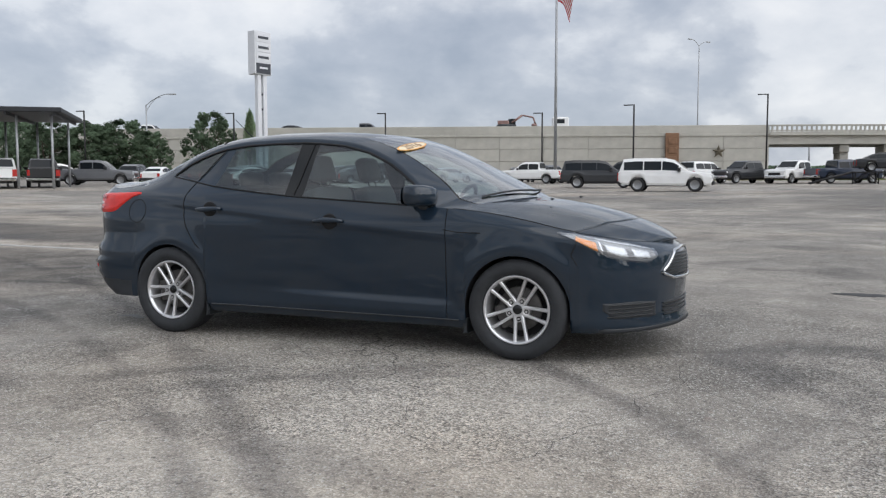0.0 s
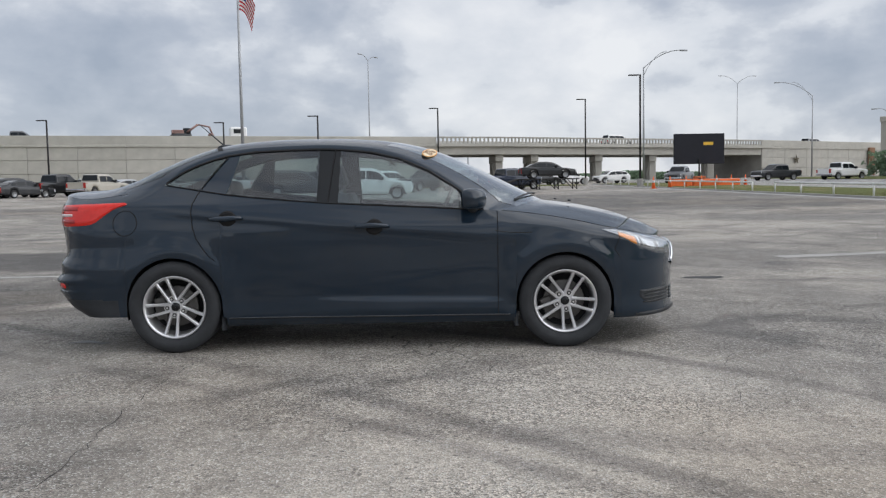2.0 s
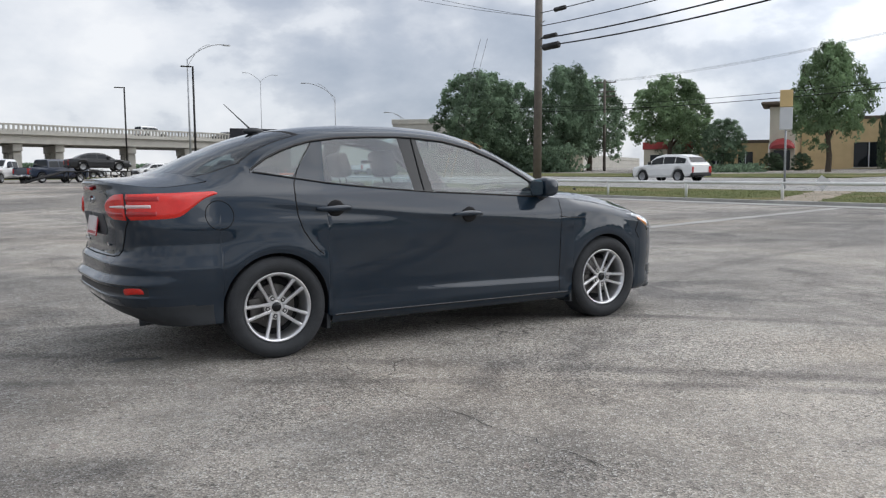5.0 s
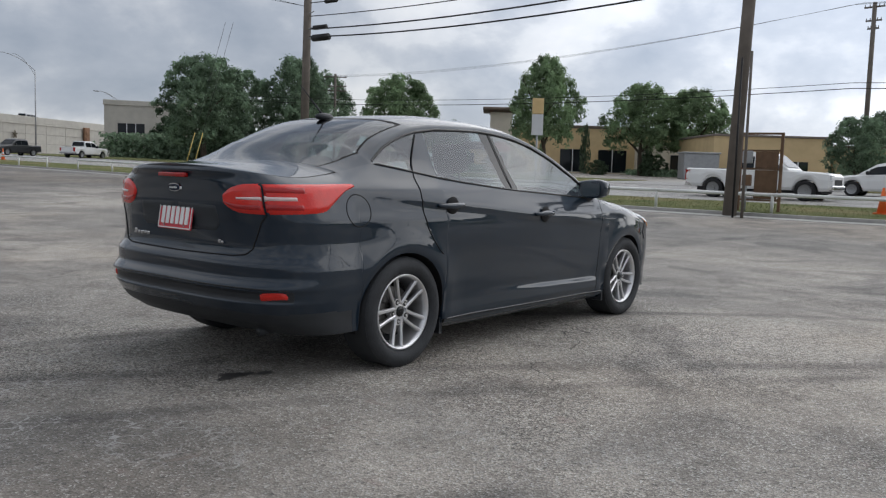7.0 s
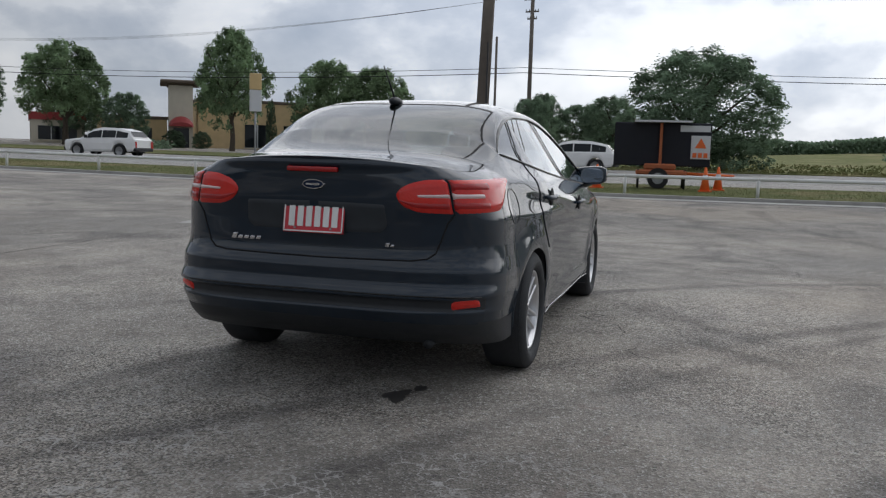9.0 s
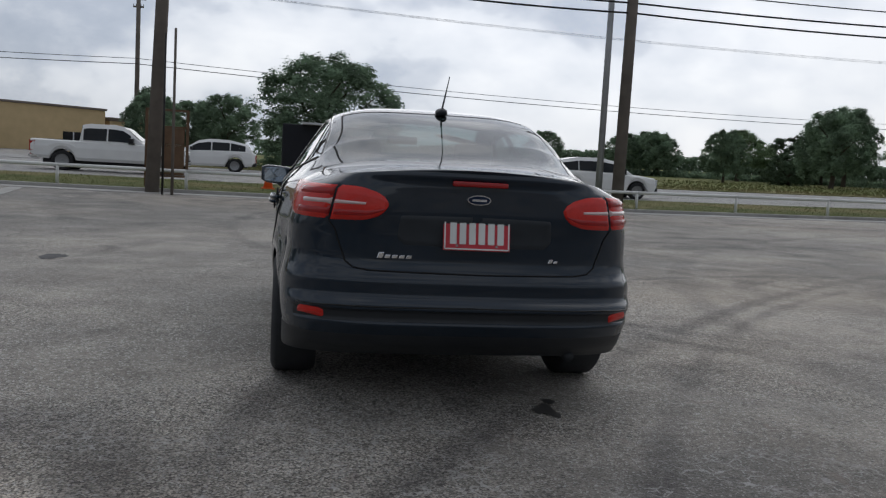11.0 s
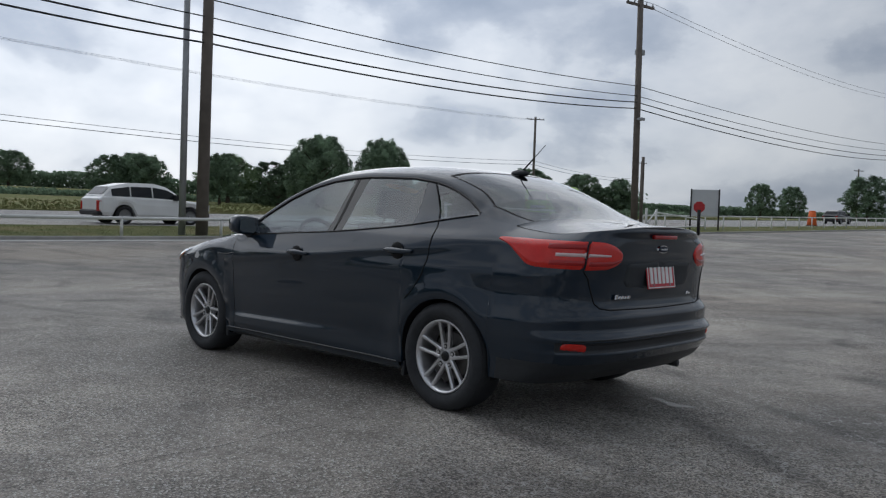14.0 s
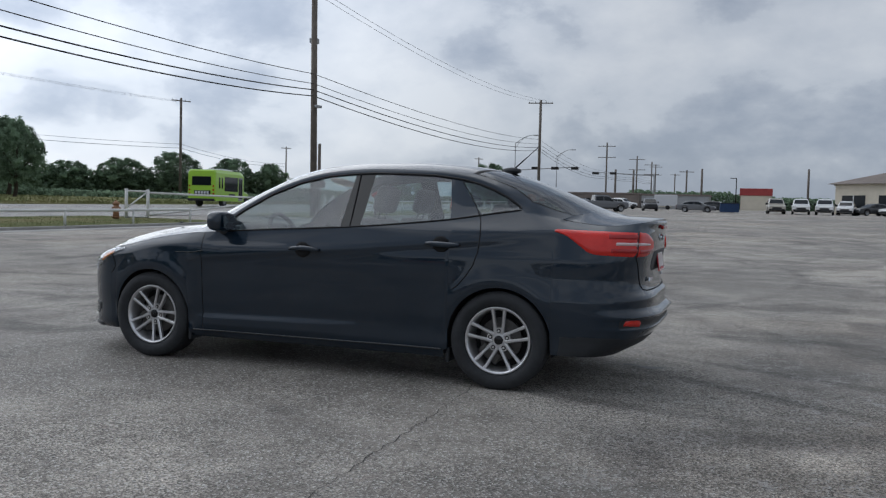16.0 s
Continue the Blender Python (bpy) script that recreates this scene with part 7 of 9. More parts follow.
for x, y, w, h, k in ((58.5, 85.3, 11.6, 12.6, "oak"), (70.7, 82.3, 10.2, 13.6, "oak"), (69.6, 62.9, 9.8, 10.4, "street"), (69.5, 55.2, 5.0, 5.4, "oak"), (67.3, 41.6, 7.8, 11.2, "elm"), (80.8, 37.6, 8.8, 9.6, "street"), (85.6, 33.9, 9.0, 9.3, "street"),
                      (55.3, 10.0, 4.2, 4.6, "oak"), (88.7, 10.5, 7.5, 5.8, "oak"), (49.1, -1.6, 10.2, 7.1, "dome"), (84.8, 14.4, 5.6, 6.6, "oak"), (81.6, 7.0, 7.0, 6.2, "oak"),
                      (97.6, -41.9, 6.3, 5.2, "oak"), (94.3, -44.6, 6.3, 5.3, "oak"), (85.6, -50.8, 7.9, 5.8, "elm"), (66.3, -49.5, 7.4, 7.2, "oak"), (74.2, -50.2, 5.0, 3.6, "bush"),
                      (130.1, -31.7, 5.4, 4.6, "oak"), (127.7, -40.2, 6.9, 5.6, "oak"), (78.8, -59.8, 7.4, 8.6, "oak"), (76.5, -67.5, 7.6, 8.6, "oak"), (103.5, -47.8, 6.6, 5.8, "oak"),
                      (74.3, -42.9, 4.8, 5.3, "oak"), (88.0, -58.5, 7.2, 5.4, "bush"), (84.0, -60.6, 6.4, 6.8, "oak"), (49.9, -166.8, 10.2, 8.6, "oak"), (70.1, -180.8, 6.6, 7.4, "oak"), (71.9, -169.2, 6.4, 7.4, "oak"),
                      (66.5, -59.0, 6.2, 7.3, "oak"), (94.3, -94.9, 7.6, 4.8, "oak"), (88.7, -100.0, 8.6, 5.6, "oak"), (82.6, -104.9, 9.0, 6.8, "oak"), (75.6, -110.0, 7.8, 6.2, "oak"), (70.4, -113.3, 6.0, 5.6, "oak"),
                      (-82.2, 67.0, 9.0, 7.4, "oak"), (-76.0, 67.0, 8.4, 6.4, "bush"), (-72.0, 69.0, 8.4, 6.4, "bush"), (-69.2, 71.0, 8.4, 6.8, "bush"), 
                      (64, 100, 7, 6, "bush"), (66.5, 90.0, 11.0, 12.0, "oak"), (78.0, 86.0, 11.0, 12.5, "oak"), (80.0, 70.0, 7.5, 7.0, "oak"),
                      (-64.6, 70.2, 5.6, 5.4, "bush"), (-60.3, 75.6, 6.7, 7.7, "bush"), (-60.8, 84.0, 2.0, 8.4, "elm")):
    tree(x, y, w, h, k, {"oak": "broad dark green oak tree", "elm": "upright fresh green elm tree", "bush": "dense dark green bushy tree", "dome": "broad domed green oak tree", "street": "planted green street tree with a bare trunk"}[k])


def far_wood(name, pts, h, seed, label):
    """A distant belt of trees, too many to count: leaf clumps heaped along a line."""
    rnd = random.Random(seed)
    v, f = [], []
    for (x0, y0), (x1, y1) in zip(pts, pts[1:]):
        L = math.hypot(x1 - x0, y1 - y0)
        n = int(L * (160 if h > 2 else 60))
        for _ in range(n):
            u = rnd.random()
            top = h * (0.55 + 0.45 * (0.5 + 0.5 * noise.noise(Vector((x0 + (x1 - x0) * u, y0 + (y1 - y0) * u, seed)) * 0.06)) + 0.12 * noise.noise(Vector((x0 + (x1 - x0) * u, y0 + (y1 - y0) * u, 9 + seed)) * 0.3))
            z = top * rnd.random()
            c = Vector((x0 + (x1 - x0) * u + rnd.uniform(-2, 2), y0 + (y1 - y0) * u + rnd.uniform(-2, 2), 0))
            c.z = ground_z(c.x, c.y) + z
            n3 = Vector((rnd.gauss(0, 1), rnd.gauss(0, 1), rnd.gauss(0.4, 1))).normalized()
            a = n3.orthogonal().normalized()
            b = n3.cross(a)
            s = rnd.uniform(0.20, 0.48)
            i = len(v)
            v += [c - a * s, c + b * s * 0.7, c + a * s, c - b * s * 0.7]
            f.append((i, i + 1, i + 2, i + 3))
    ob = mesh_ob(name, v, f, M_LEAF)
    return tagged(ob, label, "woods", "", "stuff")


far_wood("far_wood", [(150, 5), (165, -40), (150, -95), (110, -150), (60, -215), (10, -260)], 3.5, 3, "distant dark green belt of trees past the meadow")
far_wood("far_wood", [(104, -24), (97, -40), (92, -52), (82, -66), (66, -84), (52, -100)], 1.0, 13, "dark green thicket along the meadow")
far_wood("far_wood", [(101, -89), (92, -98), (80, -107.5), (69, -115)], 4.3, 21, "dark green undergrowth below the meadow trees")
far_wood("far_wood", [(-12, 196), (30, 200), (75, 226)], 3.2, 23, "distant green trees seen under the bridge")
far_wood("hedge", [(66, 76), (64, 90), (58, 106)], 4.2, 4, "dark hedge below the trees")
far_wood("hedge", [(66, 50), (73, 57)], 0.9, 6, "clipped dark hedge before the shops")
far_wood("hedge", [(80, 33), (88, 41)], 0.7, 7, "clipped dark hedge before the shops")
far_wood("hedge", [(20, -165), (-15, -172), (-40, -165)], 4.0, 8, "distant dark trees behind the far lot")

# rough grass along the verge and the meadow's edge
rnd = random.Random(8)
v, f = [], []
for _ in range(15000):
    x, y = rnd.uniform(18.2, 25.4), rnd.uniform(-25, 34)
    z = ground_z(x, y) + 0.07
    h = rnd.uniform(0.02, 0.06)
    a = rnd.uniform(0, 6.28)
    w = 0.012
    i = len(v)
    v += [(x - w * math.cos(a), y - w * math.sin(a), z - 0.01), (x + w * math.cos(a), y + w * math.sin(a), z - 0.01), (x + rnd.uniform(-0.04, 0.04), y + rnd.uniform(-0.04, 0.04), z + h)]
    f.append((i, i + 1, i + 2))
tagged(mesh_ob("grass", v, f, M_VERGE), "short rough grass blades on the verge", "grass", "", "stuff")
v, f = [], []
for _ in range(9000):
    x, y = 45.5 + 30 * rnd.random() ** 2, rnd.uniform(-110, 5)
    z = ground_z(x, y) + 0.10
    h = rnd.uniform(0.06, 0.22)
    i = len(v)
    w = rnd.uniform(0.05, 0.12)
    v += [(x, y - w, z - 0.02), (x, y + w, z - 0.02), (x + rnd.uniform(-0.1, 0.1), y + rnd.uniform(-0.15, 0.15), z + h)]
    f.append((i, i + 1, i + 2))
tagged(mesh_ob("meadow_grass", v, f, M_FIELD), "long tufted grass of the meadow edge", "grass", "", "stuff")


# ---- parked and passing vehicles ----
M_VGLASS = mat("vehicle_glass", (0.012, 0.015, 0.018), 0.06, 0, 0.1, 3, spec=0.35)
M_VTYRE = mat("vehicle_tyre", (0.02, 0.02, 0.021), 0.85, 0, 0.2, 10)
M_VRIM = mat("vehicle_rim", (0.28, 0.285, 0.29), 0.35, 0.7, 0.1, 10)
M_VTRIM = mat("vehicle_trim", (0.02, 0.02, 0.022), 0.6, 0, 0.2, 10)
M_VLAMP = mat("vehicle_headlamp", (0.75, 0.76, 0.78), 0.15, 0.3, 0.1, 10)
M_VTAIL = mat("vehicle_taillamp", (0.42, 0.02, 0.015), 0.2, 0, 0.1, 10)
PAINTS = {}


def paint(name, c):
    if name not in PAINTS:
        PAINTS[name] = mat("paint_" + name, c, 0.3, 0.0, 0.06, 2, coat=0.5)
    return PAINTS[name]


COLOURS = {"white": (0.78, 0.78, 0.77), "black": (0.012, 0.013, 0.015), "navy": (0.02, 0.03, 0.055), "grey": (0.14, 0.145, 0.155), "silver": (0.42, 0.43, 0.44),
           "red": (0.10, 0.012, 0.016), "charcoal": (0.024, 0.026, 0.029), "lime": (0.36, 0.62, 0.05), "sand": (0.45, 0.42, 0.36)}

# body: (x, sill, shoulder, half width); cabin: (x, base, roof, half at base, half at roof)
SHAPES = {
    "pickup": dict(body=[(2.92, 0.55, 0.98, 0.86), (2.80, 0.42, 1.10, 0.96), (2.2, 0.40, 1.16, 1.0), (1.25, 0.42, 1.20, 1.01), (-0.95, 0.42, 1.20, 1.01), (-2.75, 0.48, 1.22, 1.0), (-2.90, 0.55, 1.20, 0.97)],
                   cabin=[(1.30, 1.18, 1.22, 0.93, 0.90), (0.55, 1.18, 1.84, 0.94, 0.78), (0.2, 1.18, 1.91, 0.95, 0.77), (-0.75, 1.18, 1.90, 0.95, 0.77), (-1.02, 1.18, 1.84, 0.94, 0.77), (-1.10, 1.18, 1.24, 0.93, 0.9)],
                   win=[(0.82, -0.03), (-0.09, -0.96)], wheels=(1.95, -1.72), r=0.40, bed=(-1.2, -2.8)),
    "suv": dict(body=[(2.58, 0.5, 0.90, 0.84), (2.45, 0.36, 1.02, 0.95), (1.8, 0.34, 1.10, 1.0), (1.0, 0.34, 1.15, 1.01), (-1.9, 0.36, 1.18, 1.01), (-2.45, 0.42, 1.18, 0.98), (-2.58, 0.5, 1.1, 0.93)],
                cabin=[(1.25, 1.12, 1.16, 0.93, 0.9), (0.45, 1.12, 1.78, 0.95, 0.77), (0.0, 1.14, 1.87, 0.95, 0.76), (-1.7, 1.15, 1.88, 0.95, 0.76), (-2.3, 1.15, 1.82, 0.94, 0.75), (-2.50, 1.15, 1.2, 0.93, 0.9)],
                win=[(0.74, -0.14), (-0.20, -1.14), (-1.20, -2.26)], wheels=(1.62, -1.48), r=0.39, bed=None),
    "crossover": dict(body=[(2.35, 0.45, 0.82, 0.78), (2.22, 0.30, 0.92, 0.89), (1.6, 0.28, 1.0, 0.93), (0.9, 0.28, 1.05, 0.94), (-1.7, 0.30, 1.10, 0.94), (-2.2, 0.36, 1.08, 0.90), (-2.35, 0.45, 0.98, 0.84)],
                      cabin=[(1.25, 1.0, 1.04, 0.86, 0.83), (0.45, 1.02, 1.55, 0.88, 0.70), (-0.1, 1.03, 1.66, 0.88, 0.68), (-1.1, 1.05, 1.64, 0.88, 0.68), (-1.85, 1.06, 1.48, 0.87, 0.67), (-2.2, 1.06, 1.10, 0.85, 0.8)],
                      win=[(0.74, -0.16), (-0.22, -1.08), (-1.13, -1.86)], wheels=(1.45, -1.35), r=0.36, bed=None),
    "sedan_car": dict(body=[(2.38, 0.40, 0.66, 0.74), (2.25, 0.26, 0.78, 0.86), (1.6, 0.23, 0.88, 0.91), (0.9, 0.23, 0.94, 0.92), (-1.5, 0.25, 0.98, 0.92), (-2.2, 0.30, 0.98, 0.87), (-2.38, 0.40, 0.92, 0.80)],
                      cabin=[(1.15, 0.92, 0.95, 0.84, 0.8), (0.3, 0.93, 1.38, 0.86, 0.66), (-0.2, 0.94, 1.45, 0.86, 0.63), (-0.8, 0.95, 1.43, 0.86, 0.63), (-1.3, 0.96, 1.28, 0.85, 0.64), (-1.85, 0.96, 1.0, 0.83, 0.78)],
                      win=[(0.62, -0.19), (-0.25, -1.02), (-1.06, -1.48)], wheels=(1.42, -1.32), r=0.33, bed=None)}


def loft(bm, secs):
    rows = [[bm.verts.new(p) for p in s] for s in secs]
    for A, B in zip(rows, rows[1:]):
        for k in range(len(A)):
            n = (k + 1) % len(A)
            bm.faces.new((A[k], A[n], B[n], B[k]))
    bm.faces.new(rows[0])
    bm.faces.new(rows[-1])


def interp_sec(rows, x):
    rows = sorted(rows)
    for a, b in zip(rows, rows[1:]):
        if a[0] <= x <= b[0]:
            u = (x - a[0]) / (b[0] - a[0])
            return [p + (q - p) * u for p, q in zip(a, b)]
    return list(rows[0] if x < rows[0][0] else rows[-1])


BUILT = {}


def vehicle(kind, colour, x, y, heading, label, lift=0.0, group="parked vehicles"):
    m = pose(x, y, ground_z(x, y) + lift, 0, 0, heading)
    if (kind, colour) in BUILT:
        t = copy_thing(BUILT[(kind, colour)], m)
        return tagged(t, label)
    S = SHAPES[kind]
    col = paint(colour, COLOURS[colour])
    nm = {"pickup": "pickup_truck", "suv": "suv", "crossover": "crossover_car", "sedan_car": "sedan_car"}[kind]
    t = thing(nm, m, label, {"pickup": "pickup truck", "suv": "suv", "crossover": "car", "sedan_car": "car"}[kind], group)
    bm = bmesh.new()
    secs = []
    xs = sorted({r[0] for r in S["body"]} | {w + d for w in S["wheels"] for d in (-0.5, -0.42, -0.3, -0.15, 0, 0.15, 0.3, 0.42, 0.5)}, reverse=True)
    for bx in xs:
        _, zb, zt, w = interp_sec(S["body"], bx)
        dmin = min(abs(bx - wx) for wx in S["wheels"])
        R = S["r"] + 0.07
        zl = max(zb, S["r"] + math.sqrt(max(R * R - dmin * dmin, 0))) if dmin < R else zb
        mz = zl + (zt - zl) * 0.62
        secs.append([(bx, -w * 0.93, zl), (bx, -w, zl + 0.12), (bx, -w * 1.005, mz), (bx, -w * 0.97, zt - 0.05), (bx, -w * 0.90, zt), (bx, w * 0.90, zt), (bx, w * 0.97, zt - 0.05), (bx, w * 1.005, mz), (bx, w, zl + 0.12), (bx, w * 0.93, zl)])
    loft(bm, secs)
    part("body", bm, col, t, "", False)
    bm = bmesh.new()
    loft(bm, [[(cx, -wb, zb), (cx, -(wb * 0.35 + wr * 0.65), zb + (zr - zb) * 0.75), (cx, -wr * 0.93, zr), (cx, wr * 0.93, zr), (cx, (wb * 0.35 + wr * 0.65), zb + (zr - zb) * 0.75), (cx, wb, zb)] for cx, zb, zr, wb, wr in S["cabin"]])
    cab = part("cabin", bm, col, t, "", False)
    def cab_pt(x_, f_, s_, out=0.012):
        _, zb, zr, wb, wr = interp_sec(S["cabin"], x_)
        if f_ < 0.75:
            yy = wb + ((wb * 0.35 + wr * 0.65) - wb) * f_ / 0.75
        else:
            a = wb * 0.35 + wr * 0.65
            yy = a + (wr * 0.93 - a) * (f_ - 0.75) / 0.25
        return (x_, s_ * (yy + out), zb + (zr - zb) * f_)
    for s in (1, -1):
        for a, b in S["win"]:
            verts = []
            nx = 6
            for i in range(nx + 1):
                xx = a + (b - a) * i / nx
                verts += [cab_pt(xx, 0.08, s), cab_pt(xx, 0.75, s)]
            mesh_ob("side_window", verts, [(2 * i, 2 * i + 2, 2 * i + 3, 2 * i + 1) for i in range(nx)], M_VGLASS, cab, False, "dark side window")
    C = S["cabin"]
    for (c0, c1, nm2) in ((C[0], C[1], "windscreen"), (C[-1], C[-2], "rear_window")):
        d = 0.03 if nm2 == "windscreen" else -0.02
        lo, hi = 0.16, 0.93
        q = []
        for u in (lo, hi):
            xx = c0[0] + (c1[0] - c0[0]) * u
            zz = c0[2] + (c1[2] - c0[2]) * u + 0.012
            w = (c0[4] + (c1[4] - c0[4]) * u) * 0.88
            q += [(xx + d, -w, zz), (xx + d, w, zz)]
        mesh_ob(nm2, q, [(0, 1, 3, 2)], M_VGLASS, cab, False, "dark " + nm2.replace("_", " "))
    for wx in S["wheels"]:
        for s in (1, -1):
            w0 = interp_sec(S["body"], wx)[3]
            wh = new("wheel")
            wh.parent = t
            wh.matrix_local = Matrix.Translation((wx, s * (w0 - 0.10), S["r"])) @ pose(0, 0, 0, 0, 0, 0 if s > 0 else 180)
            bm = bmesh.new()
            r = S["r"]
            revolve(bm, [(r * 0.66, 0.085), (r * 0.8, 0.10), (r * 0.95, 0.085), (r, 0.05), (r, -0.1), (r * 0.7, -0.13)], "y", 24)
            part("tyre", bm, M_VTYRE, wh, "", True)
            bm = bmesh.new()
            revolve(bm, [(0.001, 0.05), (r * 0.2, 0.06), (r * 0.22, 0.03), (r * 0.55, 0.05), (r * 0.67, 0.085)], "y", 20)
            part("rim", bm, M_VRIM, wh, "", False)
    fx, bx = S["body"][0], S["body"][-1]
    for s in (1, -1):
        zf, zb2 = S["body"][1][2], S["body"][-1][2]
        yf, yb = S["body"][1][3], S["body"][-1][3]
        box_part("headlamp", (fx[0] - 0.22, s * yf * 0.62, zf - 0.26), (fx[0] - 0.02, s * yf * 0.95, zf - 0.08), M_VLAMP, t, "", 0.03)
        box_part("tail_lamp", (bx[0] - 0.02, s * yb * 0.80, zb2 - 0.45), (bx[0] + 0.16, s * yb * 1.0, zb2 - 0.08), M_VTAIL, t, "", 0.03)
        bm = bmesh.new()
        add_box(bm, (C[1][0] + 0.25, s * (C[1][3] + 0.02), C[1][1] + 0.02), (C[1][0] + 0.40, s * (C[1][3] + 0.22), C[1][1] + 0.20), 0.03)
        part("wing_mirror", bm, M_VTRIM, t)
    box_part("grille", (fx[0] - 0.06, -fx[3] * 0.62, fx[1] + 0.06), (fx[0] + 0.015, fx[3] * 0.62, fx[2] - 0.10), M_VTRIM, t, "dark front grille", 0.02)
    box_part("front_bumper", (fx[0] - 0.25, -fx[3] * 1.05, fx[1] - 0.12), (fx[0] + 0.06, fx[3] * 1.05, fx[1] + 0.10), M_VTRIM if kind != "pickup" else M_CHROME, t, "", 0.05)
    box_part("rear_bumper", (bx[0] - 0.06, -bx[3] * 1.02, bx[1] - 0.10), (bx[0] + 0.25, bx[3] * 1.02, bx[1] + 0.10), M_VTRIM if kind != "pickup" else M_CHROME, t, "", 0.05)
    if S["bed"]:
        a, b = S["bed"]
        box_part("bed_floor", (b, -0.78, 1.223), (a, 0.78, 1.228), M_VTRIM, t, "dark open load bed")
    box_part("underbody", (bx[0] + 0.4, -0.7, S["r"] * 0.75), (fx[0] - 0.4, 0.7, S["r"] + 0.25), M_VTRIM, t)
    BUILT[(kind, colour)] = t
    return t


for kind, colour, x, y, h, label in (
        ("suv", "white", -4.0, 43.7, 3, "large white suv parked side-on in the lot"), ("suv", "charcoal", -9.6, 52.0, 10, "dark grey suv parked behind a white one"),
        ("pickup", "white", -19.0, 67.0, 178, "white crew-cab pickup parked side-on"), ("pickup", "black", -15.2, 70.8, 195, "black pickup parked in a row"),
        ("pickup", "charcoal", -11.2, 70.4, 170, "dark grey pickup parked in a row"), ("sedan_car", "white", -25.0, 71.3, 150, "white sedan parked far off"),
        ("suv", "white", -4.8, 72.5, 60, "white suv parked in a row"), ("pickup", "charcoal", -1.2, 70.6, 228, "dark grey pickup parked in a row"),
        ("pickup", "white", 2.6, 70.6, 240, "white pickup parked nose out"), ("pickup", "navy", 6.3, 70.2, 32, "navy blue pickup parked in a row"),
        ("pickup", "black", -8.0, 74.0, 80, "black pickup parked in a second row"), ("sedan_car", "charcoal", -22.5, 74.0, 120, "dark sedan parked far off"), ("crossover", "black", -20, 75.5, 130, "black crossover in a second row"),
        ("pickup", "white", -44.0, 33.4, 138, "white pickup under the canopy"), ("pickup", "black", -44.2, 36.9, 138, "black pickup under the canopy"),
        ("pickup", "grey", -46.8, 44.3, 30, "grey pickup parked near the canopy"), ("crossover", "charcoal", -50.6, 52.6, 116, "dark crossover in a parked row"),
        ("crossover", "white", -55.0, 48.4, 60, "white crossover far off"), ("sedan_car", "black", -54.0, 51.4, 60, "black sedan far off"), ("sedan_car", "white", -47.1, 51.6, 112, "white sedan in a parked row"), ("sedan_car", "charcoal", -45.6, 53.5, 114, "dark sedan in a parked row"), ("crossover", "black", -44.2, 55.2, 116, "black crossover in a parked row"), ("sedan_car", "silver", -44.4, 58.8, 114, "silver sedan in a parked row"),
        ("sedan_car", "white", -41.3, 57.0, 60, "white sedan in a row of parked cars"), ("sedan_car", "silver", -38.6, 58.8, 60, "silver sedan in a row of parked cars"), ("sedan_car", "white", -36.4, 61.0, 60, "white sedan in a row of parked cars"),
        ("sedan_car", "charcoal", -34.0, 62.6, 60, "dark sedan in a row of parked cars"), ("pickup", "black", -32.6, 66.0, 70, "black pickup behind parked cars"), ("pickup", "sand", -29.4, 66.5, 75, "pale pickup behind parked cars"),
        ("crossover", "silver", -43.5, 60.5, 60, "silver crossover in a second row"), ("crossover", "white", -39.4, 63.8, 60, "white crossover in a second row"), ("crossover", "charcoal", -36.6, 66.4, 60, "dark crossover in a second row"),
        ("sedan_car", "silver", -28.5, 71.0, 60, "silver sedan in a parked row"), ("crossover", "white", -31.5, 72.0, 60, "white crossover in a second row"),
        ("pickup", "charcoal", 39.5, 94.0, 200, "dark pickup on the road by the bridge"), ("pickup", "white", 44.5, 88.0, 25, "white pickup on the road by the bridge"), ("pickup", "grey", 27.0, 90.0, 240, "grey pickup waiting below the bridge"),
        ("crossover", "white", 16.0, 100.0, 20, "white car below the bridge"), ("sedan_car", "black", 8.5, 98.0, 190, "black car below the bridge"), ("crossover", "charcoal", 12.0, 96.0, 20, "dark car below the bridge"), ("crossover", "white", 22.0, 104.0, 200, "white car below the bridge"),
        ("crossover", "white", 36.1, 31.2, 92, "white crossover on the main road"), ("pickup", "white", 30.7, 7.8, -90, "white crew-cab pickup on the main road"),
        ("crossover", "white", 39.5, 4.8, 90, "white crossover on the far lane"), ("crossover", "white", 28.2, -12.0, -90, "white crossover on the near lane of the main road"),
        ("pickup", "grey", 13.6, -92.7, 205, "grey pickup at the far end of the lot"), ("crossover", "charcoal", 9.8, -107.0, 100, "dark crossover parked far off"), ("sedan_car", "grey", 3.9, -105.6, 178, "grey sedan parked far off"), ("sedan_car", "charcoal", 1.7, -111.0, 170, "dark sedan parked far off"),
        ("suv", "sand", -5.4, -104.0, 92, "pale suv parked far off"), ("suv", "white", -8.2, -103.9, 88, "white suv parked far off"), ("suv", "white", -10.8, -103.7, 85, "white suv parked in the far row"), ("crossover", "white", -13.1, -103.5, 80, "white crossover in the far row"),
        ("sedan_car", "charcoal", -15.9, -103.2, 30, "dark sedan in the far row"), ("sedan_car", "white", -18.6, -103.0, 40, "white sedan in the far row"), ("crossover", "white", 16, -125, 150, "white car crossing at the junction"), ("crossover", "black", 32, -100, -90, "black car on the far main road"),
        ("sedan_car", "navy", 20.5, -118, 160, "blue sedan at the far junction")):
    vehicle(kind, colour, x, y, h, label, group="passing vehicles" if 24 < x < 48 and y < 80 else "parked vehicles")
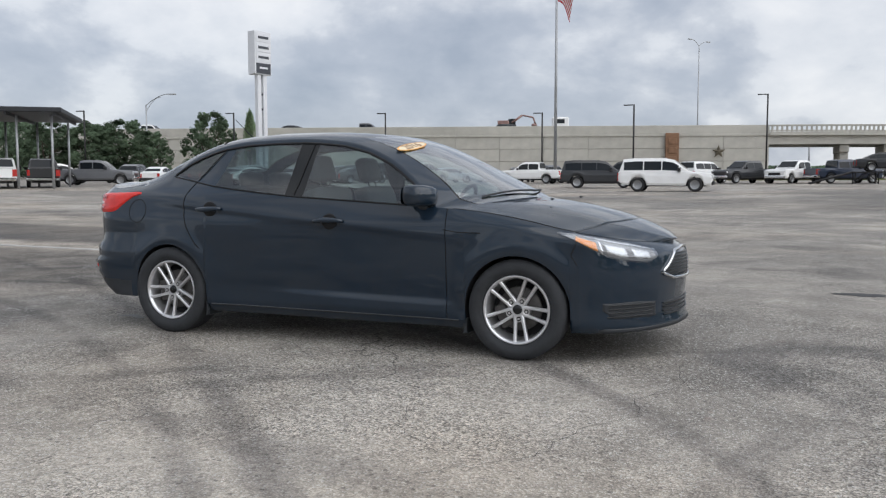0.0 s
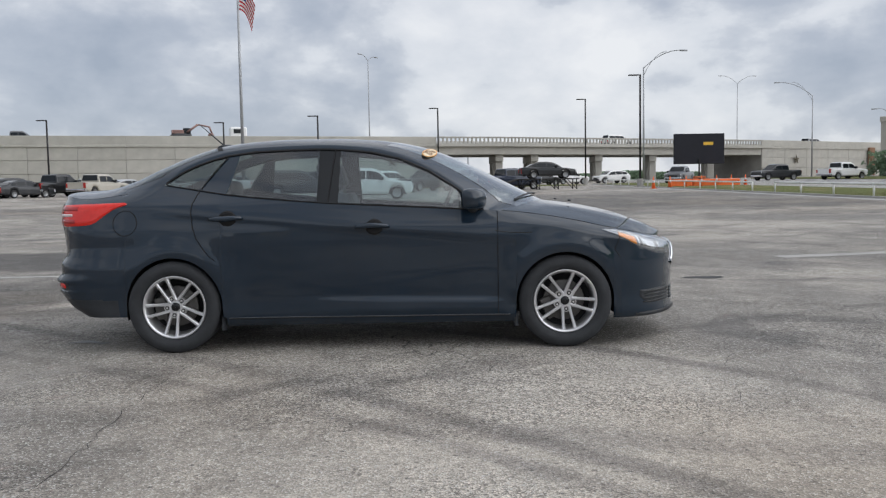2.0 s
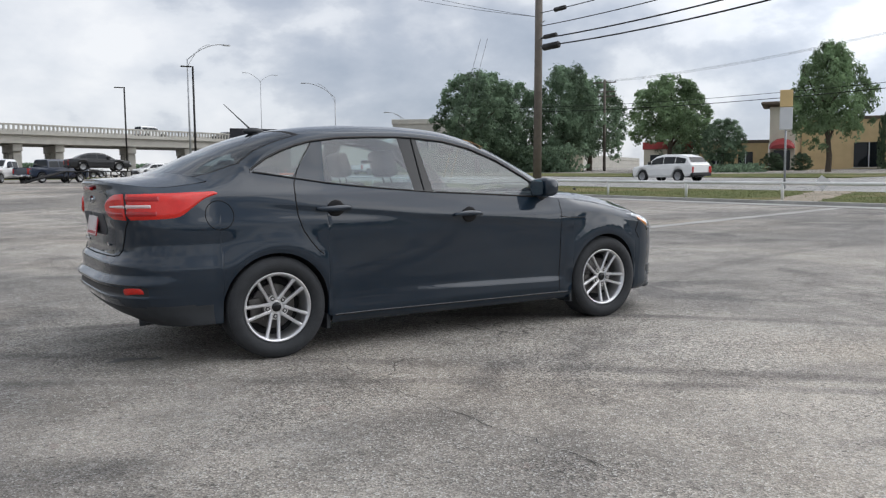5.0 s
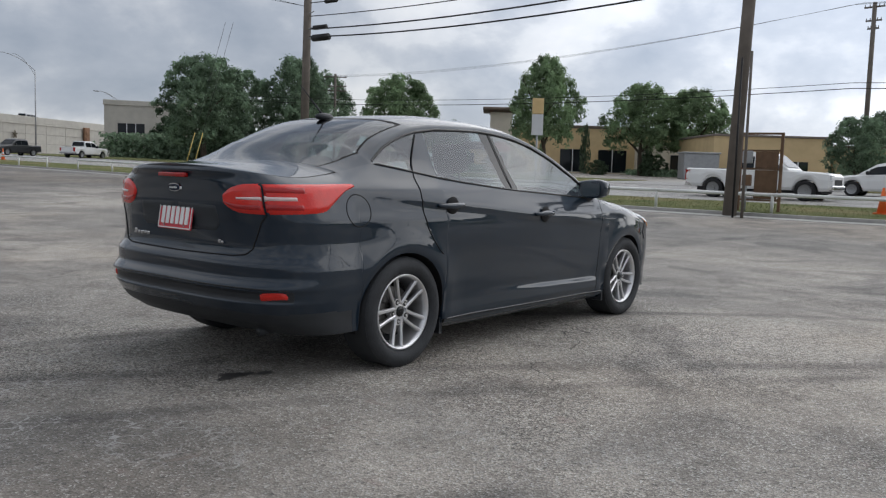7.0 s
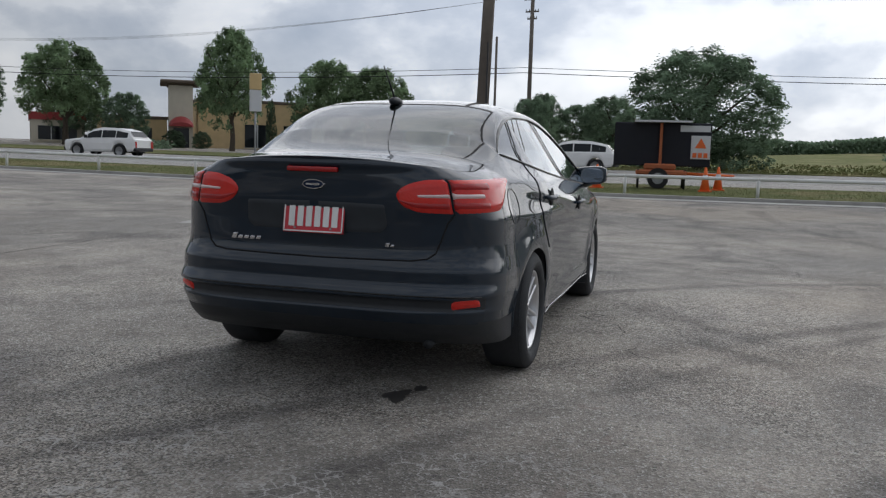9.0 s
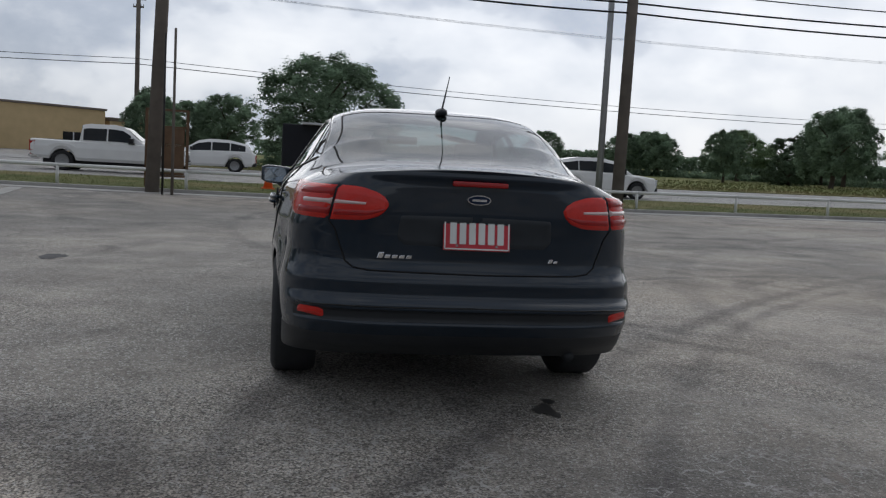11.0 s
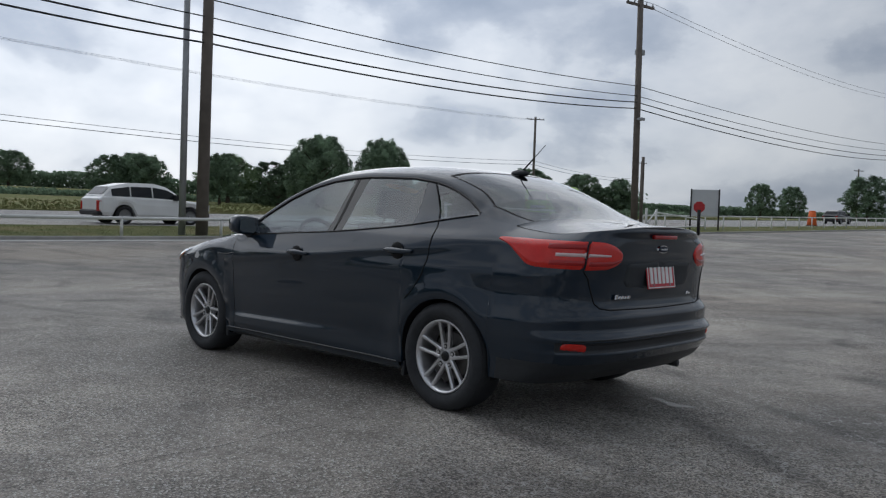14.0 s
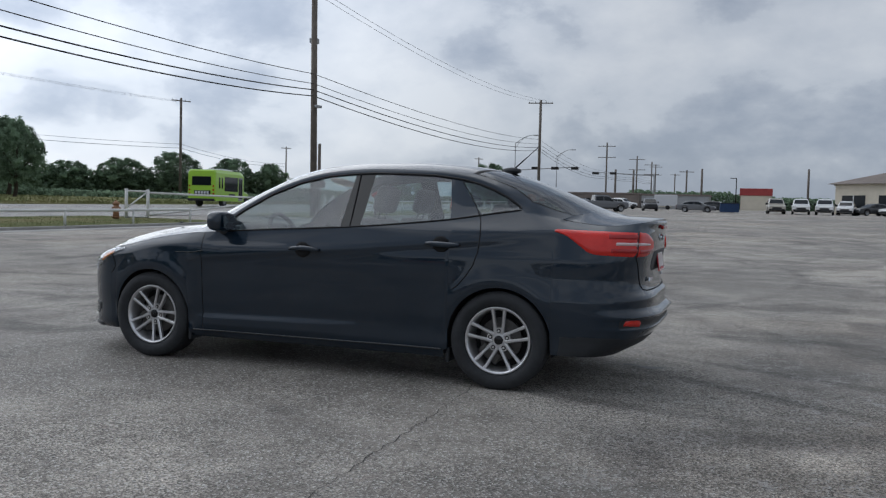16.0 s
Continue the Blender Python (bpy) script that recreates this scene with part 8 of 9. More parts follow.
for k, (u, i, kind, colour) in enumerate(((0.30, 2, "pickup", "white"), (0.62, 2, "crossover", "charcoal"), (0.80, 2, "pickup", "grey"), (0.15, 3, "crossover", "black"), (0.45, 5, "suv", "white"), (0.75, 5, "crossover", "charcoal"), (0.3, 6, "suv", "silver"))):
    a, b = axis_run(i)
    p = a.lerp(b, u)
    d = (b - a).normalized()
    ang = math.degrees(math.atan2(d.y, d.x))
    p = p + Vector((-d.y, d.x, 0)) * 3.2
    vehicle(kind, colour, p.x, p.y, ang + (180 if k % 2 else 0), "%s %s on the overpass deck" % (colour, {"pickup": "pickup truck", "suv": "suv", "crossover": "crossover car"}[kind]), DECK - ground_z(p.x, p.y), "passing vehicles")

# black coupe shown on a steel display ramp
rp = thing("display_ramp", pose(9.3, 67.1, ground_z(9.3, 67.1), 0, 0, 4), "black steel display ramp for a car", "display ramp")
for s in (0.75, -0.75):
    box_part("track", (-2.6, s - 0.2, 0.86), (2.6, s + 0.2, 0.94), M_DKMETAL, rp)
    box_part("ramp_track", (-5.6, s - 0.2, 0.0), (-5.5, s + 0.2, 0.06), M_DKMETAL, rp)
    tube_part("ramp_rail", (-5.6, s, 0.03), (-2.6, s, 0.9), 0.07, M_DKMETAL, rp)
    for x in (-2.4, -0.8, 0.8, 2.4):
        tube_part("leg", (x, s, 0), (x, s, 0.88), 0.05, M_DKMETAL, rp, n=8)
        tube_part("strut", (x, s, 0.05), (x - 0.8 if x > -2 else x + 0.8, s, 0.86), 0.035, M_DKMETAL, rp, n=6)
vehicle("sedan_car", "black", 9.3, 67.1, 4, "black coupe raised on a display ramp", 0.94)

# lime green transit bus
bus = thing("transit_bus", pose(38.6, -53.8, ground_z(38.6, -53.8) + 0.03, 0, 0, -80), "lime green small transit bus with dark windows", "bus", "passing vehicles")
LIME = paint("lime", COLOURS["lime"])
bm = bmesh.new()
loft(bm, [[(x, -w, z0), (x, -w, z1 - 0.25), (x, -w * 0.88, z1), (x, w * 0.88, z1), (x, w, z1 - 0.25), (x, w, z0)] for x, w, z0, z1 in ((-3.6, 1.12, 0.55, 2.80), (-3.5, 1.18, 0.45, 2.90), (1.35, 1.18, 0.45, 2.90), (1.9, 1.15, 0.45, 2.78))])
part("body", bm, LIME, bus, "lime green bus body")
bm = bmesh.new()
loft(bm, [[(x, -w, 0.5), (x, -w, z1 - 0.12), (x, -w * 0.9, z1), (x, w * 0.9, z1), (x, w, z1 - 0.12), (x, w, 0.5)] for x, w, z1 in ((1.85, 1.0, 2.0), (2.4, 1.0, 1.35), (3.2, 0.98, 1.22), (3.4, 0.92, 1.05))])
part("cab_nose", bm, LIME, bus, "lime green cab nose")
for s in (1, -1):
    for a, b, z0, z1 in ((-3.0, -2.78, 1.45, 2.3), (-2.5, -2.28, 1.45, 2.3), (-1.95, 0.55, 1.25, 2.4)):
        box_part("side_window", (a, s * 1.175, z0), (b, s * 1.195, z1), M_VGLASS, bus, "dark tinted bus window", 0.005)
    box_part("name_panel", (-1.1, s * 1.175, 0.78), (0.1, s * 1.195, 1.05), M_VTRIM, bus, "dark name bar")
    bm = bmesh.new()
    add_box(bm, (1.95, s * 0.98, 1.3), (2.25, s * 1.02, 1.85), 0.01)
    part("cab_window", bm, M_VGLASS, bus, "dark cab window")
    for wx, r in ((2.55, 0.40), (-1.9, 0.40)):
        bm = bmesh.new()
        add_tube(bm, (wx, s * 0.86, r), (wx, s * 1.14, r), r, n=22)
        w = part("wheel", bm, M_VTYRE, bus, "black bus wheel")
        bm = bmesh.new()
        add_tube(bm, (wx, s * 1.13, r), (wx, s * 1.16, r), r * 0.55, n=18)
        part("rim", bm, M_VRIM, w)
box_part("entry_door", (0.75, -1.20, 0.5), (1.55, -1.17, 2.45), M_VRIM, bus, "pale folding entry door", 0.01)
for x in (0.82, 1.18):
    box_part("door_glass", (x, -1.215, 0.7), (x + 0.28, -1.195, 2.3), M_VGLASS, bus)
box_part("rear_window", (-3.63, -0.8, 1.65), (-3.56, 0.8, 2.35), M_VGLASS, bus, "dark rear window", 0.01)
box_part("windscreen", (1.95, -0.85, 1.45), (2.15, 0.85, 1.95), M_VGLASS, bus, "dark windscreen", 0.02)
box_part("name_panel", (-3.66, -0.75, 0.95), (-3.59, 0.6, 1.25), M_VTRIM, bus, "dark name bar on the tail")
for k in range(5):
    box_part("letter_bar", (-3.68, -0.62 + 0.24 * k, 0.99), (-3.65, -0.46 + 0.24 * k, 1.21), M_SIGNW, bus, "white lettering bar")
box_part("rear_bumper", (-3.75, -1.1, 0.42), (-3.5, 1.1, 0.62), M_VTRIM, bus, "", 0.03)
box_part("roof_unit", (-1.4, -0.7, 2.88), (0.6, 0.7, 3.05), M_SIGNW, bus, "white roof air unit", 0.06)
box_part("front_grille", (3.36, -0.6, 0.62), (3.46, 0.6, 1.0), M_CHROME, bus, "chrome front grille", 0.02)
for s in (1, -1):
    for z in (1.0, 1.3, 1.6):
        bm = bmesh.new()
        add_tube(bm, (-3.63, s * 1.0, z), (-3.58, s * 1.0, z), 0.07, n=12)
        part("tail_lamp", bm, M_VTAIL, bus)

# ---- road works: message boards on trailers, cones, machines ----
M_MSG = mat("message_board_black", (0.014, 0.015, 0.022), 0.8, 0, 0.15, 3)
M_ORG = mat("safety_orange", (0.78, 0.15, 0.03), 0.55, 0, 0.12, 6)
M_RUSTORG = mat("rusty_orange_steel", (0.42, 0.13, 0.055), 0.75, 0, 0.25, 5)
M_YEL = mat("sign_yellow", (0.75, 0.45, 0.05), 0.5, 0, 0.1, 6)


def board_trailer(x, y, ang, wide, high, z0, label, back):
    t = thing("message_board", pose(x, y, ground_z(x, y) + 0.07, 0, 0, ang), label, "message board")
    bm = bmesh.new()
    add_box(bm, (-wide / 2, -0.12, z0), (wide / 2, 0.12, z0 + high), 0.03)
    part("board", bm, M_MSG, t, "large black display board")
    box_part("mast", (-0.09, -0.30, 0.5), (0.00, -0.12, z0 + high if back else z0 + 0.4), M_RUSTORG if back else M_DKMETAL, t, "steel lifting mast", 0.01)
    box_part("trailer_bed", (-0.8, -0.55, 0.42), (0.8, 0.55, 0.60), M_RUSTORG, t, "orange trailer bed", 0.05)
    box_part("battery_box", (-0.55, -0.5, 0.60), (0.45, -0.14, 0.80), M_RUSTORG, t, "rusty orange equipment box", 0.05)
    tube_part("drawbar", (0.7, 0, 0.5), (2.3, 0, 0.45), 0.05, M_ORG, t)
    for s in (1, -1):
        bm = bmesh.new()
        add_tube(bm, (-0.1, s * 0.62, 0.33), (-0.1, s * 0.84, 0.33), 0.33, n=20)
        w = part("wheel", bm, M_VTYRE, t)
        bm = bmesh.new()
        add_tube(bm, (-0.1, s * 0.83, 0.33), (-0.1, s * 0.86, 0.33), 0.18, n=16)
        part("rim", bm, M_VRIM, w)
        tube_part("jack", (0.72, s * 0.5, 0), (0.72, s * 0.5, 0.6), 0.04, M_DKMETAL, t)
        tube_part("jack", (-0.72, s * 0.5, 0), (-0.72, s * 0.5, 0.6), 0.04, M_DKMETAL, t)
    if back:
        box_part("solar_panel", (-0.9, -0.5, z0 + high), (0.9, 0.5, z0 + high + 0.06), M_SIGNW, t, "pale solar panel edge")
        box_part("header_plate", (0.55, -0.16, z0 + high - 0.28), (1.48, -0.12, z0 + high - 0.08), M_SIGNW, t, "white plate with blurred print")
        s = box_part("warning_plate", (0.9, -0.17, z0 + 0.25), (1.5, -0.12, z0 + 1.0), M_SIGNW, t, "white warning plate", 0.01)
        bm = bmesh.new()
        vs = [bm.verts.new(p) for p in ((1.02, -0.185, z0 + 0.6), (1.38, -0.185, z0 + 0.6), (1.2, -0.185, z0 + 0.92))]
        bm.faces.new(vs)
        part("warning_triangle", bm, M_ORG, s)
        for k in range(3):
            box_part("letter_bar", (0.96 + 0.17 * k, -0.19, z0 + 0.30), (1.08 + 0.17 * k, -0.165, z0 + 0.45), M_ORG, s, "orange lettering bar")
    else:
        box_part("lit_bar", (0.35, -0.14, z0 + high * 0.62), (1.2, -0.115, z0 + high * 0.72), M_YEL, t, "amber lettering bar")
    return t


board_trailer(22.9, -0.5, -86, 3.05, 1.40, 0.72, "black road-works message board on an orange trailer", True)
board_trailer(22.4, 67.1, 3, 4.4, 2.6, 1.85, "tall black message board on a trailer", False)


def cone(x, y, h=0.75, label="orange traffic cone on the verge", lift=0.07):
    t = thing("traffic_cone", pose(x, y, ground_z(x, y) + lift), label, "traffic cone", "traffic cones")
    tube_part("cone_body", (0, 0, 0.03), (0, 0, h), 0.15, M_ORG, t, 0.03, 14)
    box_part("base", (-0.2, -0.2, 0), (0.2, 0.2, 0.04), M_ORG, t)
    tube_part("band", (0, 0, h * 0.5), (0, 0, h * 0.68), 0.095, M_SIGNW, t, 0.07, 14)


for x, y in ((21.6, 1.4), (22.6, -2.3), (21.4, -1.9)):
    cone(x, y)
for k in range(7):
    cone(17.0 + 1.6 * k, 61 + 1.1 * k, 0.95, "orange traffic barrel by the message board", 0.0)
wz = thing("traffic_barrel", pose(27.2, -79.7, ground_z(27.2, -79.7)), "tall orange work-zone barrel by the road", "traffic barrel")
tube_part("barrel", (0, 0, 0.08), (0, 0, 1.5), 0.46, M_ORG, wz, 0.30, 16)
tube_part("base", (0, 0, 0), (0, 0, 0.08), 0.56, M_VTRIM, wz, 0.56, 16)
box_part_b = thing("plastic_barrier", pose(22.5, 66.0, ground_z(22.5, 66)), "orange plastic road barrier", "barrier")
for k in range(3):
    box_part("barrier_section", (-3 + 2.05 * k, -0.25, 0), (-1.05 + 2.05 * k, 0.25, 0.62), M_ORG, box_part_b, "", 0.08)

mc = thing("road_machine", Matrix.LocRotScale((28.7, -118.5, ground_z(28.7, -118.5)), Euler((0, 0, radians(70))), (0.8, 0.8, 0.8)), "orange road-building machine parked by the road", "machine")
box_part("chassis", (-3.4, -1.1, 0.6), (3.4, 1.1, 1.7), M_RUSTORG, mc, "orange chassis", 0.1)
box_part("engine_cover", (-3.2, -1.0, 1.7), (-0.4, 1.0, 2.5), M_RUSTORG, mc, "orange engine cover", 0.15)
box_part("cab_roof", (0.2, -1.1, 3.5), (2.4, 1.1, 3.65), M_RUSTORG, mc, "orange cab roof", 0.05)
for x in (0.3, 2.3):
    for y in (-1.0, 1.0):
        tube_part("cab_post", (x, y, 1.7), (x, y, 3.5), 0.06, M_RUSTORG, mc)
for x in (-2.2, 2.2):
    for s in (1, -1):
        bm = bmesh.new()
        add_tube(bm, (x, s * 0.9, 0.6), (x, s * 1.25, 0.6), 0.6, n=20)
        part("wheel", bm, M_VTYRE, mc)

# ---- signs by the entrance and the road ----
def text_on(parent, body, size, m, material, name="sign_text"):
    c = bpy.data.curves.new(name, "FONT")
    c.body, c.size, c.align_x, c.align_y, c.extrude = body, size, "CENTER", "CENTER", 0.004
    c.materials.append(material)
    ob = new(name, c)
    ob.parent = parent
    ob.matrix_local = m
    return ob


M_STOP = mat("stop_red", (0.48, 0.03, 0.035), 0.45, 0, 0.1, 6)
st = thing("stop_sign", pose(17.0, -37.3, ground_z(17.0, -37.3), 0, 0, 32), "red octagonal stop sign on a dark post", "stop sign")
tube_part("post", (0, 0.04, 0), (0, 0.04, 1.35), 0.09, M_DKMETAL, st)
bm = bmesh.new()
add_tube(bm, (0, -0.04, 1.50), (0, -0.01, 1.50), 0.31, n=8)
bmesh.ops.rotate(bm, verts=bm.verts[:], cent=(0, 0, 1.50), matrix=Matrix.Rotation(radians(22.5), 3, "Y"))
oct_o = part("octagon", bm, M_STOP, st, "red octagon")
text_on(oct_o, "STOP", 0.22, Matrix.Translation((0, -0.055, 1.50)) @ pose(0, 0, 0, 90, 0, 0), M_SIGNW)
cs = thing("service_sign", pose(20.95, -45.6, ground_z(20.95, -45.6), 0, 0, 28), "white service sign with dark frame on posts", "sign")
for x in (-0.85, 0.85):
    tube_part("post", (x, 0.06, 0), (x, 0.06, 2.65), 0.05, M_DKMETAL, cs)
fb = box_part("sign_face", (-0.86, -0.03, 0.95), (0.86, 0.03, 2.62), M_SIGNW, cs, "white sign face", 0.01)
box_part("picture_band", (-0.5, -0.05, 2.0), (0.5, -0.034, 2.2), M_GALV, cs, "grey picture of a vehicle shape")
text_on(fb, "Certified", 0.36, Matrix.Translation((0, -0.05, 1.62)) @ pose(0, 0, 0, 90, 0, 0), M_SIGND)
text_on(fb, "Service", 0.32, Matrix.Translation((0, -0.05, 1.22)) @ pose(0, 0, 0, 90, 0, 0), M_STOP)
dm = thing("verge_sign", pose(31.5 - 6.6, 17.6 - 4.3, ground_z(25, 13.3) + 0.07, 0, 0, -45), "small tilted white placard in the grass", "placard")
bm = bmesh.new()
add_box(bm, (-0.2, -0.01, -0.2), (0.2, 0.01, 0.2), m=Matrix.Translation((0, 0, 0.33)) @ pose(0, 0, 0, 0, 38, 0))
part("placard", bm, M_SIGNW, dm)
tube_part("stake", (0, 0.02, 0), (0, 0.02, 0.3), 0.01, M_GALV, dm)
ps = thing("shop_sign", pose(27.9, 17.1, ground_z(27.9, 17.1), 0, 0, -50), "narrow yellow and white shop sign on a post", "shop sign")
tube_part("post", (0, 0, 0), (0, 0, 3.4), 0.045, M_GALV, ps)
box_part("sign_panel", (-0.25, -0.10, 2.5), (0.25, 0.10, 3.43), M_SIGNW, ps, "white sign panel", 0.02)
box_part("sign_panel", (-0.25, -0.10, 3.45), (0.25, 0.10, 4.15), mat("sign_tan", (0.62, 0.45, 0.22), 0.5, 0, 0.1, 5), ps, "tan sign panel", 0.02)
# dumpster at the far end of the lot
du = thing("dumpster", pose(-0.1, -104.0, ground_z(-0.1, -104), 0, 0, 5), "blue steel dumpster at the far lot", "dumpster")
M_DUMP = mat("dumpster_blue", (0.02, 0.05, 0.13), 0.6, 0, 0.2, 3)
bm = bmesh.new()
loft(bm, [[(x, -0.65, 0.10), (x, -0.75, 1.08), (x, 0.75, 1.22), (x, 0.65, 0.10)] for x in (-1.1, 1.1)])
part("bin", bm, M_DUMP, du, "blue bin")
for x in (-0.56, 0.56):
    box_part("lid", (x - 0.53, -0.8, 1.12), (x + 0.53, 0.8, 1.18), M_VTRIM, du)
bt = thing("box_trailer", pose(9.8, -128.5, ground_z(9.8, -128.5), 0, 0, 4), "white box trailer parked far off", "trailer")
box_part("box", (-1.7, -1.0, 0.55), (1.7, 1.0, 2.25), M_SIGNW, bt, "plain white trailer box", 0.05)
tube_part("drawbar", (1.6, 0, 0.5), (2.9, 0, 0.45), 0.05, M_DKMETAL, bt)
for s in (1, -1):
    tube_part("wheel", (-0.3, s * 0.85, 0.33), (-0.3, s * 1.05, 0.33), 0.33, M_VTYRE, bt, n=16)
tube_part("jack", (2.6, 0, 0), (2.6, 0, 0.5), 0.04, M_DKMETAL, bt)

# ---- buildings ----
M_STUCCO = mat("yellow_stucco", (0.60, 0.455, 0.255), 0.9, 0, 0.12, 1.2, bump=0.2, bump_scale=20)
M_PALEST = mat("pale_stucco", (0.62, 0.57, 0.47), 0.9, 0, 0.1, 1.2, bump=0.2, bump_scale=20)
M_ROOFT = mat("brown_roof_edge", (0.14, 0.11, 0.085), 0.85, 0, 0.2, 2)
M_ROOFR = mat("red_roof", (0.34, 0.05, 0.05), 0.6, 0, 0.15, 2)
M_ROOFG = mat("grey_shingle", (0.20, 0.17, 0.15), 0.9, 0, 0.2, 2, bump=0.3, bump_scale=15)


def building(name, a, b, depth, h, wall, label, windows=(), roof=M_ROOFT, parapet=0.35, door=None, lift=0.0):
    """A low building whose front runs from a to b, seen from its right-hand side."""
    a, b = Vector((*a, 0)), Vector((*b, 0))
    d = b - a
    L = d.length
    z = min(ground_z(a.x, a.y), ground_z(b.x, b.y)) + lift
    t = thing(name, Matrix.Translation((a.x, a.y, z)) @ pose(0, 0, 0, 0, 0, math.degrees(math.atan2(d.y, d.x))), label, "building")
    bm = bmesh.new()
    add_box(bm, (0, 0, -0.6), (L, depth, h))
    part("wall", bm, wall, t)
    bm = bmesh.new()
    add_box(bm, (-0.15, -0.15, h), (L + 0.15, depth + 0.15, h + parapet), 0.03)
    part("roof_edge", bm, roof, t, "parapet band")
    for x0, x1, z0, z1, arch in windows:
        w = box_part("window", (x0, -0.06, z0), (x1, 0.05, z1), M_VGLASS, t, "dark shop window")
        for k in range(1, max(2, int((x1 - x0) / 1.2))):
            xx = x0 + (x1 - x0) * k / max(2, int((x1 - x0) / 1.2))
            box_part("mullion", (xx - 0.05, -0.10, z0), (xx + 0.05, -0.04, z1), M_SIGNW, w)
        box_part("sill", (x0 - 0.1, -0.16, z0 - 0.12), (x1 + 0.1, 0, z0), M_PALEST, w)
    return t


B1 = building("shop_building", (81.0, 54.1), (95.5, 35.9), 14, 5.4, M_STUCCO, "yellow stucco shop building with dark windows", ((5.3, 8.3, 0.2, 2.9, 0), (9.9, 13.3, 0.2, 2.9, 0)))
box_part("entrance_bay", (14.3, -1.0, -0.6), (23.0, 0.2, 3.9), M_PALEST, B1, "pale stucco entrance bay", 0.05)
for x in (15.0, 18.4, 20.6):
    box_part("window", (x, -1.08, 0.6), (x + 1.3, -0.98, 2.5), M_VGLASS, B1, "dark window")
building("shop_building", (74.6, 62.9), (79.3, 57.1), 8, 3.1, M_STUCCO, "low yellow stucco wing beside the tower", ((1.0, 2.6, 0.5, 2.1, 0), (4.2, 5.8, 0.5, 2.1, 0)))
tw = building("corner_tower", (76.9, 55.2), (78.4, 53.1), 5, 6.9, M_PALEST, "pale stucco corner tower with overhanging roof", (), M_ROOFT, 0.2)
box_part("tower_roof", (-0.9, -0.9, 7.1), (3.5, 5.9, 7.45), M_ROOFT, tw, "brown overhanging tower roof", 0.1)
box_part("door", (0.45, -0.06, -0.3), (2.15, 0.05, 2.2), M_VGLASS, tw, "dark glazed entrance doors")
bm = bmesh.new()
loft(bm, [[(1.29 + k * math.cos(math.pi * u / 8), y, 2.35 + q * math.sin(math.pi * u / 8)) for u in range(9)] for k, y, q in ((1.35, 0.02, 1.15), (1.30, -0.6, 0.95), (1.15, -1.1, 0.45))])
part("awning", bm, M_ROOFR, tw, "domed red awning over the entrance")
building("shop_building", (73.2, 26.6), (80.1, 18.0), 12, 4.1, M_STUCCO, "plain yellow stucco building with a flat roof", ((7.0, 8.9, 0.5, 1.9, 0),), M_ROOFG, 0.2)
en = thing("utility_enclosure", pose(71.2, 27.2, ground_z(71.2, 27.2), 0, 0, -52), "plain grey metal utility enclosure beside the yellow building", "enclosure")
box_part("housing", (-1.6, -1.1, 0), (1.6, 1.1, 2.35), M_GALV, en, "grey metal housing", 0.05)
box_part("lid", (-1.7, -1.2, 2.35), (1.7, 1.2, 2.5), M_GALV, en, "", 0.03)
box_part("louvre", (-0.9, -1.13, 0.3), (0.3, -1.09, 0.9), M_DKMETAL, en, "dark louvre panel")
building("shop_building", (80.3, 17.6), (83.0, 13.5), 9, 3.1, M_STUCCO, "low yellow stucco annex", ((1.0, 3.6, 0.9, 2.0, 0),))
building("shop_building", (76.0, 73.3), (80.0, 69.0), 9, 2.7, M_PALEST, "low shop with a red roof band", ((0.8, 5.0, 0.4, 2.0, 0),), M_ROOFR, 0.9)
building("shop_building", (63, 99), (72, 84), 8, 3.4, M_PALEST, "low pale shop behind trees", ((2, 6, 0.6, 2.4, 0), (9, 13, 0.6, 2.4, 0)))
building("parking_garage", (66.0, 122.0), (82, 112.0), 14, 8.0, M_CONC, "pale grey concrete building by the overpass", ((2, 6, 3.5, 5.2, 0), (8, 12, 3.5, 5.2, 0)), M_CONC, 0.8)
building("far_store", (-5.7, -154.0), (-0.8, -154.0), 8, 2.4, M_PALEST, "distant store with a red roof band", ((1, 4, 0.4, 2.2, 0),), M_ROOFR, 1.2)
building("far_shed", (15.3, -143.5), (4.2, -143.5), 8, 2.2, M_GALV, "long low grey shed", ((3, 5, 0.4, 1.6, 0),), M_ROOFG, 0.3)
building("far_shed", (30.3, -150), (16.5, -150), 8, 2.4, M_ROOFG, "distant low dark shed", ((3, 5, 0.4, 1.6, 0),), M_ROOFG, 0.3)
hs = building("tan_house", (-13.1, -118.6), (-26.0, -109.0), 12, 3.9, M_PALEST, "tan building with a hipped shingle roof and garage doors", ((1.0, 4.2, -0.2, 2.6, 0), (6.0, 9.2, -0.2, 2.6, 0)), M_PALEST, 0.2)
bm = bmesh.new()
L = math.hypot(12.9, 9.6)
vs = [bm.verts.new(p) for p in ((-0.8, -0.8, 4.1), (L + 0.8, -0.8, 4.1), (L + 0.8, 12.8, 4.1), (-0.8, 12.8, 4.1), (4.5, 6, 6.0), (L - 4.5, 6, 6.0))]
for q in ((0, 1, 5, 4), (1, 2, 5), (2, 3, 4, 5), (3, 0, 4), (3, 2, 1, 0)):
    bm.faces.new([vs[k] for k in q])
part("hipped_roof", bm, M_ROOFG, hs, "brown-grey hipped shingle roof")

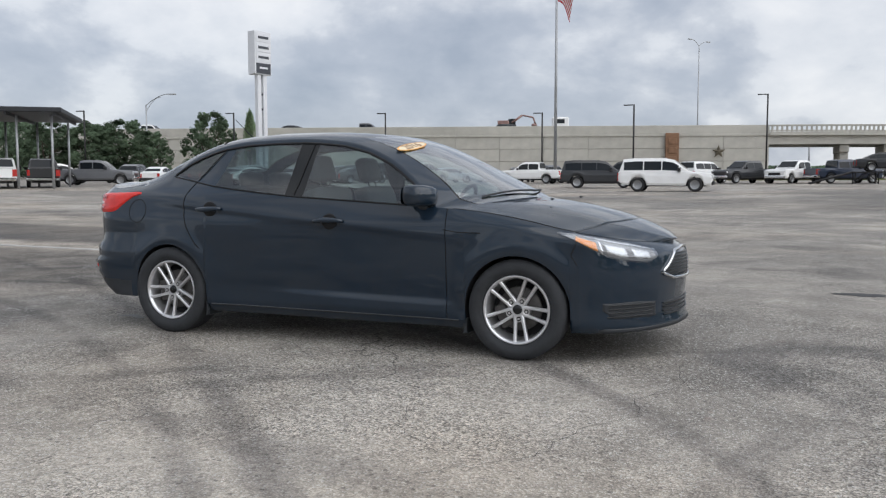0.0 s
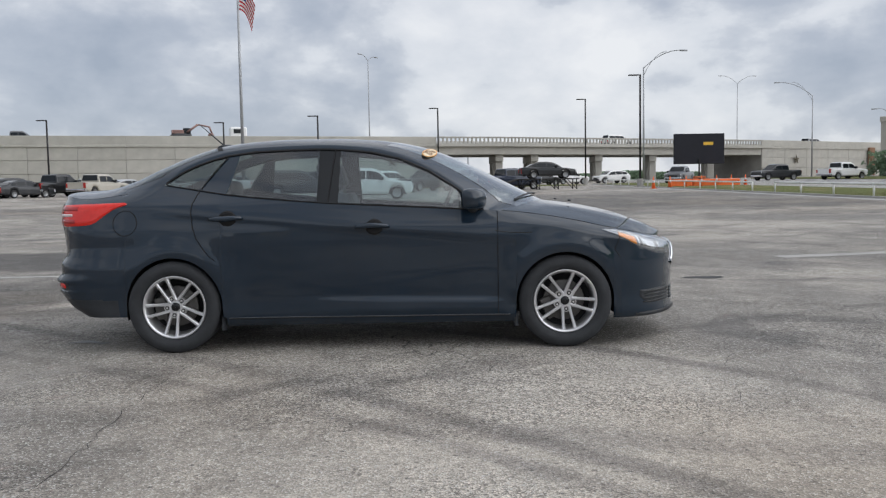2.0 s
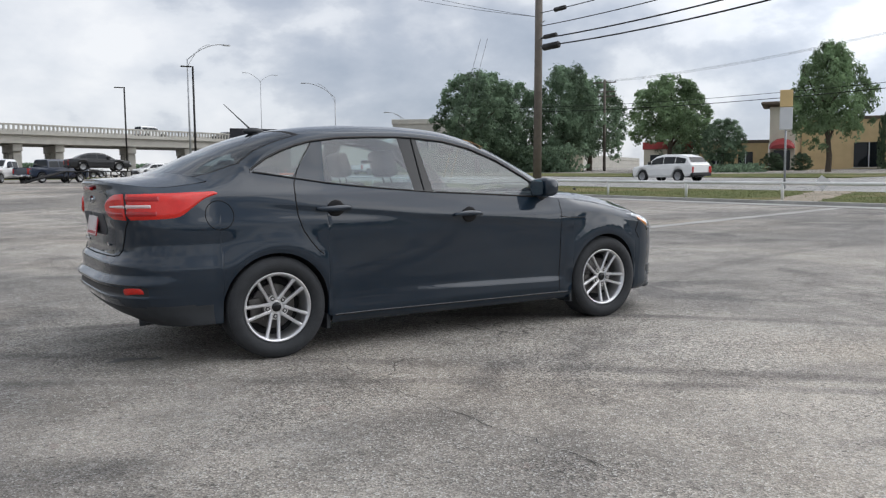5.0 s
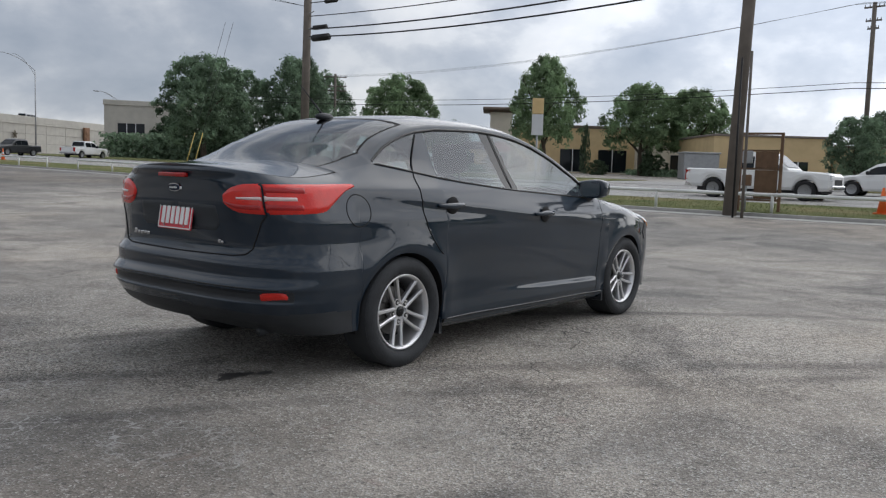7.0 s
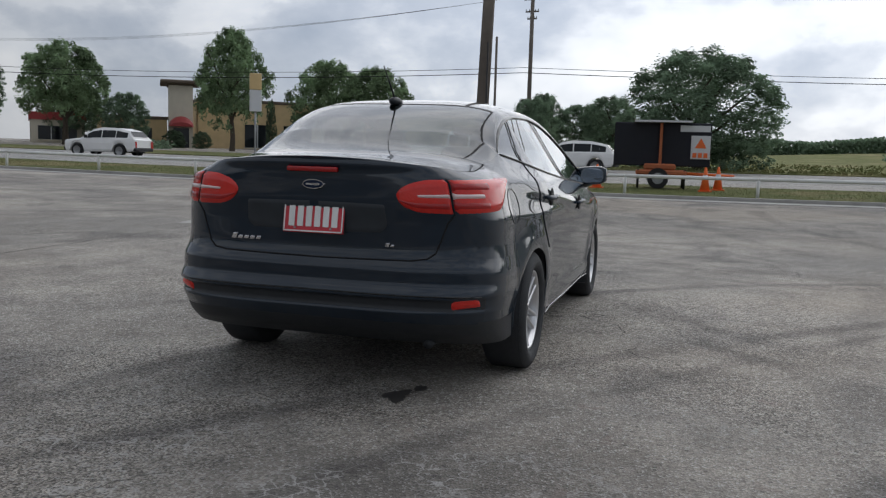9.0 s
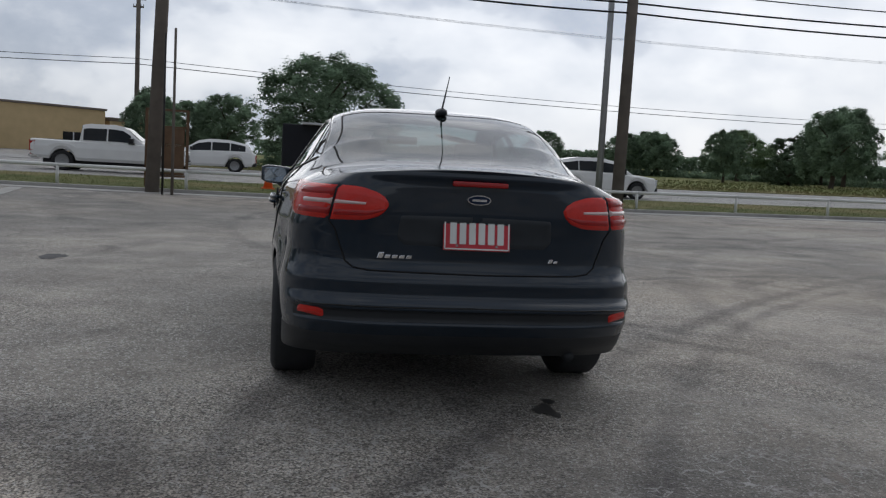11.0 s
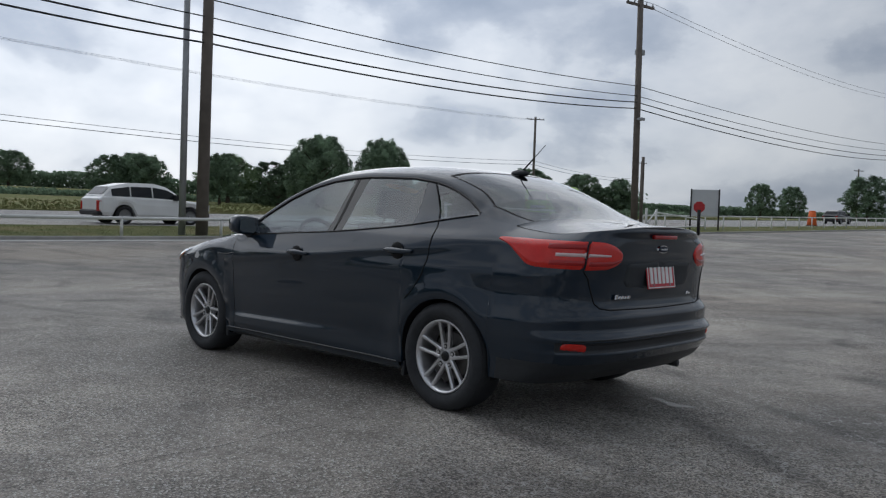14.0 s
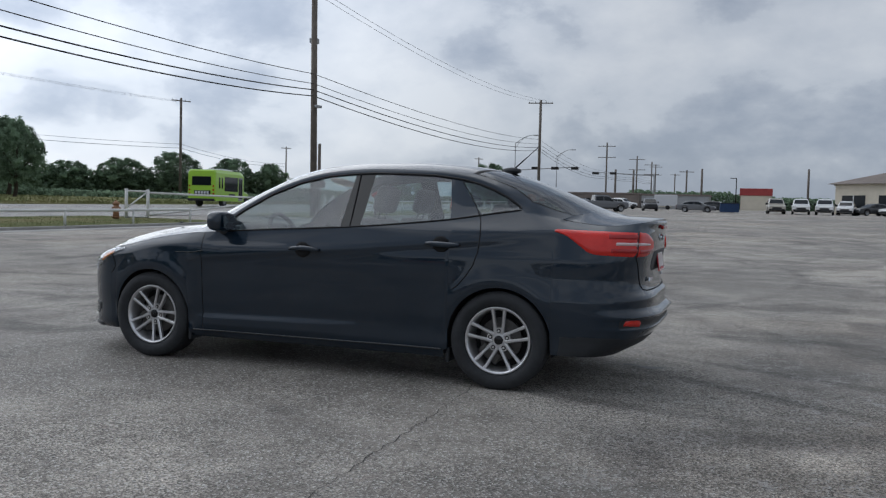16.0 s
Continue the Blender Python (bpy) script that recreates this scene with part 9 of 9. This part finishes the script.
# traffic signals on mast arms at the far junction
for x, y, ang, n in ((34.5, -128, 180, 3), (14.0, -150, 0, 2), (4.5, 144, 8, 2)):
    ts = thing("traffic_signal", pose(x, y, ground_z(x, y), 0, 0, ang), "traffic signals hanging on a grey mast arm", "traffic signal")
    tube_part("mast", (0, 0, 0), (0, 0, 6.2), 0.14, M_GALV, ts)
    tube_part("mast_arm", (0, 0, 5.8), (11, 0, 6.4), 0.10, M_GALV, ts, 0.06)
    for k in range(n):
        xx = 10.5 - 3.2 * k
        h = box_part("signal_head", (xx - 0.6, -0.2, 5.95), (xx + 0.6, 0.15, 6.4), M_DKMETAL, ts, "dark signal head", 0.04)

# flatbed truck carrying an excavator along the overpass
M_DIRTRED = mat("dusty_red_steel", (0.26, 0.16, 0.14), 0.7, 0, 0.2, 3)
ft = thing("flatbed_truck", pose(-33.2, 110.9, DECK, 0, 0, 18), "flatbed truck with a white cab on the overpass", "truck", "passing vehicles")
box_part("flat_bed", (-6.0, -1.2, 1.0), (3.6, 1.2, 1.25), M_VTRIM, ft, "dark flat bed", 0.04)
box_part("truck_cab", (3.9, -1.15, 0.7), (6.2, 1.15, 2.6), paint("white", COLOURS["white"]), ft, "white cab", 0.15)
box_part("side_window", (4.4, -1.17, 1.7), (5.6, -1.14, 2.3), M_VGLASS, ft, "dark cab window")
for x in (-4.8, -3.6, 5.2):
    for s in (1, -1):
        bm = bmesh.new()
        add_tube(bm, (x, s * 0.85, 0.5), (x, s * 1.15, 0.5), 0.5, n=18)
        part("wheel", bm, M_VTYRE, ft)
ex = thing("excavator", Matrix.LocRotScale((-35.6, 110.1, DECK + 1.25), Euler((0, 0, radians(18))), (0.85, 0.85, 0.62)), "dusty red excavator carried on a flatbed", "excavator", "passing vehicles")
for s in (0.85, -0.85):
    box_part("track", (-1.6, s - 0.25, 0), (1.6, s + 0.25, 0.6), M_VTRIM, ex, "dark track", 0.15)
box_part("engine_house", (-1.5, -1.1, 0.65), (0.4, 1.1, 1.5), M_DIRTRED, ex, "", 0.1)
box_part("cab", (0.3, 0.1, 0.65), (1.5, 1.0, 2.0), M_VGLASS, ex, "dark glazed cab", 0.08)
for a, b, r in (((0.9, -0.4, 1.0), (2.6, -0.4, 2.7), 0.22), ((2.6, -0.4, 2.7), (4.4, -0.4, 2.2), 0.18), ((4.4, -0.4, 2.2), (4.8, -0.4, 0.7), 0.15)):
    tube_part("boom", a, b, r, M_DIRTRED, ex, n=8)
bm = bmesh.new()
add_ball(bm, (4.6, -0.4, 0.45), 1, 2, (0.5, 0.5, 0.4))
part("bucket", bm, M_DIRTRED, ex)

M_DULLYEL = mat("faded_yellow_plastic", (0.42, 0.31, 0.08), 0.6, 0, 0.15, 4)
# guy wires with yellow guards, anchored in the verge near the road
for k, (gx, gy) in enumerate(((29.0, 42.4), (29.25, 41.5))):
    gw = thing("guy_wire", pose(gx - 2.4, gy + 0.4 * k, ground_z(gx - 2.4, gy) + 0.07), "steel guy wire with a yellow plastic guard", "guy wire")
    tube_part("guard", (0, 0, 0), (1.1, 0.5, 2.4), 0.032, M_DULLYEL, gw)
    tube_part("wire", (1.1, 0.5, 2.4), (4.6, 2.1, 10.0), 0.012, M_DKMETAL, gw)
    box_part("anchor", (-0.1, -0.1, -0.05), (0.1, 0.1, 0.08), M_GALV, gw)

# slim dark cypresses and clipped shrubs before the shops
for x, y, w, h in ((82.6, 45.6, 1.3, 5.6), (85.4, 39.2, 1.5, 4.0)):
    tree(x, y, w, h, "bush", "slim dark cypress clipped against the shop wall")
for x, y, w, h in ((74.0, 52.6, 2.6, 1.9), (75.0, 49.8, 2.4, 1.8), (80.5, 36.0, 3.4, 2.2), (77.5, 41.0, 2.4, 1.6)):
    tree(x, y, w, h, "bush", "low clipped dark shrub before the shops")
